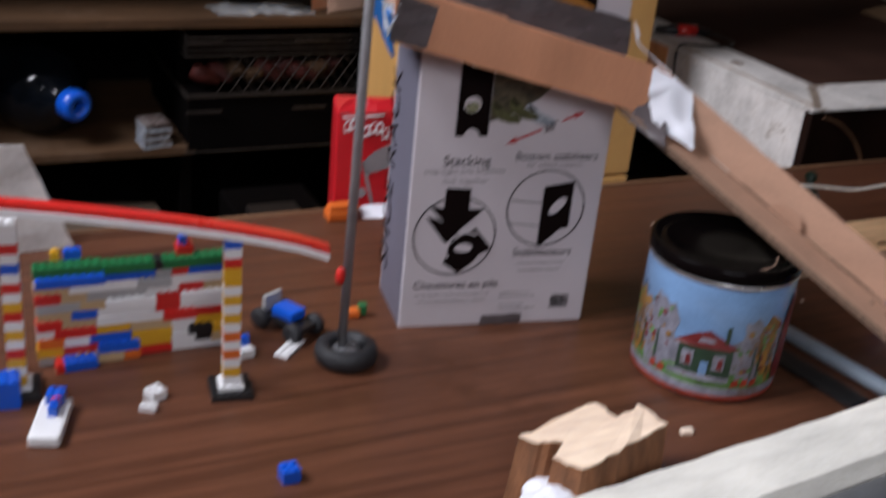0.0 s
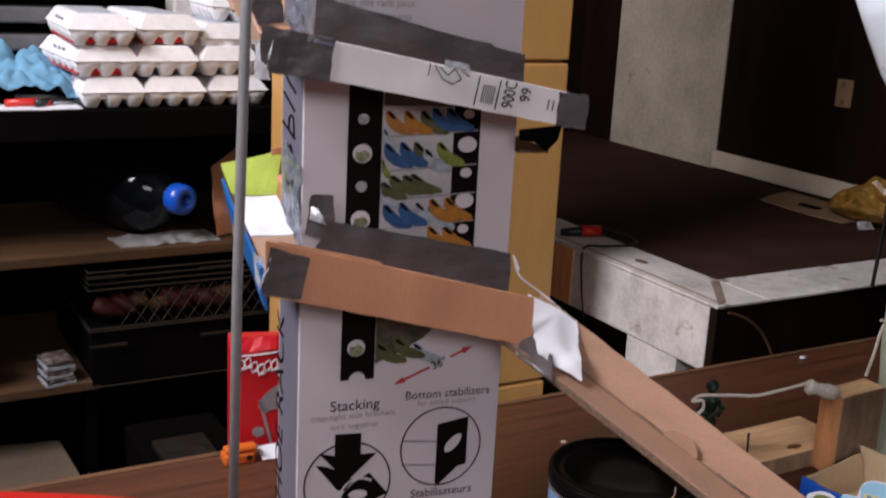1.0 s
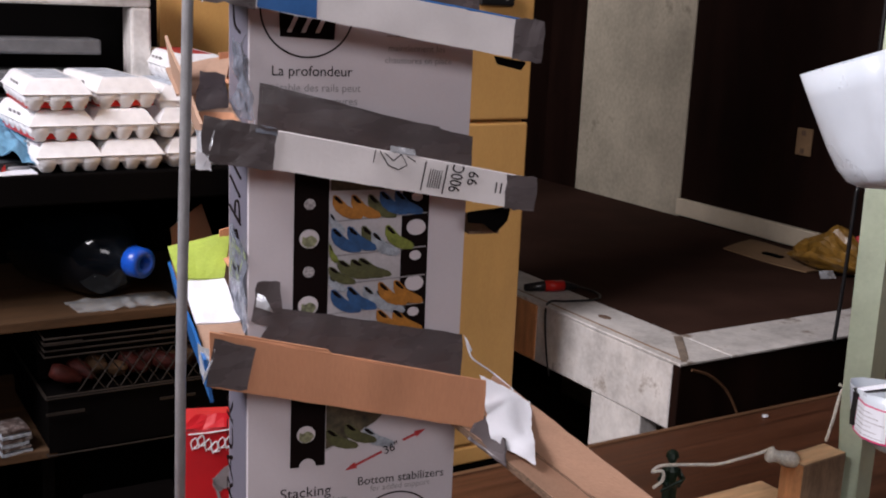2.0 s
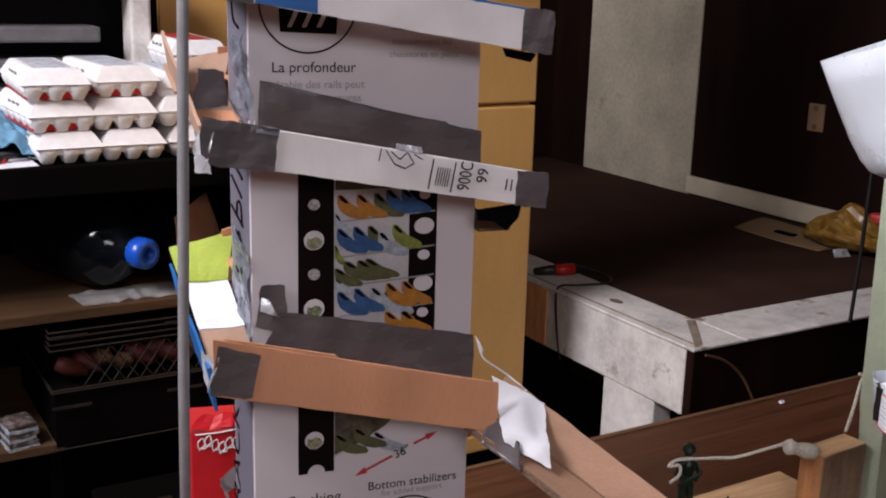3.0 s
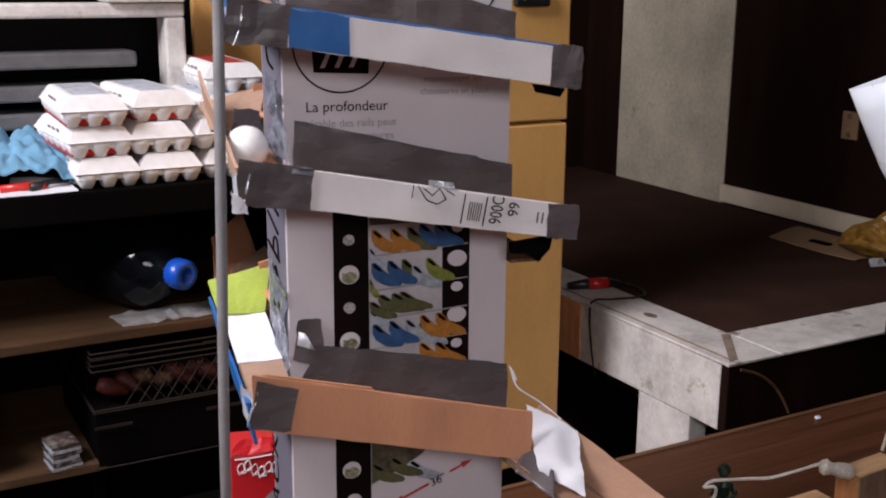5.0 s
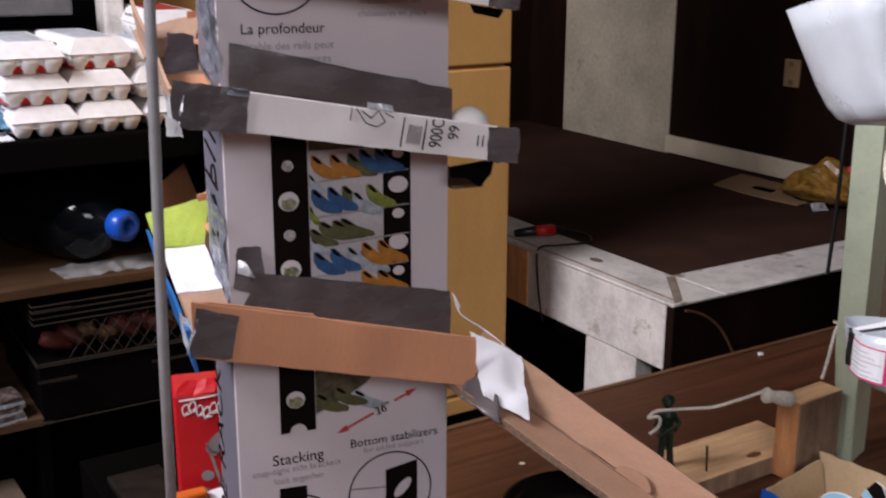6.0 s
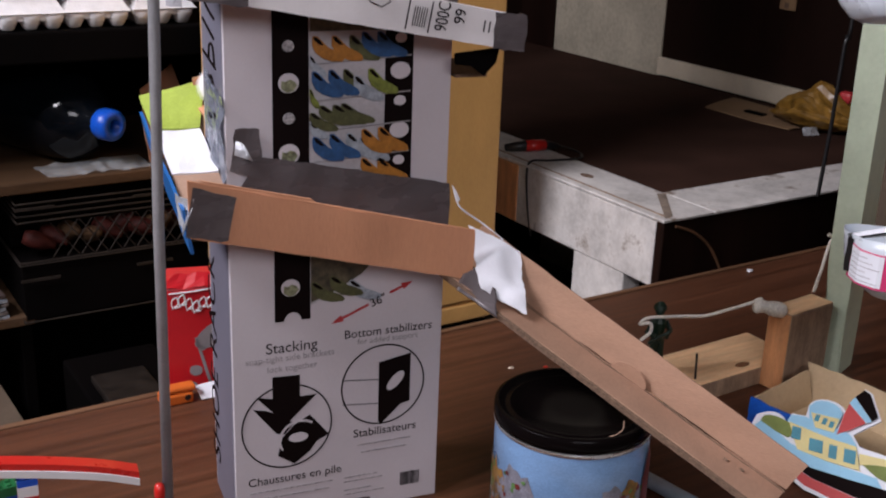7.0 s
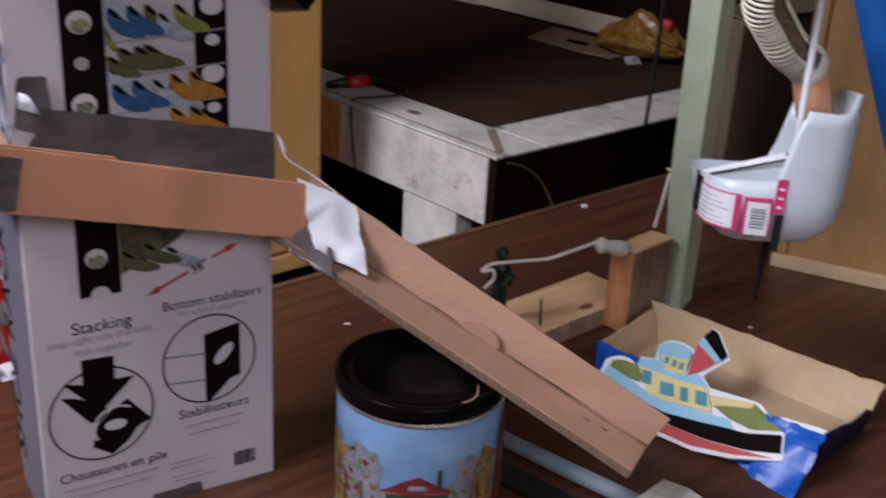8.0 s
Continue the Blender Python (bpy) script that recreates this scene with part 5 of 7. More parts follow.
def build_soda_carton():
    c = thing("soda_carton", pose(0.048, 0.358, -0.031, 0, 0, -6), "bright red printed soda carton standing behind the table edge", "carton")
    part("box", block(-0.062, 0.058, -0.03, 0.045, -0.06, 0.168, 0.003), RED_BOX, c)
    part("torn_top", sheet((-0.062, -0.03, 0.168), (0.04, -0.03, 0.168), (0.03, -0.015, 0.186), (-0.05, -0.02, 0.182), 8, 3, 0.004, 0.001, 40, 2, 0.005), RED_BOX, c, "torn open top flap")
    bm = bmesh.new()
    for k in range(7):
        x, up = -0.050 + k * 0.0085, 0.004 * math.sin(k * 1.7) - 0.0008 * k
        tube(smooth_path([(x, -0.0308, 0.140 + up), (x - 0.002, -0.0308, 0.150 + up), (x + 0.004, -0.0308, 0.156 + up), (x + 0.006, -0.0308, 0.147 + up), (x + 0.001, -0.0308, 0.142 + up), (x + 0.008, -0.0308, 0.143 + up)], 4), 0.0008 + 0.0003 * (k % 2), 6, bm)
    tube(smooth_path([(-0.055, -0.0308, 0.161), (-0.025, -0.0308, 0.1625), (0.0, -0.0308, 0.166)], 4), 0.0011, 6, bm)
    part("printed_swash", bm, WHITE, c, "white printed curls")
    bm = bmesh.new()
    disc(bm, 0.0, 0.0, 0.034, 0.0145, 0)
    bmesh.ops.transform(bm, matrix=Matrix.Translation((0.004, -0.0306, 0.106)) @ Matrix.Rotation(radians(-32), 4, "Y"), verts=bm.verts)
    part("printed_oval", bm, INK_PALE, c, "pale printed glass rim")
    for z, r in ((0.055, 0.008), (0.032, 0.009), (0.014, 0.006), (0.085, 0.004)):
        part("printed_bubble", disc(bmesh.new(), -0.042 + z * 0.3, z, r, r * 0.9, -0.0306), INK_PALE, c, "pale printed bubble")
    part("printed_glass_edge", print_poly(bmesh.new(), [(-0.026, 0.100), (-0.022, 0.100), (-0.002, 0.02), (-0.006, 0.02)], -0.0306), INK_PALE, c)
    o = thing("orange_clip", pose(-0.012, 0.300, 0, 0, 0, 8), "orange plastic clip on the table edge", "clip")
    part("jaw", block(-0.020, 0.020, -0.012, 0.012, 0.0, 0.014, 0.003), ORANGE_PL, o)
    part("jaw", block(-0.018, 0.024, -0.010, 0.008, 0.0145, 0.022, 0.003), ORANGE_PL, o)
    part("hole", tube([(0.012, -0.0123, 0.008), (0.012, -0.0115, 0.008)], 0.004, 10), BLACK_PL, o)
    p = thing("paper_scrap", pose(0.038, 0.306, 0, 0, 0, 10), "crumpled scrap of white paper", "paper")
    part("scrap", sheet((-0.022, -0.012, 0.002), (0.022, -0.012, 0.003), (0.022, 0.012, 0.012), (-0.022, 0.012, 0.010), 6, 4, 0.004, 0.0008, 60), PAPER, p)


def build_winch():
    b = thing("wood_block", pose(0.735, 0.078, 0, 0, 0, 14), "upright rough block of raw lumber beside the post", "wood block")
    # front greyish, west face orange, top pale: fall of light put into the colours
    part("block", block(0.0, 0.088, 0.0, 0.036, 0.0, 0.111, 0.002), GREY_LUMBER, b)
    part("lit_face", block(-0.0008, -0.0002, 0.001, 0.035, 0.001, 0.110), ORANGE_PINE, b, "face coloured orange as lit")
    part("lit_top", block(0.001, 0.087, 0.001, 0.035, 0.1112, 0.1118), LUMBER, b, "top coloured pale as lit")
    p = thing("wood_plank", pose(0.640, 0.142, 0, 0, 0, 11), "short plank of raw pine lying on the table", "plank")
    part("plank", block(-0.100, 0.150, -0.046, 0.044, 0.0, 0.026, 0.002), LUMBER, p)
    # front edge greyer and darker than the top
    part("grey_edge", block(-0.099, 0.149, -0.0466, -0.0461, 0.001, 0.025), GREY_LUMBER, p, "greyer, darker edge")
    part("knot", slab([(0.060 + 0.013 * math.cos(k * 0.9), -0.030 + 0.006 * math.sin(k * 0.9), 0.0263) for k in range(7)], 0.0005), BARK, p, "dark knot in the pine")
    part("nail", tube([(-0.028, -0.030, 0.026), (-0.030, -0.030, 0.062)], 0.0015, 8), BLACK_PL, p, "dark nail standing up")
    s = thing("thread_spool", pose(0.716, 0.099, 0.116, 0, 14, -12), "small spool wound with white string on the block", "spool")
    bm = lathe([(0.0, -0.022), (0.0085, -0.022), (0.0105, -0.018), (0.0085, -0.012), (0.0075, -0.006), (0.0095, 0.000), (0.0105, 0.008), (0.0095, 0.018), (0.008, 0.020), (0.0, 0.020)], 24)
    bmesh.ops.transform(bm, matrix=Matrix.Rotation(radians(90), 4, "Y"), verts=bm.verts)
    part("winding", bm, STRING, s, "", True)
    part("loose_end", tube(smooth_path([(-0.014, 0.004, 0.009), (-0.028, 0.006, -0.002), (-0.055, 0.006, -0.017), (-0.080, 0.008, -0.031), (-0.105, 0.008, -0.037), (-0.134, 0.004, -0.042), (-0.158, 0.002, -0.048), (-0.168, -0.004, -0.056), (-0.158, -0.010, -0.050), (-0.154, -0.010, -0.062), (-0.164, -0.012, -0.074)], 5), 0.0021, 8), STRING, s, "loose white string")
    part("upright_end", tube(smooth_path([(0.077, 0.040, 0.0235), (0.079, 0.045, 0.055), (0.081, 0.053, 0.090), (0.086, 0.055, 0.098), (0.077, 0.057, 0.100)], 5), 0.0022, 8), STRING, s, "stiff upright string end")
    g = thing("toy_soldier", pose(0.576, 0.140, 0.0262, 0, 0, -20), "small dark green plastic toy soldier on the plank", "toy figure")
    bm = block(-0.010, 0.010, -0.007, 0.007, 0.0, 0.002, 0.0005)
    for x in (-0.004, 0.0045):
        tube([(x * 1.3, 0, 0.002), (x, 0, 0.016), (x * 0.7, 0, 0.030)], 0.004, 10, bm, taper=[0.0038, 0.0036, 0.0046])
    tube([(0, 0, 0.028), (0, 0, 0.036), (0, -0.001, 0.046), (0, 0, 0.051)], 0.006, 12, bm, taper=[0.0062, 0.0065, 0.0080, 0.0040])
    tube([(0.007, 0, 0.046), (0.012, -0.003, 0.039), (0.006, -0.010, 0.036)], 0.003, 8, bm)
    tube([(-0.007, 0, 0.046), (-0.012, -0.003, 0.038), (-0.004, -0.010, 0.035)], 0.003, 8, bm)
    tube([(-0.012, -0.011, 0.030), (0.010, -0.010, 0.040)], 0.0016, 8, bm)
    bmesh.ops.create_uvsphere(bm, u_segments=14, v_segments=10, radius=0.0052, matrix=Matrix.Translation((0, 0, 0.056)))
    tube([(0, 0, 0.057), (0, 0, 0.0605), (0, 0, 0.063)], 0.006, 12, bm, taper=[0.0072, 0.0060, 0.0022])
    me = bpy.data.meshes.new("toy_soldier")
    bmesh.ops.recalc_face_normals(bm, faces=bm.faces)
    bmesh.ops.scale(bm, vec=(1.25, 1.25, 1.58), verts=bm.verts)
    bm.to_mesh(me)
    bm.free()
    me.materials.append(SOLDIER)
    ob = new("figure", me)
    ob.parent = g
    # pale green post
    lean = Matrix.Rotation(radians(-1.0), 4, "Y")
    q = thing("green_post", pose(0.840, 0.094, 0, 0, 0, 28) @ lean, "square wooden post painted pale green beside the block", "post")
    bm = bmesh.new()
    # the foot is cut to a wedge on its lit side
    rings = [[bm.verts.new((x, y, z)) for x, y in ((x0, 0.0), (0.056, 0.0), (0.056, 0.036), (0.0, y1))] for x0, y1, z in ((0.006, 0.018, 0.001), (0.0, 0.026, 0.05), (0.0, 0.035, 0.16), (0.0, 0.037, 0.45), (0.0, 0.037, 0.80))]
    for lo, hi in zip(rings, rings[1:]):
        for i in range(4):
            bm.faces.new((lo[i], lo[(i + 1) % 4], hi[(i + 1) % 4], hi[i]))
    bm.faces.new(rings[0][::-1])
    bm.faces.new(rings[-1])
    bmesh.ops.bevel(bm, geom=[e for e in bm.edges if abs(e.verts[0].co.z - e.verts[1].co.z) > 0.01], offset=0.0018, segments=2, affect="EDGES")
    part("post", bm, GREEN_PAINT, q)


def jug_shell(cut):
    """A rounded square milk jug; cut(angle) gives the height of the cut rim."""
    bm = bmesh.new()
    n = 48
    hs = [0.0, 0.004, 0.014, 0.03, 0.06, 0.10, 0.14, 0.19, 0.24]

    def rad(a, k):
        s = 1 / max(abs(math.cos(a)), abs(math.sin(a)))
        return k * (0.55 * min(s, 1.25) + 0.45)

    rings = []
    for z in hs:
        k = 0.075 * (0.52 if z == 0 else 0.68 if z == 0.004 else 0.83 if z == 0.014 else 0.95 if z == 0.03 else 1.0)
        row = []
        for i in range(n):
            a = 2 * math.pi * i / n
            zz = min(z, cut(a))
            row.append(bm.verts.new((rad(a, k) * math.cos(a), rad(a, k) * math.sin(a), zz)))
        rings.append(row)
    for p, q in zip(rings, rings[1:]):
        for i in range(n):
            j = (i + 1) % n
            if (p[i].co - q[i].co).length > 1e-6 or (p[j].co - q[j].co).length > 1e-6:
                vs = []
                for v in (p[i], p[j], q[j], q[i]):
                    if not any((v.co - u.co).length < 1e-7 for u in vs):
                        vs.append(v)
                if len(vs) > 2:
                    bm.faces.new(vs)
    bm.faces.new(rings[0][::-1])
    bmesh.ops.remove_doubles(bm, verts=bm.verts, dist=1e-6)
    bm.normal_update()
    bmesh.ops.solidify(bm, geom=bm.faces[:], thickness=0.0012)
    return bm


def build_jugs():
    j = thing("jug_bucket", pose(0.686, -0.143, 0.235, 0, 0, -32) @ Matrix.Diagonal((0.945, 0.945, 0.90, 1)), "cut-off translucent milk jug hanging as a bucket on white cord", "jug")

    def cut(a):
        c = math.cos(a - radians(-12))
        return 0.067 + 0.078 * max(0.0, min(1.0, (c - 0.14) * 9)) + 0.022 * max(0.0, min(1.0, (c - 0.75) * 12)) - 0.004 * max(0, -c) + 0.014 * math.cos(a - radians(252))

    part("shell", jug_shell(cut), JUG, j, "milky plastic jug wall", True)

    def face(name, a0, a1, z0, z1, mat, off, label=""):
        bm = bmesh.new()
        n = 10
        pr = []
        for i in range(n + 1):
            a = radians(a0 + (a1 - a0) * i / n)
            s = 1 / max(abs(math.cos(a)), abs(math.sin(a)))
            k = 0.075 * (0.55 * min(s, 1.25) + 0.45) + off
            pr.append((k * math.cos(a), k * math.sin(a)))
        lo = [bm.verts.new((x, y, z0)) for x, y in pr]
        hi = [bm.verts.new((x, y, z1)) for x, y in pr]
        for i in range(n):
            bm.faces.new((lo[i], lo[i + 1], hi[i + 1], hi[i]))
        bm.normal_update()
        bmesh.ops.solidify(bm, geom=bm.faces[:], thickness=0.0003)
        return part(name, bm, mat, j, label)

    face("label", 199, 240, 0.023, 0.064, PINK, 0.0009, "pink and white paper label")
    face("label_panel", 204, 236, 0.0255, 0.0625, PAPER, 0.0014, "white printed label panel")
    face("label_code", 242, 262, 0.020, 0.062, PINK, 0.0009, "pink label with a bar code")
    face("label_panel", 244.5, 260.5, 0.0205, 0.057, PAPER, 0.0014, "white panel with a bar code")
    for k in range(7):
        face("code_bar", 247.5, 258, 0.028 + k * 0.0034, 0.0296 + k * 0.0034 + 0.0006 * (k % 2), INK_GREY, 0.0018)
    for k in range(6):
        face("label_line", 206, 234 - 5 * (k % 3), 0.0285 + k * 0.0055, 0.0291 + k * 0.0055, INK_LINE, 0.0018)
    face("label_tab", 263, 271, 0.046, 0.084, PINK, 0.0012, "pink label tab")
    for k in range(3):
        face("label_line", 265, 269, 0.052 + k * 0.010, 0.0545 + k * 0.010, PAPER, 0.0016)
    face("band", 265, 271.5, 0.004, 0.045, BLACK_PL, 0.0016, "black tape band")
    R = Matrix.Rotation(radians(32), 3, "Z")
    P = lambda x, y, z: tuple(R @ Vector((x, y, z)))
    part("cord", tube(smooth_path([P(-0.036, -0.046, 0.066), P(-0.020, -0.050, 0.100), P(-0.013, -0.044, 0.150), P(-0.004, -0.036, 0.265), P(0.012, -0.022, 0.40), P(0.030, -0.004, 0.60), P(0.06, 0.0, 2.76)], 6), 0.0036, 10), ROPE, j, "thick white cord", True)
    part("cord", tube(smooth_path([P(-0.020, -0.050, 0.100), P(-0.012, -0.056, 0.090), P(-0.006, -0.060, 0.076)], 5), 0.0030, 10), ROPE, j, "thick white cord", True)
    part("strap", sheet(P(-0.076, 0.018, 0.066), P(-0.076, 0.026, 0.070), P(-0.012, -0.050, 0.108), P(-0.014, -0.058, 0.096), 12, 2, 0.003, 0.001, 40), BLACK_PL, j, "black tape strap")
    part("strap", sheet(P(-0.074, 0.012, 0.071), P(-0.076, 0.018, 0.073), P(-0.022, -0.040, 0.104), P(-0.024, -0.046, 0.100), 12, 2, 0.002, 0.0012, 40), PAPER, j, "white cut rim strip")
    part("strap", sheet(P(-0.079, 0.012, 0.068), P(-0.078, 0.022, 0.068), P(-0.079, 0.020, 0.028), P(-0.080, 0.012, 0.030), 3, 5, 0.002, 0.001, 60), BLACK_PL, j, "black tape strap")
    part("strap", sheet(P(-0.004, -0.02, -0.002), P(0.008, -0.02, -0.002), P(-0.004, -0.02, -0.082), P(-0.008, -0.02, -0.078), 3, 8, 0.004, 0.001, 40), BLACK_PL, j, "dangling black tape end")

    tip = Matrix.Rotation(radians(20), 4, Vector((-0.69, -0.72, 0)))
    f = thing("jug_funnel", Matrix.Translation((0.608, -0.175, 0.519)) @ tip @ Matrix.Rotation(radians(-2), 4, "Z"), "upturned milk jug used as a funnel on a ribbed hose", "jug")
    bm = bmesh.new()
    n = 48
    prof = [(0.016, -0.012), (0.017, 0.004), (0.028, 0.009), (0.042, 0.015), (0.050, 0.023), (0.054, 0.036), (0.057, 0.058), (0.060, 0.084), (0.0625, 0.110), (0.065, 0.136)]
    rings = []
    for r, z in prof:
        row = []
        for i in range(n):
            a = 2 * math.pi * i / n
            q = 1 / max(abs(math.cos(a)), abs(math.sin(a)))
            k = r * (1 if r < 0.02 else 0.62 * min(q, 1.32) + 0.38)
            dent = 0.004 * noise.noise(Vector((math.cos(a) * 2, math.sin(a) * 2, z * 24))) * (z > 0.03)
            row.append(bm.verts.new(((k + dent) * math.cos(a), (k + dent) * math.sin(a), z + 0.003 * math.sin(3 * a) * (z > 0.14))))
        rings.append(row)
    for p, q in zip(rings, rings[1:]):
        for i in range(n):
            bm.faces.new((p[i], p[(i + 1) % n], q[(i + 1) % n], q[i]))
    bm.normal_update()
    bmesh.ops.solidify(bm, geom=bm.faces[:], thickness=0.0014)
    part("shell", bm, JUG, f, "milky plastic funnel wall", True)
    part("neck_ring", lathe([(0.0172, -0.010), (0.0184, -0.008), (0.0184, 0.003), (0.0172, 0.005)], 28, close=False), JUG, f, "threaded neck ring", True)
    # hose under it
    h = thing("ribbed_hose", pose(0, 0, 0), "beige ribbed hose slit open along its brown inside", "hose")
    path = smooth_path([(0.618, -0.176, 0.512), (0.619, -0.168, 0.490), (0.628, -0.160, 0.467), (0.645, -0.158, 0.449), (0.668, -0.158, 0.426), (0.692, -0.158, 0.412), (0.701, -0.158, 0.406)], 30)
    r = 0.0195
    part("liner", tube(path, r - 0.0025, 20), CARD_EDGE, h, "brown inside of the hose", True)
    far = path[0]
    for i in range(1, len(path) - 1):
        if (path[i] - far).length < 0.0046:
            continue
        far = path[i]
        d = (path[i + 1] - path[i - 1]).normalized()
        o = Vector((-0.12, -0.92, 0.22))
        o = (o - d * o.dot(d)).normalized()
        w = d.cross(o)
        gap = radians(24)
        arc = [path[i] + r * (o * math.cos(gap + k * (2 * math.pi - 2 * gap) / 22) + w * math.sin(gap + k * (2 * math.pi - 2 * gap) / 22)) for k in range(23)]
        part("rib", tube(arc, 0.0015, 6), HOSE, h, "", True)
    end = (path[-1] - path[-4]).normalized()
    part("cuff", tube([path[-1] - end * 0.004, path[-1] + end * 0.006], r + 0.0012, 24), HOSE, h, "plain end cuff", True)
    part("sleeve", tube([path[-1] + end * 0.004, path[-1] + Vector((0.022, -0.004, -0.058))], 0.0170, 20), CARDBOARD, h, "brown cardboard sleeve in the hose end", True)


def build_boat_tray():
    u = Vector((0.256, -0.967, 0)).normalized()
    v = Vector((-u.y, u.x, 0))
    m = Matrix(((u.x, v.x, 0, 0.629), (u.y, v.y, 0, 0.004), (0, 0, 1, 0), (0, 0, 0, 1)))
    t = thing("carton_tray", m, "shallow open cardboard tray, blue outside and tan inside", "tray")
    L, B, hh = 0.266, 0.128, 0.047
    part("tray_floor", block(0, L, 0, B, 0.0005, 0.0035), TRAY_TAN, t)
    part("tray_wall", sheet((0, -0.004, 0.001), (L + 0.008, -0.050, 0.001), (L + 0.002, 0.004, hh), (-0.002, -0.002, hh + 0.002), 22, 6, 0.004, 0.003, 18, 1, 0.003), TRAY_BLUE, t, "blue printed front wall")
    part("wall_lining", sheet((0.003, 0.0035, 0.004), (L - 0.004, 0.0035, 0.004), (L - 0.004, 0.0085, hh - 0.003), (0.002, 0.002, hh - 0.002), 22, 6, 0.003, 0.001, 18, 1, 0.002), TRAY_TAN, t, "tan inside of the wall")
    part("tray_wall", sheet((0, B, 0.001), (L, B, 0.001), (L + 0.006, B + 0.034, hh - 0.002), (-0.022, B + 0.012, hh + 0.004), 20, 6, 0.003, 0.003, 14, 4, 0.003), TRAY_TAN, t, "tan inner wall")
    part("tray_wall", sheet((0, 0.002, 0.001), (0, B - 0.002, 0.001), (-0.014, B, hh - 0.002), (-0.004, 0.0, hh - 0.004), 10, 5, 0.002, 0.003, 18, 6, 0.002), TRAY_TAN, t)
    part("tray_wall", sheet((L + 0.001, 0.002, 0.001), (L + 0.001, B - 0.002, 0.001), (L + 0.010, B - 0.004, hh - 0.016), (L + 0.006, 0.010, hh - 0.006), 12, 5, 0.004, 0.003, 22, 7, 0.005), NAVY, t, "scuffed dark blue end wall")
    part("corner_flap", sheet((L - 0.040, -0.052, 0.001), (L + 0.014, -0.058, 0.001), (L + 0.012, 0.000, hh + 0.006), (L - 0.050, -0.008, hh + 0.004), 10, 10, 0.006, 0.0015, 34, 11, 0.003), TRAY_BLUE, t, "crumpled shiny blue corner")
    part("torn_edge", sheet((L - 0.046, -0.0065, hh + 0.003), (L + 0.010, -0.001, hh + 0.004), (L + 0.012, 0.004, hh + 0.007), (L - 0.030, -0.002, hh + 0.006), 10, 2, 0.003, 0.001, 50, 5, 0.003), PAPER, t, "white torn card edge")
    part("printed_wave", slab([(0.165 + 0.055 * k / 8, -0.030 - 0.010 * k / 8 - 0.004 + 0.6 * (0.020 - 0.012 * math.sin(math.pi * k / 8)), 0.020 - 0.012 * math.sin(math.pi * k / 8)) for k in range(9)] + [(0.165 + 0.055 * k / 8, -0.030 - 0.010 * k / 8 - 0.004 + 0.6 * (0.012 - 0.010 * math.sin(math.pi * k / 8)), 0.012 - 0.010 * math.sin(math.pi * k / 8)) for k in range(8, -1, -1)], 0.0006), NAVY, t, "dark blue printed wave")
    # boat cut from printed card, its keel on the table and its back on the tray wall
    h = Vector((0.769, 0.204, 0.605)).normalized()
    out = u.cross(h).normalized()
    b = thing("cardboard_boat", Matrix(((u.x, -out.x, h.x, 0.601), (u.y, -out.y, h.y, -0.129), (u.z, -out.z, h.z, 0.0045), (0, 0, 0, 1))), "flat printed cardboard cut-out of a blue and red boat", "cut-out")
    away = 1 if out.z > 0 else -1

    def shape(name, pts, mat, off, label=""):
        return part(name, slab([(x, -off * away, z) for x, z in pts], 0.0005 if off else 0.0022), mat, b, label)

    arc = lambda cx, cz, rx, rz, a0, a1, k=8: [(cx + rx * math.cos(radians(a0 + (a1 - a0) * i / k)), cz + rz * math.sin(radians(a0 + (a1 - a0) * i / k))) for i in range(k + 1)]
    outline = [(-0.099, 0.040), (-0.102, 0.056)] + arc(-0.080, 0.052, 0.020, 0.017, 140, 30, 6) + [(-0.066, 0.076), (-0.050, 0.081)] + arc(-0.031, 0.096, 0.024, 0.016, 190, 40, 8) + [(-0.014, 0.125), (-0.011, 0.142), (0.000, 0.140), (0.027, 0.114), (0.010, 0.084), (0.025, 0.074), (0.071, 0.080), (0.082, 0.080), (0.120, 0.060), (0.132, 0.032), (0.083, 0.011), (0.045, 0.001), (0.001, 0.000), (-0.040, 0.008), (-0.075, 0.024)]
    shape("backing", outline, PAPER, 0.0, "white card outline of the boat")
    shape("keel_stripe", [(-0.036, 0.012), (0.000, 0.004), (0.040, 0.005), (0.086, 0.016), (0.122, 0.030), (0.101, 0.026), (0.053, 0.018), (0.001, 0.015), (-0.034, 0.020)], BOAT_RED, 0.0020, "red keel stripe")
    shape("hull_side", [(-0.060, 0.030), (-0.034, 0.020), (0.001, 0.0155), (0.052, 0.0185), (0.095, 0.026), (0.127, 0.038), (0.119, 0.057), (0.085, 0.043), (0.037, 0.034), (-0.003, 0.027), (-0.045, 0.030)], INK, 0.0024, "black hull side")
    shape("hull_band", [(-0.094, 0.042), (-0.078, 0.033), (-0.049, 0.029), (-0.005, 0.026), (0.037, 0.0335), (0.073, 0.041), (0.062, 0.049), (0.005, 0.041), (-0.043, 0.041), (-0.066, 0.047), (-0.090, 0.056)], BOAT_BLUE, 0.0028, "pale blue hull band")
    shape("deck", [(0.040, 0.056), (0.070, 0.070), (0.080, 0.076), (0.116, 0.061), (0.088, 0.049), (0.061, 0.050)], BOAT_DECK, 0.0030, "olive green deck")
    shape("deck_rail", [(0.030, 0.066), (0.078, 0.0775), (0.076, 0.070), (0.050, 0.061), (0.038, 0.054)], BOAT_CREAM, 0.0034, "cream deck rail")
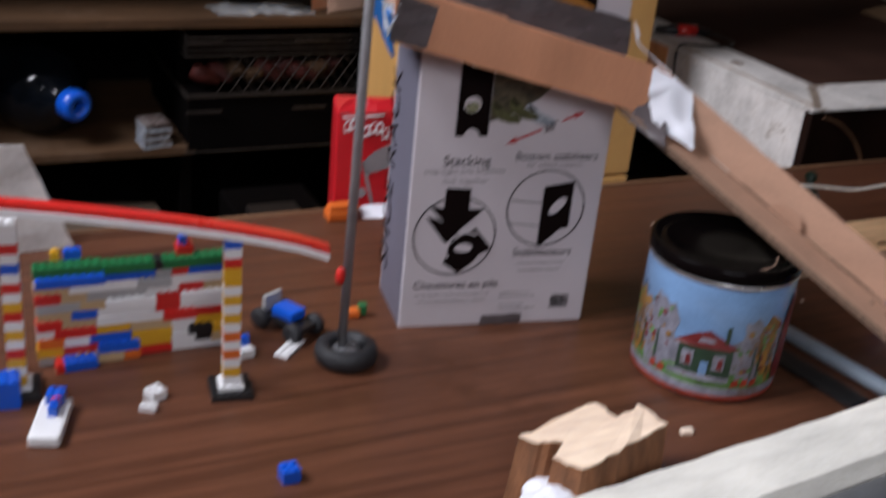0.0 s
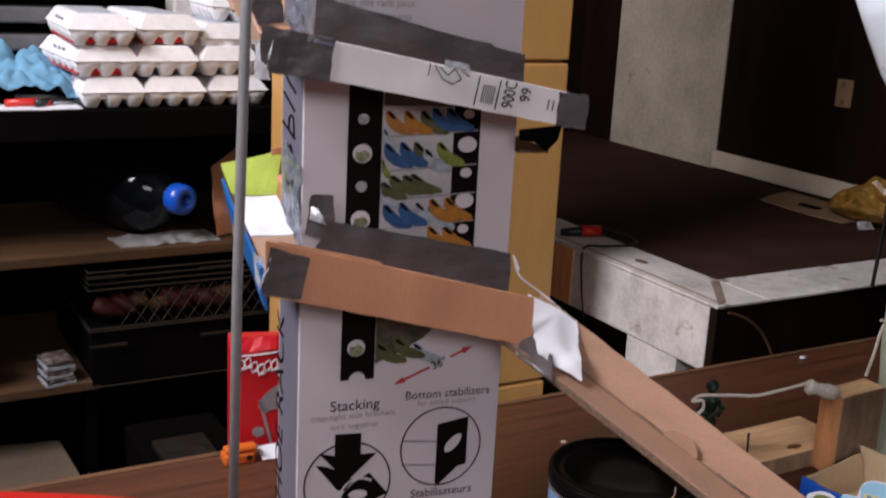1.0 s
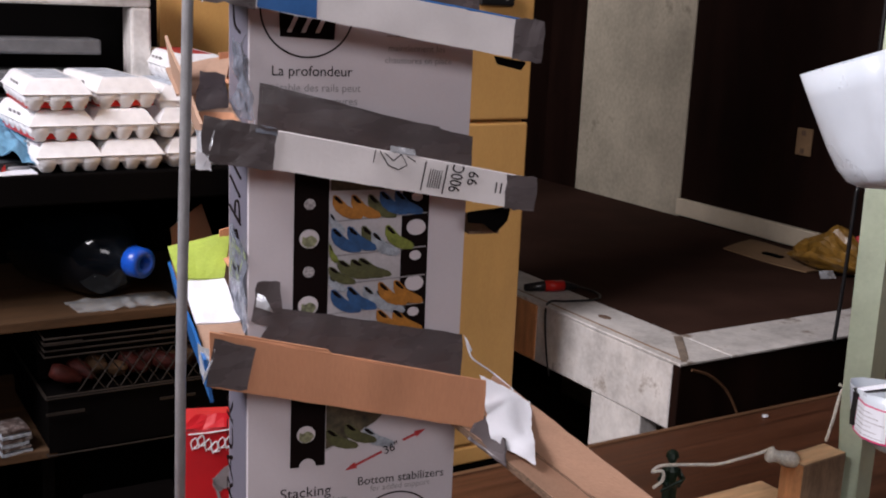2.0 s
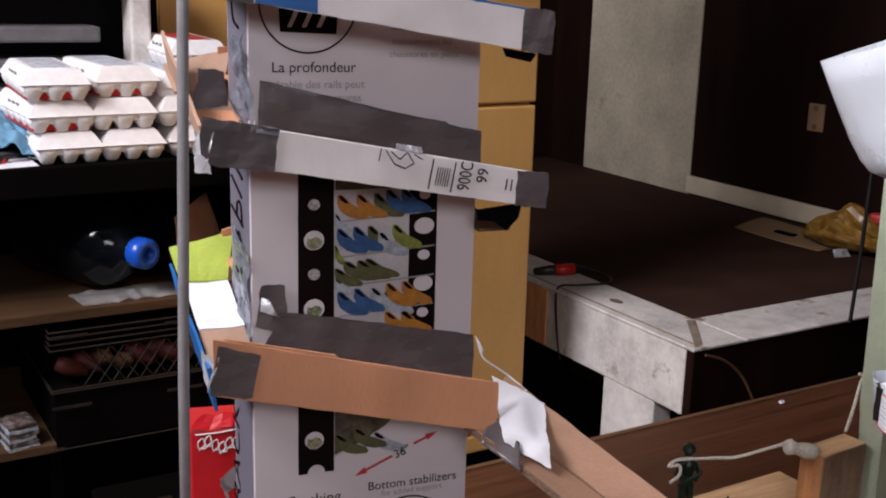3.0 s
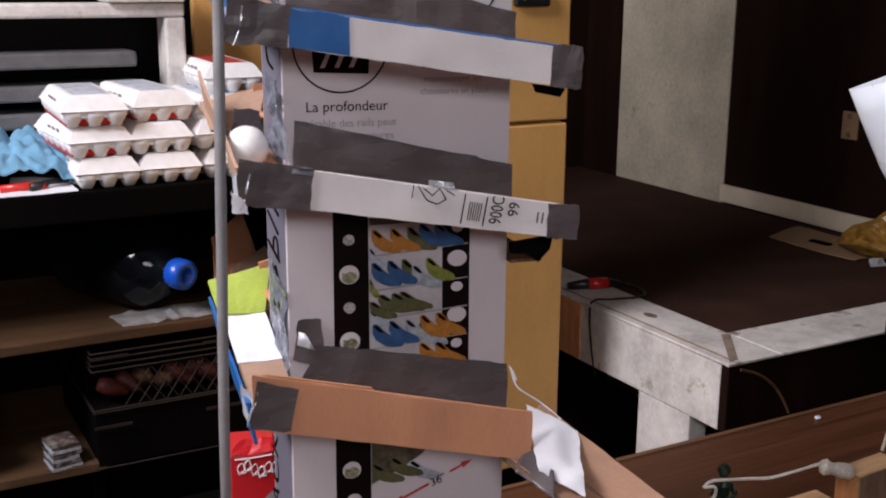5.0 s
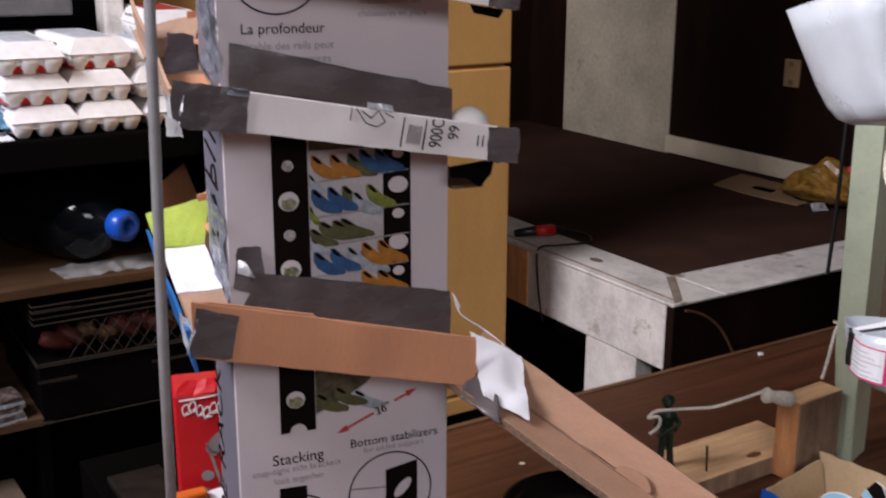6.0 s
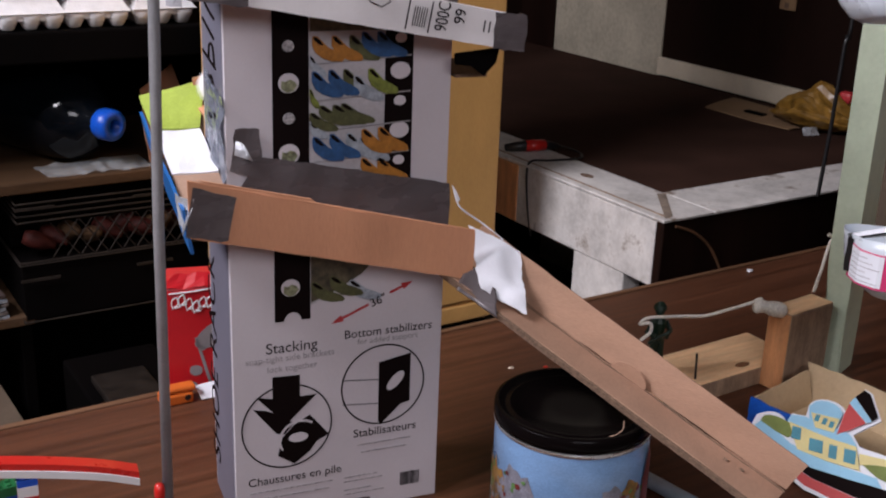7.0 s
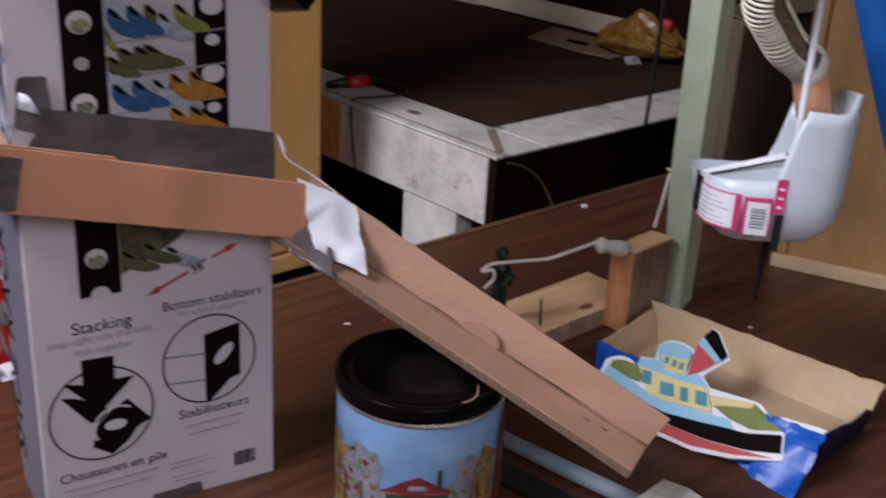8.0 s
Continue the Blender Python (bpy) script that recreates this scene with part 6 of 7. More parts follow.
    shape("bow_well", arc(-0.070, 0.055, 0.023, 0.009, 160, -20, 8) + [(-0.050, 0.046), (-0.066, 0.046), (-0.092, 0.050)], BOAT_DECK, 0.0032, "olive bow well")
    shape("cabin", [(-0.061, 0.064), (0.021, 0.074), (0.042, 0.048), (0.004, 0.041), (-0.032, 0.038)], BOAT_CREAM, 0.0036, "cream cabin wall")
    for x, z, w, tall in ((-0.052, 0.047, 0.011, 0.014), (-0.026, 0.043, 0.016, 0.014), (-0.002, 0.0455, 0.009, 0.015), (0.015, 0.049, 0.013, 0.015)):
        shape("cabin_window", [(x + 0.006, z), (x + w + 0.006, z + w * 0.2), (x + w - 0.002, z + tall + w * 0.2), (x - 0.002, z + tall)], BOAT_WINDOW, 0.0042, "teal window")
    shape("cabin_roof", [(-0.063, 0.064), (-0.064, 0.073), (-0.050, 0.078), (-0.026, 0.080), (0.008, 0.082), (0.024, 0.072), (-0.010, 0.067)], BOAT_BLUE, 0.0040, "pale blue roof")
    shape("wheelhouse", [(-0.044, 0.080), (-0.052, 0.092)] + arc(-0.031, 0.095, 0.020, 0.013, 180, 30, 6) + [(-0.008, 0.076), (-0.026, 0.070)], BOAT_BLUE, 0.0044, "pale blue wheelhouse")
    shape("wheelhouse_panes", [(-0.045, 0.086), (-0.012, 0.093), (-0.008, 0.075), (-0.030, 0.071)], BOAT_CREAM, 0.0050, "cream panes")
    for x in (-0.036, -0.026, -0.017):
        shape("wheelhouse_pane", [(x, 0.078), (x + 0.005, 0.079), (x + 0.003, 0.087), (x - 0.002, 0.086)], BOAT_WINDOW, 0.0056, "teal pane")
    shape("funnel", [(-0.011, 0.100), (-0.014, 0.116), (0.016, 0.102), (0.006, 0.087), (-0.004, 0.075)], BOAT_RED, 0.0046, "red funnel")
    shape("funnel_band", [(-0.0145, 0.1165), (-0.013, 0.126), (0.020, 0.107), (0.0165, 0.1025)], BOAT_BLUE, 0.0046, "pale blue funnel band")
    shape("funnel_top", [(-0.013, 0.1265), (-0.009, 0.139), (0.000, 0.137), (0.023, 0.115), (0.0205, 0.1075)], INK, 0.0046, "black funnel top")


def build_front_pieces():
    t = thing("pale_tube", pose(0, 0, 0), "pale blue plastic tube lying on the table", "tube")
    part("tube", tube([(0.420, 0.010, 0.0085), (0.462, -0.118, 0.0085), (0.500, -0.230, 0.0085)], 0.0085, 14), TUBE_BLUE, t, "", True)
    # black slab laid on the table as the shadow beside tin and tube
    d = thing("dark_case", pose(0.400, -0.120, 0, 0, 0, -71), "flat black slab standing for the shadow under the ramp", "case")
    part("case", block(-0.030, 0.10, 0.000, 0.030, 0.0, 0.006, 0.002), BLACK_PL, d)
    b = thing("wooden_beam", pose(0.297, -0.340, 0, 0, 0, 16.2), "whitish weathered wooden beam lying on the table front", "beam")
    bm = bmesh.new()
    for k in range(18):
        x = -0.245 + k * 0.0275
        wob = 0.0035 * noise.noise(Vector((k * 0.9, 1.0, 0.0)))
        sag = 0.0025 * noise.noise(Vector((k * 0.7, 5.0, 0.0)))
        ring_now = [bm.verts.new((x, yy + wob * f, zz + sag * f)) for yy, zz, f in ((-0.030, 0.0, 0), (-0.034, 0.030, 1), (-0.024, 0.046, 1), (0.010, 0.052, 1), (0.036, 0.049, 1), (0.046, 0.036, 1.6), (0.042, 0.0, 0))]
        if k:
            for i in range(7):
                bm.faces.new((ring_last[i], ring_last[(i + 1) % 7], ring_now[(i + 1) % 7], ring_now[i]))
        else:
            bm.faces.new(ring_now[::-1])
        ring_last = ring_now
    bm.faces.new(ring_last)
    part("beam", bm, BEAM, b)
    # dark roll added along the beam to give its near side shade
    part("pipe", tube([(-0.26, -0.056, 0.0215), (0.25, -0.056, 0.0215)], 0.0215, 24), BEAM_SHADE, b, "dark grey roll as the beam's shaded near side", True)
    s = thing("split_wood", pose(0.105, -0.300, 0, 0, 0, 12), "broken chunk of pale split wood on the table", "wood chunk")
    rim = [(0.034, -0.301), (0.078, -0.278), (0.120, -0.258), (0.128, -0.282), (0.142, -0.279), (0.158, -0.268), (0.169, -0.302), (0.128, -0.324), (0.092, -0.345), (0.070, -0.353), (0.050, -0.334), (0.068, -0.316), (0.046, -0.309)]
    back = Matrix.Rotation(radians(-12), 3, "Z")
    rim = [back @ Vector((x - 0.105, y + 0.300, 0)) for x, y in rim]
    fine = []
    for k, v in enumerate(rim):
        w = rim[(k + 1) % len(rim)]
        for i in range(4):
            q = v.lerp(w, i / 4)
            fine.append(q + 0.0045 * Vector((noise.noise(q * 90), noise.noise(q * 90 + Vector((7, 0, 0))), 0)))
    rim = fine
    top = [(v.x, v.y, 0.0605 + 0.005 * noise.noise(Vector((v.x * 40, v.y * 40, 3)))) for v in rim]
    low = [(v.x * 1.06 - 0.008, v.y * 1.10 - 0.008, 0.0) for v in rim]
    bm = bmesh.new()
    tv, lv = [bm.verts.new(p) for p in top], [bm.verts.new(p) for p in low]
    for k in range(len(rim)):
        bm.faces.new((lv[k], lv[(k + 1) % len(rim)], tv[(k + 1) % len(rim)], tv[k]))
    bm.faces.new(lv[::-1])
    bm.faces.new(tv)
    bmesh.ops.triangulate(bm, faces=[f for f in bm.faces if len(f.verts) > 4])
    part("chunk", bm, BARK, s, "brown broken sides")
    # light falling on the top is put into its pale colour
    part("lit_split_face", slab([(x, y, z + 0.0012) for x, y, z in top], 0.0022), LIT_SPLIT, s, "split top coloured bright as lit")
    w = thing("paper_wad", pose(0.052, -0.345, 0), "crumpled wad of white paper", "paper")
    bm = bmesh.new()
    bmesh.ops.create_icosphere(bm, subdivisions=3, radius=0.026)
    for q in bm.verts:
        q.co *= 1 + 0.35 * noise.noise(q.co * 60)
        q.co.z = q.co.z * 0.8 + 0.021
    part("wad", bm, PAPER, w)
    c = thing("wood_crumb", pose(0.236, -0.232, 0), "small crumb of wood on the table", "crumb")
    part("crumb", block(-0.006, 0.006, -0.004, 0.004, 0, 0.005, 0.001), PALE_WOOD, c)
    for x, y, r, mt, lab in ((0.985, 0.478, 0.006, PAPER, "white scrap"), (0.428, 0.257, 0.0035, PALE_WOOD, "pale crumb"), (0.475, 0.246, 0.003, RED, "red crumb"), (0.52, 0.02, 0.002, PALE_WOOD, "pale crumb"), (0.60, -0.03, 0.002, PALE_WOOD, "pale crumb"), (0.90, 0.02, 0.0025, PALE_WOOD, "pale crumb")):
        k = thing("table_crumb", pose(x, y, 0, 0, 0, 400 * x), lab + " lying on the brown table top", "crumb", "crumbs on the table")
        bm = bmesh.new()
        bmesh.ops.create_icosphere(bm, subdivisions=1, radius=r)
        for q in bm.verts:
            q.co = Vector((q.co.x * 1.5, q.co.y, q.co.z * 0.35 + r * 0.35))
        part("crumb", bm, mt, k)


def build_right_side():
    a, b = Vector((1.085, 0.160, 0)), Vector((1.235, -0.085, 0))
    u = (b - a).normalized()
    m = Matrix(((u.x, -u.y, 0, a.x), (u.y, u.x, 0, a.y), (0, 0, 1, 0.0), (0, 0, 0, 1)))
    p = thing("wooden_panel", m, "framed tan plywood panel standing on the table", "panel")
    part("panel", block(0.02, 0.40, 0.006, 0.014, 0.02, 0.62), PLY, p)
    part("frame_rail", block(0, 0.42, 0.0, 0.022, 0.0, 0.021, 0.002), TRAY_TAN, p, "lighter bottom rail")
    part("frame_rail", block(0, 0.021, 0.0, 0.022, 0.0215, 0.62, 0.002), PLY, p)
    t = thing("blue_tarp", pose(0, 0, 0), "bright blue plastic tarp hanging in folds", "tarp")
    bm = bmesh.new()
    rows = []
    for i in range(25):
        k = i / 24
        rows.append([])
        for q in (0, 0.2, 0.4, 0.6, 0.8, 1.0):
            x = 0.972 + 0.060 * q + 0.20 * k
            y = 0.052 - 0.105 * q - 0.30 * k
            rows[-1].append(bm.verts.new((x + 0.010 * math.sin(k * 34 + q), y + 0.008 * math.cos(k * 29 + 2 * q), 0.52 - 0.34 * q)))
    for r, q in zip(rows, rows[1:]):
        for j in range(5):
            bm.faces.new((r[j], q[j], q[j + 1], r[j + 1]))
    bm.normal_update()
    bmesh.ops.solidify(bm, geom=bm.faces[:], thickness=0.0015)
    part("sheet", bm, TARP, t, "", True)
    q = thing("cardboard_box", pose(1.19, 0.34, 0, 0, 0, 6), "dull brown cardboard box behind the post", "box")
    part("box", block(-0.075, 0.16, -0.02, 0.07, 0.0, 0.335, 0.003), DULL_BOX, q)
    part("flap", slab([(-0.075, -0.022, 0.337), (0.16, -0.022, 0.337), (0.16, 0.04, 0.345), (-0.075, 0.04, 0.345)], 0.003), DULL_BOX, q)
    for x, y, tall, rz, c, lab in ((1.405, 0.265, 0.050, 20, NAVY, "crumpled blue and white snack packet by the post"), (1.445, 0.288, 0.105, -18, INK_RED, "crumpled dark red snack packet standing up"), (1.500, 0.270, 0.085, 10, BLACK_PL, "crumpled dark packet beside the others")):
        k = thing("snack_packet", ROOM @ pose(x, y, 0, 0, 0, rz), lab, "packet", "packets by the post")
        bm = bmesh.new()
        bmesh.ops.create_icosphere(bm, subdivisions=3, radius=1)
        for v in bm.verts:
            f = 1 + 0.30 * noise.noise(v.co * 2.1 + Vector((x * 30, 0, 0))) + 0.16 * noise.noise(v.co * 5)
            high = 0.5 + 0.5 * v.co.z
            v.co = Vector((v.co.x * 0.055 * f * (1.1 - 0.5 * high), v.co.y * 0.022 * f, max(0.0, high * tall * f)))
        part("pouch", bm, c, k)
        part("printed_stripe", sheet((-0.030, -0.0245, 0.010), (0.026, -0.0245, 0.014), (0.024, -0.021, 0.026), (-0.028, -0.021, 0.022), 8, 3, 0.003, 0.0008, 60, x), PR_PALE, k, "pale printed stripe")


def build_platform_things():
    b = thing("snack_bag", ROOM @ pose(1.93, 0.90, 0.035, 0, 0, 10), "crumpled yellow foil snack bag on the platform", "bag")
    bm = bmesh.new()
    bmesh.ops.create_icosphere(bm, subdivisions=4, radius=1)
    for v in bm.verts:
        c = v.co.copy()
        k = 1 + 0.22 * noise.noise(c * 2.2) + 0.10 * abs(noise.noise(c * 5))
        v.co = Vector((c.x * 0.075 * k, c.y * 0.12 * k, max(0.0, (c.z * 0.5 + 0.5) * 0.115 * k * (1 - 0.5 * abs(c.y)))))
    part("pouch", bm, BAG, b)
    part("red_top", block(0.0, 0.03, -0.075, -0.04, 0.075, 0.105, 0.010), INK_RED, b, "red printed top corner")
    part("foil_corner", sheet((-0.10, -0.02, 0.0), (-0.06, -0.04, 0.0), (-0.06, -0.03, 0.02), (-0.09, -0.01, 0.018), 4, 4, 0.006, 0.001, 60), FOIL, b, "silvery torn corner")
    c = thing("cardboard_sheet", ROOM @ pose(1.90, 1.08, 0.035, 0, 0, 4), "flat piece of brown cardboard on the platform", "cardboard")
    part("sheet", sheet((-0.07, -0.16, 0.002), (0.09, -0.16, 0.004), (0.10, 0.16, 0.010), (-0.05, 0.13, 0.002), 8, 6, 0.004, 0.003, 10), TRAY_DULL, c)
    part("slot", block(-0.012, 0.008, -0.03, 0.03, 0.0065, 0.0105), SHADED_DARK, c)
    s = thing("soldering_tool", ROOM @ pose(1.125, 1.01, 0.0365, 0, 0, -14), "black and red handled tool with a trailing black cable", "tool")
    part("handle", tube([(-0.075, 0, 0.012), (-0.03, 0, 0.014), (0.02, 0, 0.013), (0.05, 0, 0.010)], 0.011, 12, taper=[0.008, 0.012, 0.011, 0.006]), BLACK_PL, s, "black grip", True)
    part("sleeve", tube([(-0.028, -0.002, 0.0145), (0.018, -0.002, 0.0142)], 0.0126, 12), RED, s, "red sleeve", True)
    R = Matrix.Rotation(radians(14), 3, "Z")
    P = lambda x, y, z: tuple(R @ Vector((x, y, z)))
    part("cable", tube(smooth_path([P(0.05, 0.0, 0.010), P(0.075, -0.05, 0.004), P(0.045, -0.10, 0.004), P(-0.03, -0.09, 0.004), P(-0.078, -0.085, 0.006), P(-0.090, -0.088, -0.02), P(-0.088, -0.095, -0.09), P(-0.086, -0.110, -0.155)], 8), 0.0024, 8), BLACK_PL, s, "trailing black cable", True)
    k = thing("hanging_cord", ROOM @ pose(1.428, 0.480, 0), "thin black cord hanging down before the platform", "cord")
    part("cord", tube(smooth_path([(0.004, 0, 0.036), (0.006, 0, 0.06), (0.012, 0, 0.18), (0.016, 0, 0.34), (0.03, 0, 0.60), (0.03, 0, 2.74)], 6), 0.004, 8), BLACK_PL, k, "", True)


# ---- the shelving at the back ----
def egg_carton_parts(t, open_red, lined=False):
    """An 18-egg pulp carton, narrow end towards -y."""
    w, l, h = 0.118, 0.28, 0.0575
    bm = bmesh.new()
    # lid
    def ring_at(inset, z):
        return [(-w / 2 + inset, -l / 2 + inset, z), (w / 2 - inset, -l / 2 + inset, z), (w / 2 - inset, l / 2 - inset, z), (-w / 2 + inset, l / 2 - inset, z)]
    rings = [[bm.verts.new(p) for p in ring_at(i, z)] for i, z in ((-0.001, 0.028), (-0.003, 0.030), (0.0, 0.033), (0.014, h - 0.003), (0.019, h))]
    for a, b in zip(rings, rings[1:]):
        for k in range(4):
            bm.faces.new((a[k], a[(k + 1) % 4], b[(k + 1) % 4], b[k]))
    bm.faces.new(rings[-1])
    bm.faces.new(rings[0][::-1])
    part("lid", bm, PULP, t, "pale pulp lid")
    # cups of the tray
    bm = bmesh.new()
    nx, ny = 3, 6
    for i in range(nx):
        for j in range(ny):
            if 0 < i < nx - 1 and 0 < j < ny - 1:
                continue
            cx, cy = -w / 2 + (i + 0.5) * w / nx, -l / 2 + (j + 0.5) * l / ny
            c = bmesh.new()
            hx, hy = w / nx / 2, l / ny / 2
            rows = []
            for z, kx in ((0.0, 0.42), (0.002, 0.56), (0.010, 0.74), (0.018, 0.93), (0.0285, 1.0)):
                rows.append([c.verts.new((hx * kx * sx, hy * kx * sy, z)) for q, (sx, sy) in enumerate(((-1, -0.6), (-0.6, -1), (0.6, -1), (1, -0.6), (1, 0.6), (0.6, 1), (-0.6, 1), (-1, 0.6)))])
            for p, q in zip(rows, rows[1:]):
                for e in range(8):
                    c.faces.new((p[e], p[(e + 1) % 8], q[(e + 1) % 8], q[e]))
            c.faces.new(rows[0][::-1])
            c.faces.new(rows[-1])
            bmesh.ops.transform(c, matrix=Matrix.Translation((cx, cy, 0)), verts=c.verts)
            merge(bm, c)
    block(-w / 2 + 0.0025, w / 2 - 0.0025, -l / 2 + 0.004, l / 2 - 0.004, 0.0165, 0.0282, 0.002, bm=bm)
    if lined:
        part("liner", block(-w / 2 + 0.006, w / 2 - 0.006, -l / 2 + 0.012, l / 2 - 0.012, 0.004, 0.0145), RED, t, "red liner showing between the cups")
    part("cup_tray", bm, PULP, t, "pulp tray of rounded cups", True)
    part("lid_label", block(-w / 2 + 0.026, w / 2 - 0.026, -l / 2 + 0.03, l / 2 - 0.03, h + 0.0002, h + 0.0007), EGG_LABEL if not open_red else INK_RED, t, "printed paper label on the lid")
    bm = bmesh.new()
    for k in range(3):
        print_poly(bm, [(-w / 2 + 0.02 + k * 0.034, 0.040), (-w / 2 + 0.04 + k * 0.034, 0.040), (-w / 2 + 0.04 + k * 0.034, 0.046), (-w / 2 + 0.02 + k * 0.034, 0.046)], 0)
    bmesh.ops.transform(bm, matrix=Matrix.Rotation(radians(-90), 4, "Z"), verts=bm.verts)
    bmesh.ops.transform(bm, matrix=Matrix.Translation((-w / 2 + 0.0035, 0, 0)), verts=bm.verts)
    part("lid_print", bm, INK_PALE, t, "faint printed marks")


def build_shelving():
    s = thing("shelving_unit", ROOM, "dark open shelving with worn wooden boards full of clutter", "shelves")
    Y0, Y1, X0, X1 = 1.15, 1.62, -0.95, 0.60
    part("shelf_board", block(X0, X1, Y0, Y1, 0.272, 0.330, 0.004), SHADED_DARK, s, "dark painted thick top board")
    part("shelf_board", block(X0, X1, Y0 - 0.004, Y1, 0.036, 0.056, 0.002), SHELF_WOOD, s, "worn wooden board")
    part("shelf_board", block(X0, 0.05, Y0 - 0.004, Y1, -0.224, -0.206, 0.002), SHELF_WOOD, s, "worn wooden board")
    # near-black back board stands for the unlit depth of the shelves
    part("back_board", block(X0, X1, Y1 + 0.001, Y1 + 0.02, -0.75, 0.95), SHADED_DARK, s, "back board coloured near black as shelf shade")
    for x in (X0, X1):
        part("upright", block(x - 0.02, x + 0.02, Y0 + 0.01, Y1, -0.75, 0.271, 0.003), SHADED_DARK, s, "dark upright")
    part("upright", block(0.026, 0.05, Y0 + 0.03, Y1, -0.75, -0.225, 0.003), SHADED_DARK, s, "dark upright")
    y = thing("yellow_board", ROOM @ pose(0.47, 1.59, 0.3305), "tall yellow painted board standing at the shelf back", "board")
    part("board", block(-0.08, 0.12, -0.01, 0.012, 0.0, 0.72, 0.002), YELLOW, y)
    # white plastic frame on top
    f = thing("white_frame", ROOM @ pose(0, 1.50, 0.331), "old white painted open frame on the shelf top", "frame")
    part("top_rail", block(-0.60, 0.334, -0.05, 0.02, 0.300, 0.330, 0.006), WORN_WHITE, f, "scuffed top rail")
    part("side_rail", block(0.290, 0.334, -0.05, 0.02, 0.0, 0.2995, 0.006), WORN_WHITE, f, "scuffed side rail")
    part("side_rail", block(-0.60, -0.56, -0.05, 0.02, 0.0, 0.2995, 0.006), WORN_WHITE, f, "scuffed side rail")
    for z, x in ((0.200, 0.225), (0.135, 0.24), (0.080, 0.24)):
        part("slat_shelf", block(-0.558, x, -0.06, 0.04, z, z + 0.032, 0.005), GREY_HUB, f, "grey plastic drawer front")
    b = thing("lidded_box", ROOM @ pose(0.255, 1.48, 0.662), "pale grey lidded box on top of the frame", "box")
    part("box", block(-0.085, 0.075, -0.05, 0.05, 0.0, 0.030, 0.004), WORN_WHITE, b)
    part("lid", block(-0.09, 0.08, -0.054, 0.054, 0.0305, 0.040, 0.003), WORN_WHITE, b)
    # cartons of eggs
    first = thing("egg_carton", ROOM @ pose(0.094, 1.30, 0.3305, 0, 0, 0), "pale grey pulp egg carton in a stack", "egg carton", "stacked egg cartons")
    egg_carton_parts(first, False)
    for x, y, z, rz in ((0.216, 1.302, 0.3305, -2), (0.338, 1.310, 0.3305, 1), (0.200, 1.306, 0.3885, -1), (0.322, 1.316, 0.3885, 2), (0.338, 1.335, 0.4300, -2)):
        copy_thing(first, ROOM @ pose(x, y, z, 0, 0, rz))
    lined = thing("egg_carton", ROOM @ pose(0.077, 1.303, 0.3885, 0, 0, 3), "grey pulp egg carton with red showing between the cups", "egg carton", "stacked egg cartons")
    egg_carton_parts(lined, False, True)
    for x, y, z, rz in ((0.079, 1.295, 0.4465, -2), (0.201, 1.32, 0.4465, 3)):
        copy_thing(lined, ROOM @ pose(x, y, z, 0, 0, rz))
    red = thing("egg_carton", ROOM @ pose(0.380, 1.385, 0.4885, 0, 0, -4), "white pulp egg carton with red print topping a stack", "egg carton", "stacked egg cartons")
    egg_carton_parts(red, True)
    # cloth and tools on the top board
    c = thing("blue_cloth", ROOM @ pose(-0.062, 1.34, 0.3305), "crumpled pale blue cloth beside the egg cartons", "cloth")
    bm = bmesh.new()
    bmesh.ops.create_grid(bm, x_segments=64, y_segments=48, size=0.5)
    for v in bm.verts:
        x, y = v.co.x * 0.26, v.co.y * 0.26
        r = max(0.0, 1 - (v.co.length / 0.62) ** 2)
        v.co = Vector((x, y, 0.004 + r * (0.078 + 0.075 * noise.noise(Vector((x * 19, y * 19, 1)))) + 0.030 * abs(noise.noise(Vector((x * 34, y * 34, 2))))))
    bm.normal_update()
    bmesh.ops.solidify(bm, geom=bm.faces[:], thickness=0.002)
    part("cloth", bm, CLOTH, c, "", True)
    for x, y, mt, rz in ((0.000, 1.215, BLACK_PL, 30), (-0.02, 1.25, GREY_PL, -25), (-0.045, 1.20, RED, 5), (0.005, 1.26, BLACK_PL, -50)):
        k = thing("hand_tool", ROOM @ pose(x, y, 0.3305, 0, 0, rz), "small dark hand tool lying on the shelf", "tool", "tools on the shelf")
        part("grip", tube([(-0.05, 0, 0.008), (0.0, 0, 0.009), (0.03, 0, 0.006)], 0.008, 10), mt, k, "", True)
        part("shaft", tube([(0.03, 0, 0.006), (0.075, 0.004, 0.005)], 0.0035, 8), STEEL, k, "steel shaft", True)
    p = thing("paper_sheet", ROOM @ pose(-0.105, 1.20, 0.3306), "white sheet of paper at the shelf edge", "paper")
    part("sheet", sheet((-0.20, -0.046, 0.001), (0.14, -0.046, 0.001), (0.14, 0.02, 0.002), (-0.20, 0.02, 0.002), 10, 4, 0.002, 0.001, 20), PAPER, p)
    # dark bottle with a blue cap lying towards the room
    for bx, bz, s in ((0.165, 0.0565, 1.0), (-0.235, -0.2055, 1.0)):
        o = thing("water_bottle", ROOM @ pose(bx, 1.30, bz), "large dark water bottle with a blue cap lying on the shelf", "bottle", "dark bottles")
        bm = lathe([(0.0, -0.20), (0.075, -0.195), (0.088, -0.17), (0.088, 0.02), (0.080, 0.06), (0.050, 0.095), (0.030, 0.108), (0.027, 0.125)], 40)
        bmesh.ops.transform(bm, matrix=Matrix.Translation((0, 0, 0.0885)) @ Matrix.Rotation(radians(90), 4, "X") @ Matrix.Rotation(radians(0), 4, "Z"), verts=bm.verts)
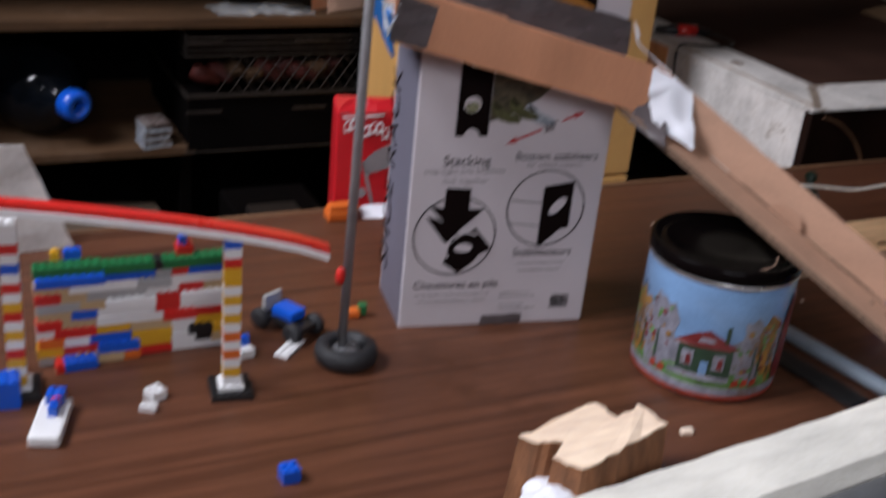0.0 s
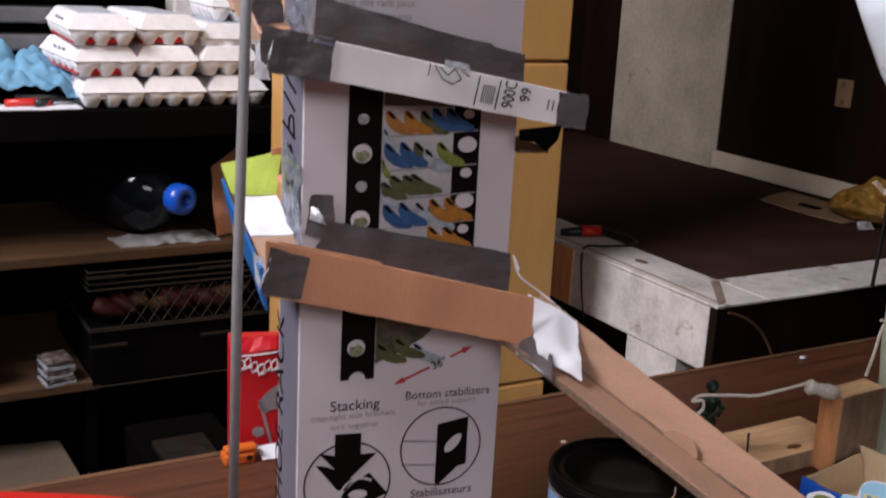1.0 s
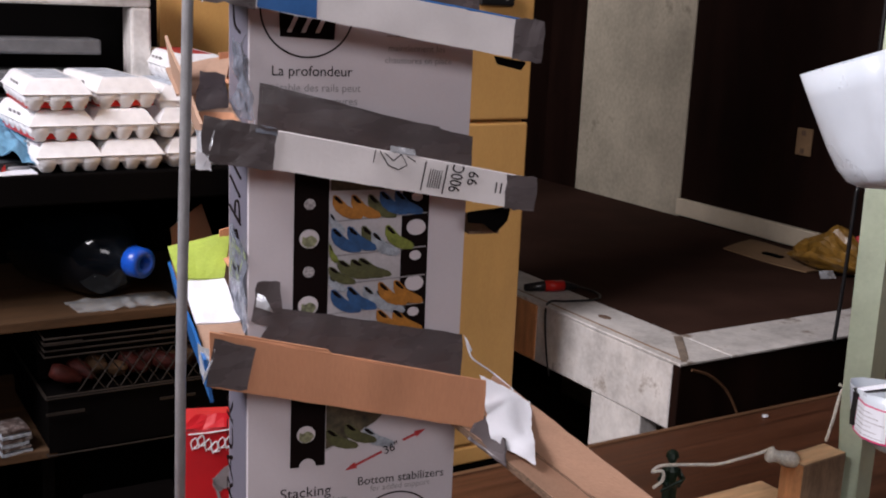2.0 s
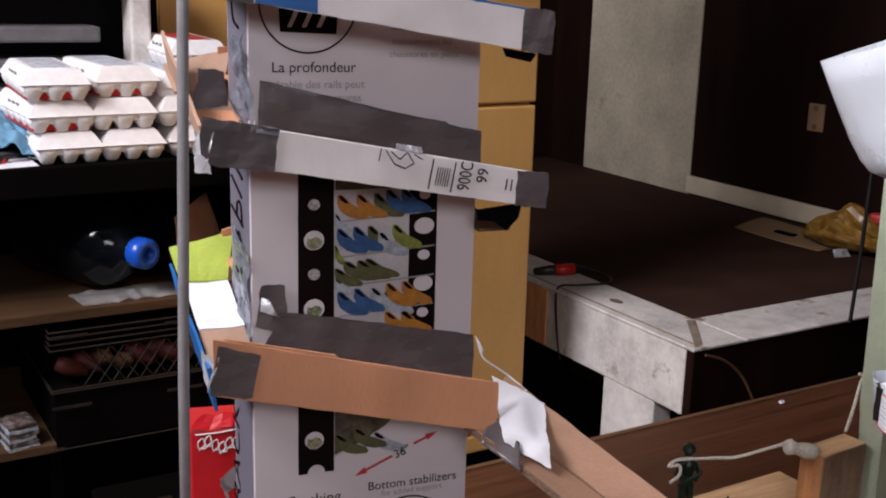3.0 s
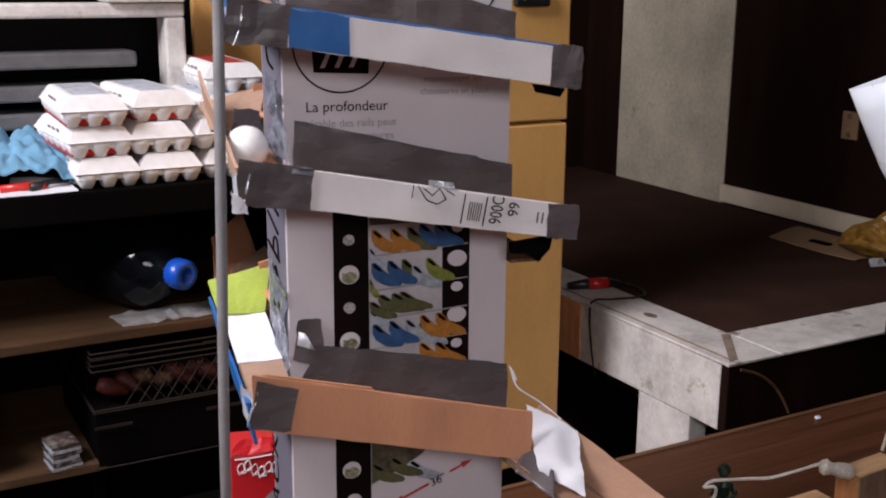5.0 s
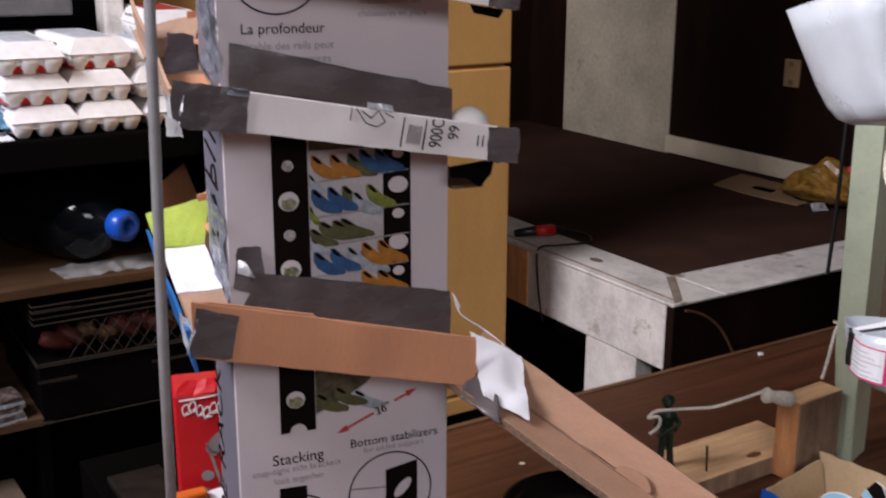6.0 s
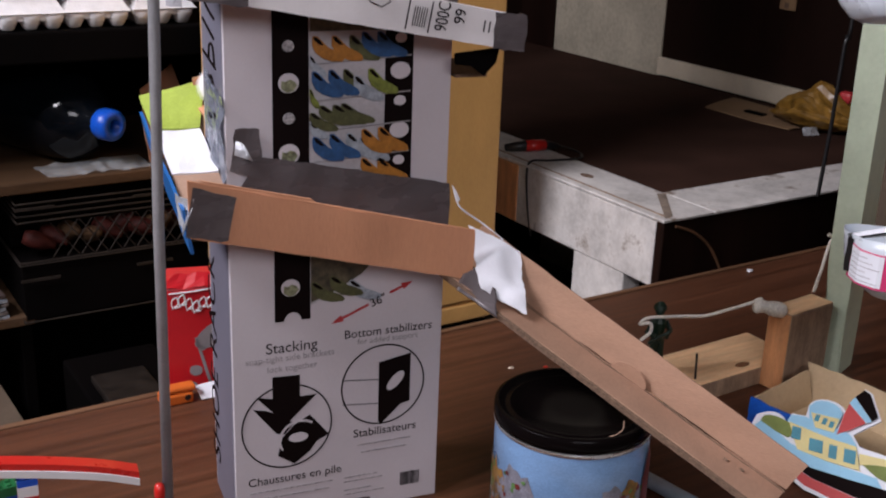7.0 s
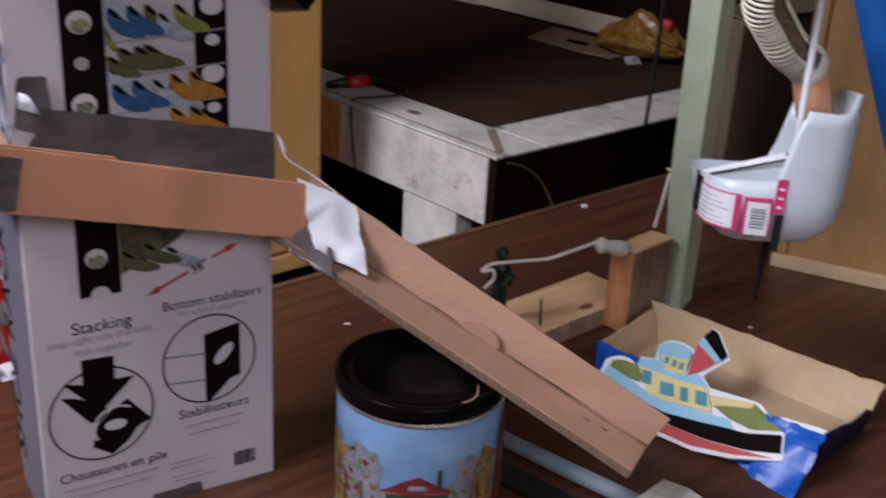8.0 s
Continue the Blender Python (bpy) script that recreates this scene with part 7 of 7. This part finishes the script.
        bmesh.ops.transform(bm, matrix=Matrix.Rotation(radians(24), 4, "Z"), verts=bm.verts)
        part("bottle_body", bm, BOTTLE, o, "glossy dark plastic", True)
        bm = lathe([(0.0, 0.118), (0.012, 0.118), (0.014, 0.122), (0.0135, 0.158), (0.030, 0.152), (0.031, 0.124), (0.029, 0.120)], 28, close=False)
        bmesh.ops.transform(bm, matrix=Matrix.Rotation(radians(24), 4, "Z") @ Matrix.Translation((0, 0, 0.0885)) @ Matrix.Rotation(radians(90), 4, "X"), verts=bm.verts)
        part("cap", bm, BLUE, o, "bright blue ring cap", True)
    g = thing("plastic_sheet", ROOM @ pose(0.20, 1.19, 0.0565), "crinkled clear plastic under the bottle", "plastic")
    part("sheet", sheet((-0.10, -0.03, 0.002), (0.10, -0.03, 0.003), (0.09, 0.05, 0.006), (-0.11, 0.05, 0.004), 14, 6, 0.008, 0.0008, 50), CLEAR, g)
    for x, z, rz in ((0.36, 0.0565, 20),):
        k = thing("cardboard_flap", ROOM @ pose(x, 1.22, z, 0, 0, rz), "ragged brown cardboard leaning on the shelf", "cardboard")
        part("sheet", sheet((-0.06, 0, 0.0), (0.09, 0.02, 0.0), (0.07, 0.08, 0.17), (-0.02, 0.07, 0.13), 6, 6, 0.006, 0.003, 20), CARDBOARD, k)
        part("sheet", sheet((-0.04, -0.03, 0.0), (0.10, -0.02, 0.0), (0.09, 0.03, 0.10), (-0.01, 0.02, 0.07), 6, 6, 0.006, 0.003, 20, 3), CARDBOARD_PALE, k)
    # wire crate on the lower level
    for z0, z1, lab, full in ((-0.095, 0.020, "dark wire crate filled with odds and ends", True), (-0.215, -0.10, "dark wire crate under another crate", False)):
        k = thing("wire_crate", ROOM @ pose(0, 0, 0), lab, "crate", "stacked crates")
        x0, x1, y0, y1 = 0.030, 0.405, 1.135, 1.50
        for z in (z0, z1, z1 - 0.012, z1 - 0.024, z1 - 0.036) if full else (z0, z1):
            part("rim_wire", tube([(x0, y0, z), (x1, y0, z), (x1, y1, z), (x0, y1, z), (x0, y0, z)], 0.0019, 6), CRATE, k)
        if full:
            for i in range(12):
                x = x0 + 0.06 + i * 0.027
                part("mesh_wire", tube([(x, y0, z0 + 0.004), (min(x1, x + 0.05), y0, z1 - 0.042)], 0.0013, 5), CRATE, k)
                part("mesh_wire", tube([(x, y0 + 0.001, z1 - 0.042), (min(x1, x + 0.05), y0 + 0.001, z0 + 0.004)], 0.0013, 5), CRATE, k)
        # near-black block stands for the shaded inside of the crate
        part("crate_back", block(x0 + 0.004, x1, y0 + 0.008 if not full else y0 + 0.10, y1, z0 + 0.002, z1 - 0.002), SHADED_DARK, k, "crate body coloured near black as shade")
        for i in range(2):
            part("clip", block(x0 - 0.002 + i * 0.22, x0 + 0.07 + i * 0.22, y0 - 0.005, y0 - 0.001, z1 - 0.012 - 0.02 * (not full), z1 - 0.007 - 0.02 * (not full)), CRATE, k)
    rng = random.Random(8)
    for i in range(9):
        r = rng.uniform(0.016, 0.026)
        k = thing("crate_oddment", ROOM @ pose(0.075 + i * 0.034, 1.175 + 0.018 * (i % 3), -0.068, rng.uniform(50, 120), rng.uniform(-40, 40), rng.uniform(0, 90)), "small dull oddment inside the wire crate", "oddment", "odds and ends")
        part("body", lathe([(0.0, -0.03), (r * 0.7, -0.029), (r, -0.014), (r * 0.86, 0.010), (r * 0.4, 0.026), (r * 0.4, 0.032), (0.0, 0.033)], 14), rng.choice((CRATE_GOODS, CRATE_GOODS, BLACK_RUBBER, SHELF_WOOD, CRATE_GOODS)), k, "", True)
    k = thing("paper_packet", ROOM @ pose(-0.028, 1.175, -0.2055, 0, 0, 12), "bundle of grey-white printed paper on the low board", "packet")
    for i in range(6):
        part("leaf", sheet((-0.030 + 0.002 * (i % 2), -0.026, 0.0015 + i * 0.0085), (0.030 - 0.003 * (i % 3), -0.026, 0.0015 + i * 0.0085), (0.026, 0.030, 0.004 + i * 0.0092), (-0.026, 0.030, 0.003 + i * 0.0092), 8, 5, 0.0035, 0.0060, 30, i * 2.3, 0.003), PACKET if i % 2 else PR_PALE, k)
    # stacked cardboard and boxes below
    for i in range(6):
        k = thing("cardboard_sheet", ROOM @ pose(-0.18 + 0.004 * (i % 3), 1.12, -0.46 + i * 0.020, 0, 0, -8 + 2 * (i % 2)), "flattened dull brown cardboard in a low stack", "cardboard", "stacked cardboard")
        part("sheet", sheet((-0.30, -0.09, 0), (0.17, -0.09, 0), (0.14, 0.12, 0.0), (-0.30, 0.16, 0), 8, 6, 0.004, 0.010, 8, i), DULL_BOX, k)
    # boxes below take the near-black colour as the shade they stand in
    k = thing("storage_box", ROOM @ pose(-0.18, 1.14, -0.75), "plain brown box under the stacked cardboard, near black as shade", "box")
    part("box", block(-0.30, 0.16, -0.08, 0.25, 0.0, 0.278, 0.004), SHADED_DARK, k)
    k = thing("grey_box", ROOM @ pose(0.15, 0.80, -0.75), "grey storage box on the floor behind the table, near black as shade", "box")
    part("box", block(-0.085, 0.085, -0.10, 0.22, 0.0, 0.50, 0.005), SHADED_DARK, k)
    part("lid", block(-0.065, 0.03, -0.08, 0.10, 0.501, 0.515, 0.003), CRATE, k, "dull dark lid")


build_room()
build_table()
build_platform()
build_cabinet()
build_shelving()
build_carton()
for level in ("low", "mid", "top"):
    build_chute(level)
build_low_ramp()
build_tin()
build_wheel_stand()
build_soda_carton()
build_winch()
build_jugs()
build_boat_tray()
build_front_pieces()
build_right_side()
build_platform_things()
build_blocks()
ball = build_ball()


def motions():
    # the ball waits behind the carton, rolls round it, along the middle chute, round again and down to the low chute
    rows = [(0.0, 0.150, 0.131, 0.617), (4.0, 0.150, 0.131, 0.617), (4.4, 0.08, 0.131, 0.611), (4.7, -0.022, 0.120, 0.600), (4.95, -0.030, 0.05, 0.578), (5.15, -0.020, -0.022, 0.564),
            (5.3, 0.033, -0.026, 0.556), (5.4, 0.071, -0.026, 0.548), (5.5, 0.122, -0.026, 0.538), (5.6, 0.173, -0.026, 0.529), (5.7, 0.236, -0.026, 0.519), (5.8, 0.236, -0.022, 0.514), (5.9, 0.234, -0.018, 0.513), (6.0, 0.236, 0.000, 0.512),
            (6.1, 0.236, 0.035, 0.500), (6.25, 0.236, 0.085, 0.488), (6.4, 0.225, 0.125, 0.478), (6.6, 0.160, 0.131, 0.459), (6.8, 0.09, 0.131, 0.442), (7.0, 0.020, 0.131, 0.426), (7.1, -0.012, 0.116, 0.410), (7.2, -0.016, 0.086, 0.405),
            (7.3, -0.020, 0.034, 0.395), (7.4, -0.024, 0.010, 0.388), (7.5, -0.026, -0.006, 0.383), (7.6, -0.022, -0.022, 0.376), (7.7, 0.000, -0.027, 0.364), (7.8, 0.038, -0.027, 0.342), (7.9, 0.082, -0.027, 0.325), (8.0, 0.132, -0.027, 0.311)]
    out = []
    turn = 0.0
    last = Vector(rows[0][1:])
    for t, x, y, z in rows:
        p = Vector((x, y, z))
        step = (p - last).length
        turn += min(70.0, math.degrees(step / 0.0195))
        last = p
        out.append((t, pose(x, y, z, 0, turn, 0)))
    walk(ball, out)


motions()
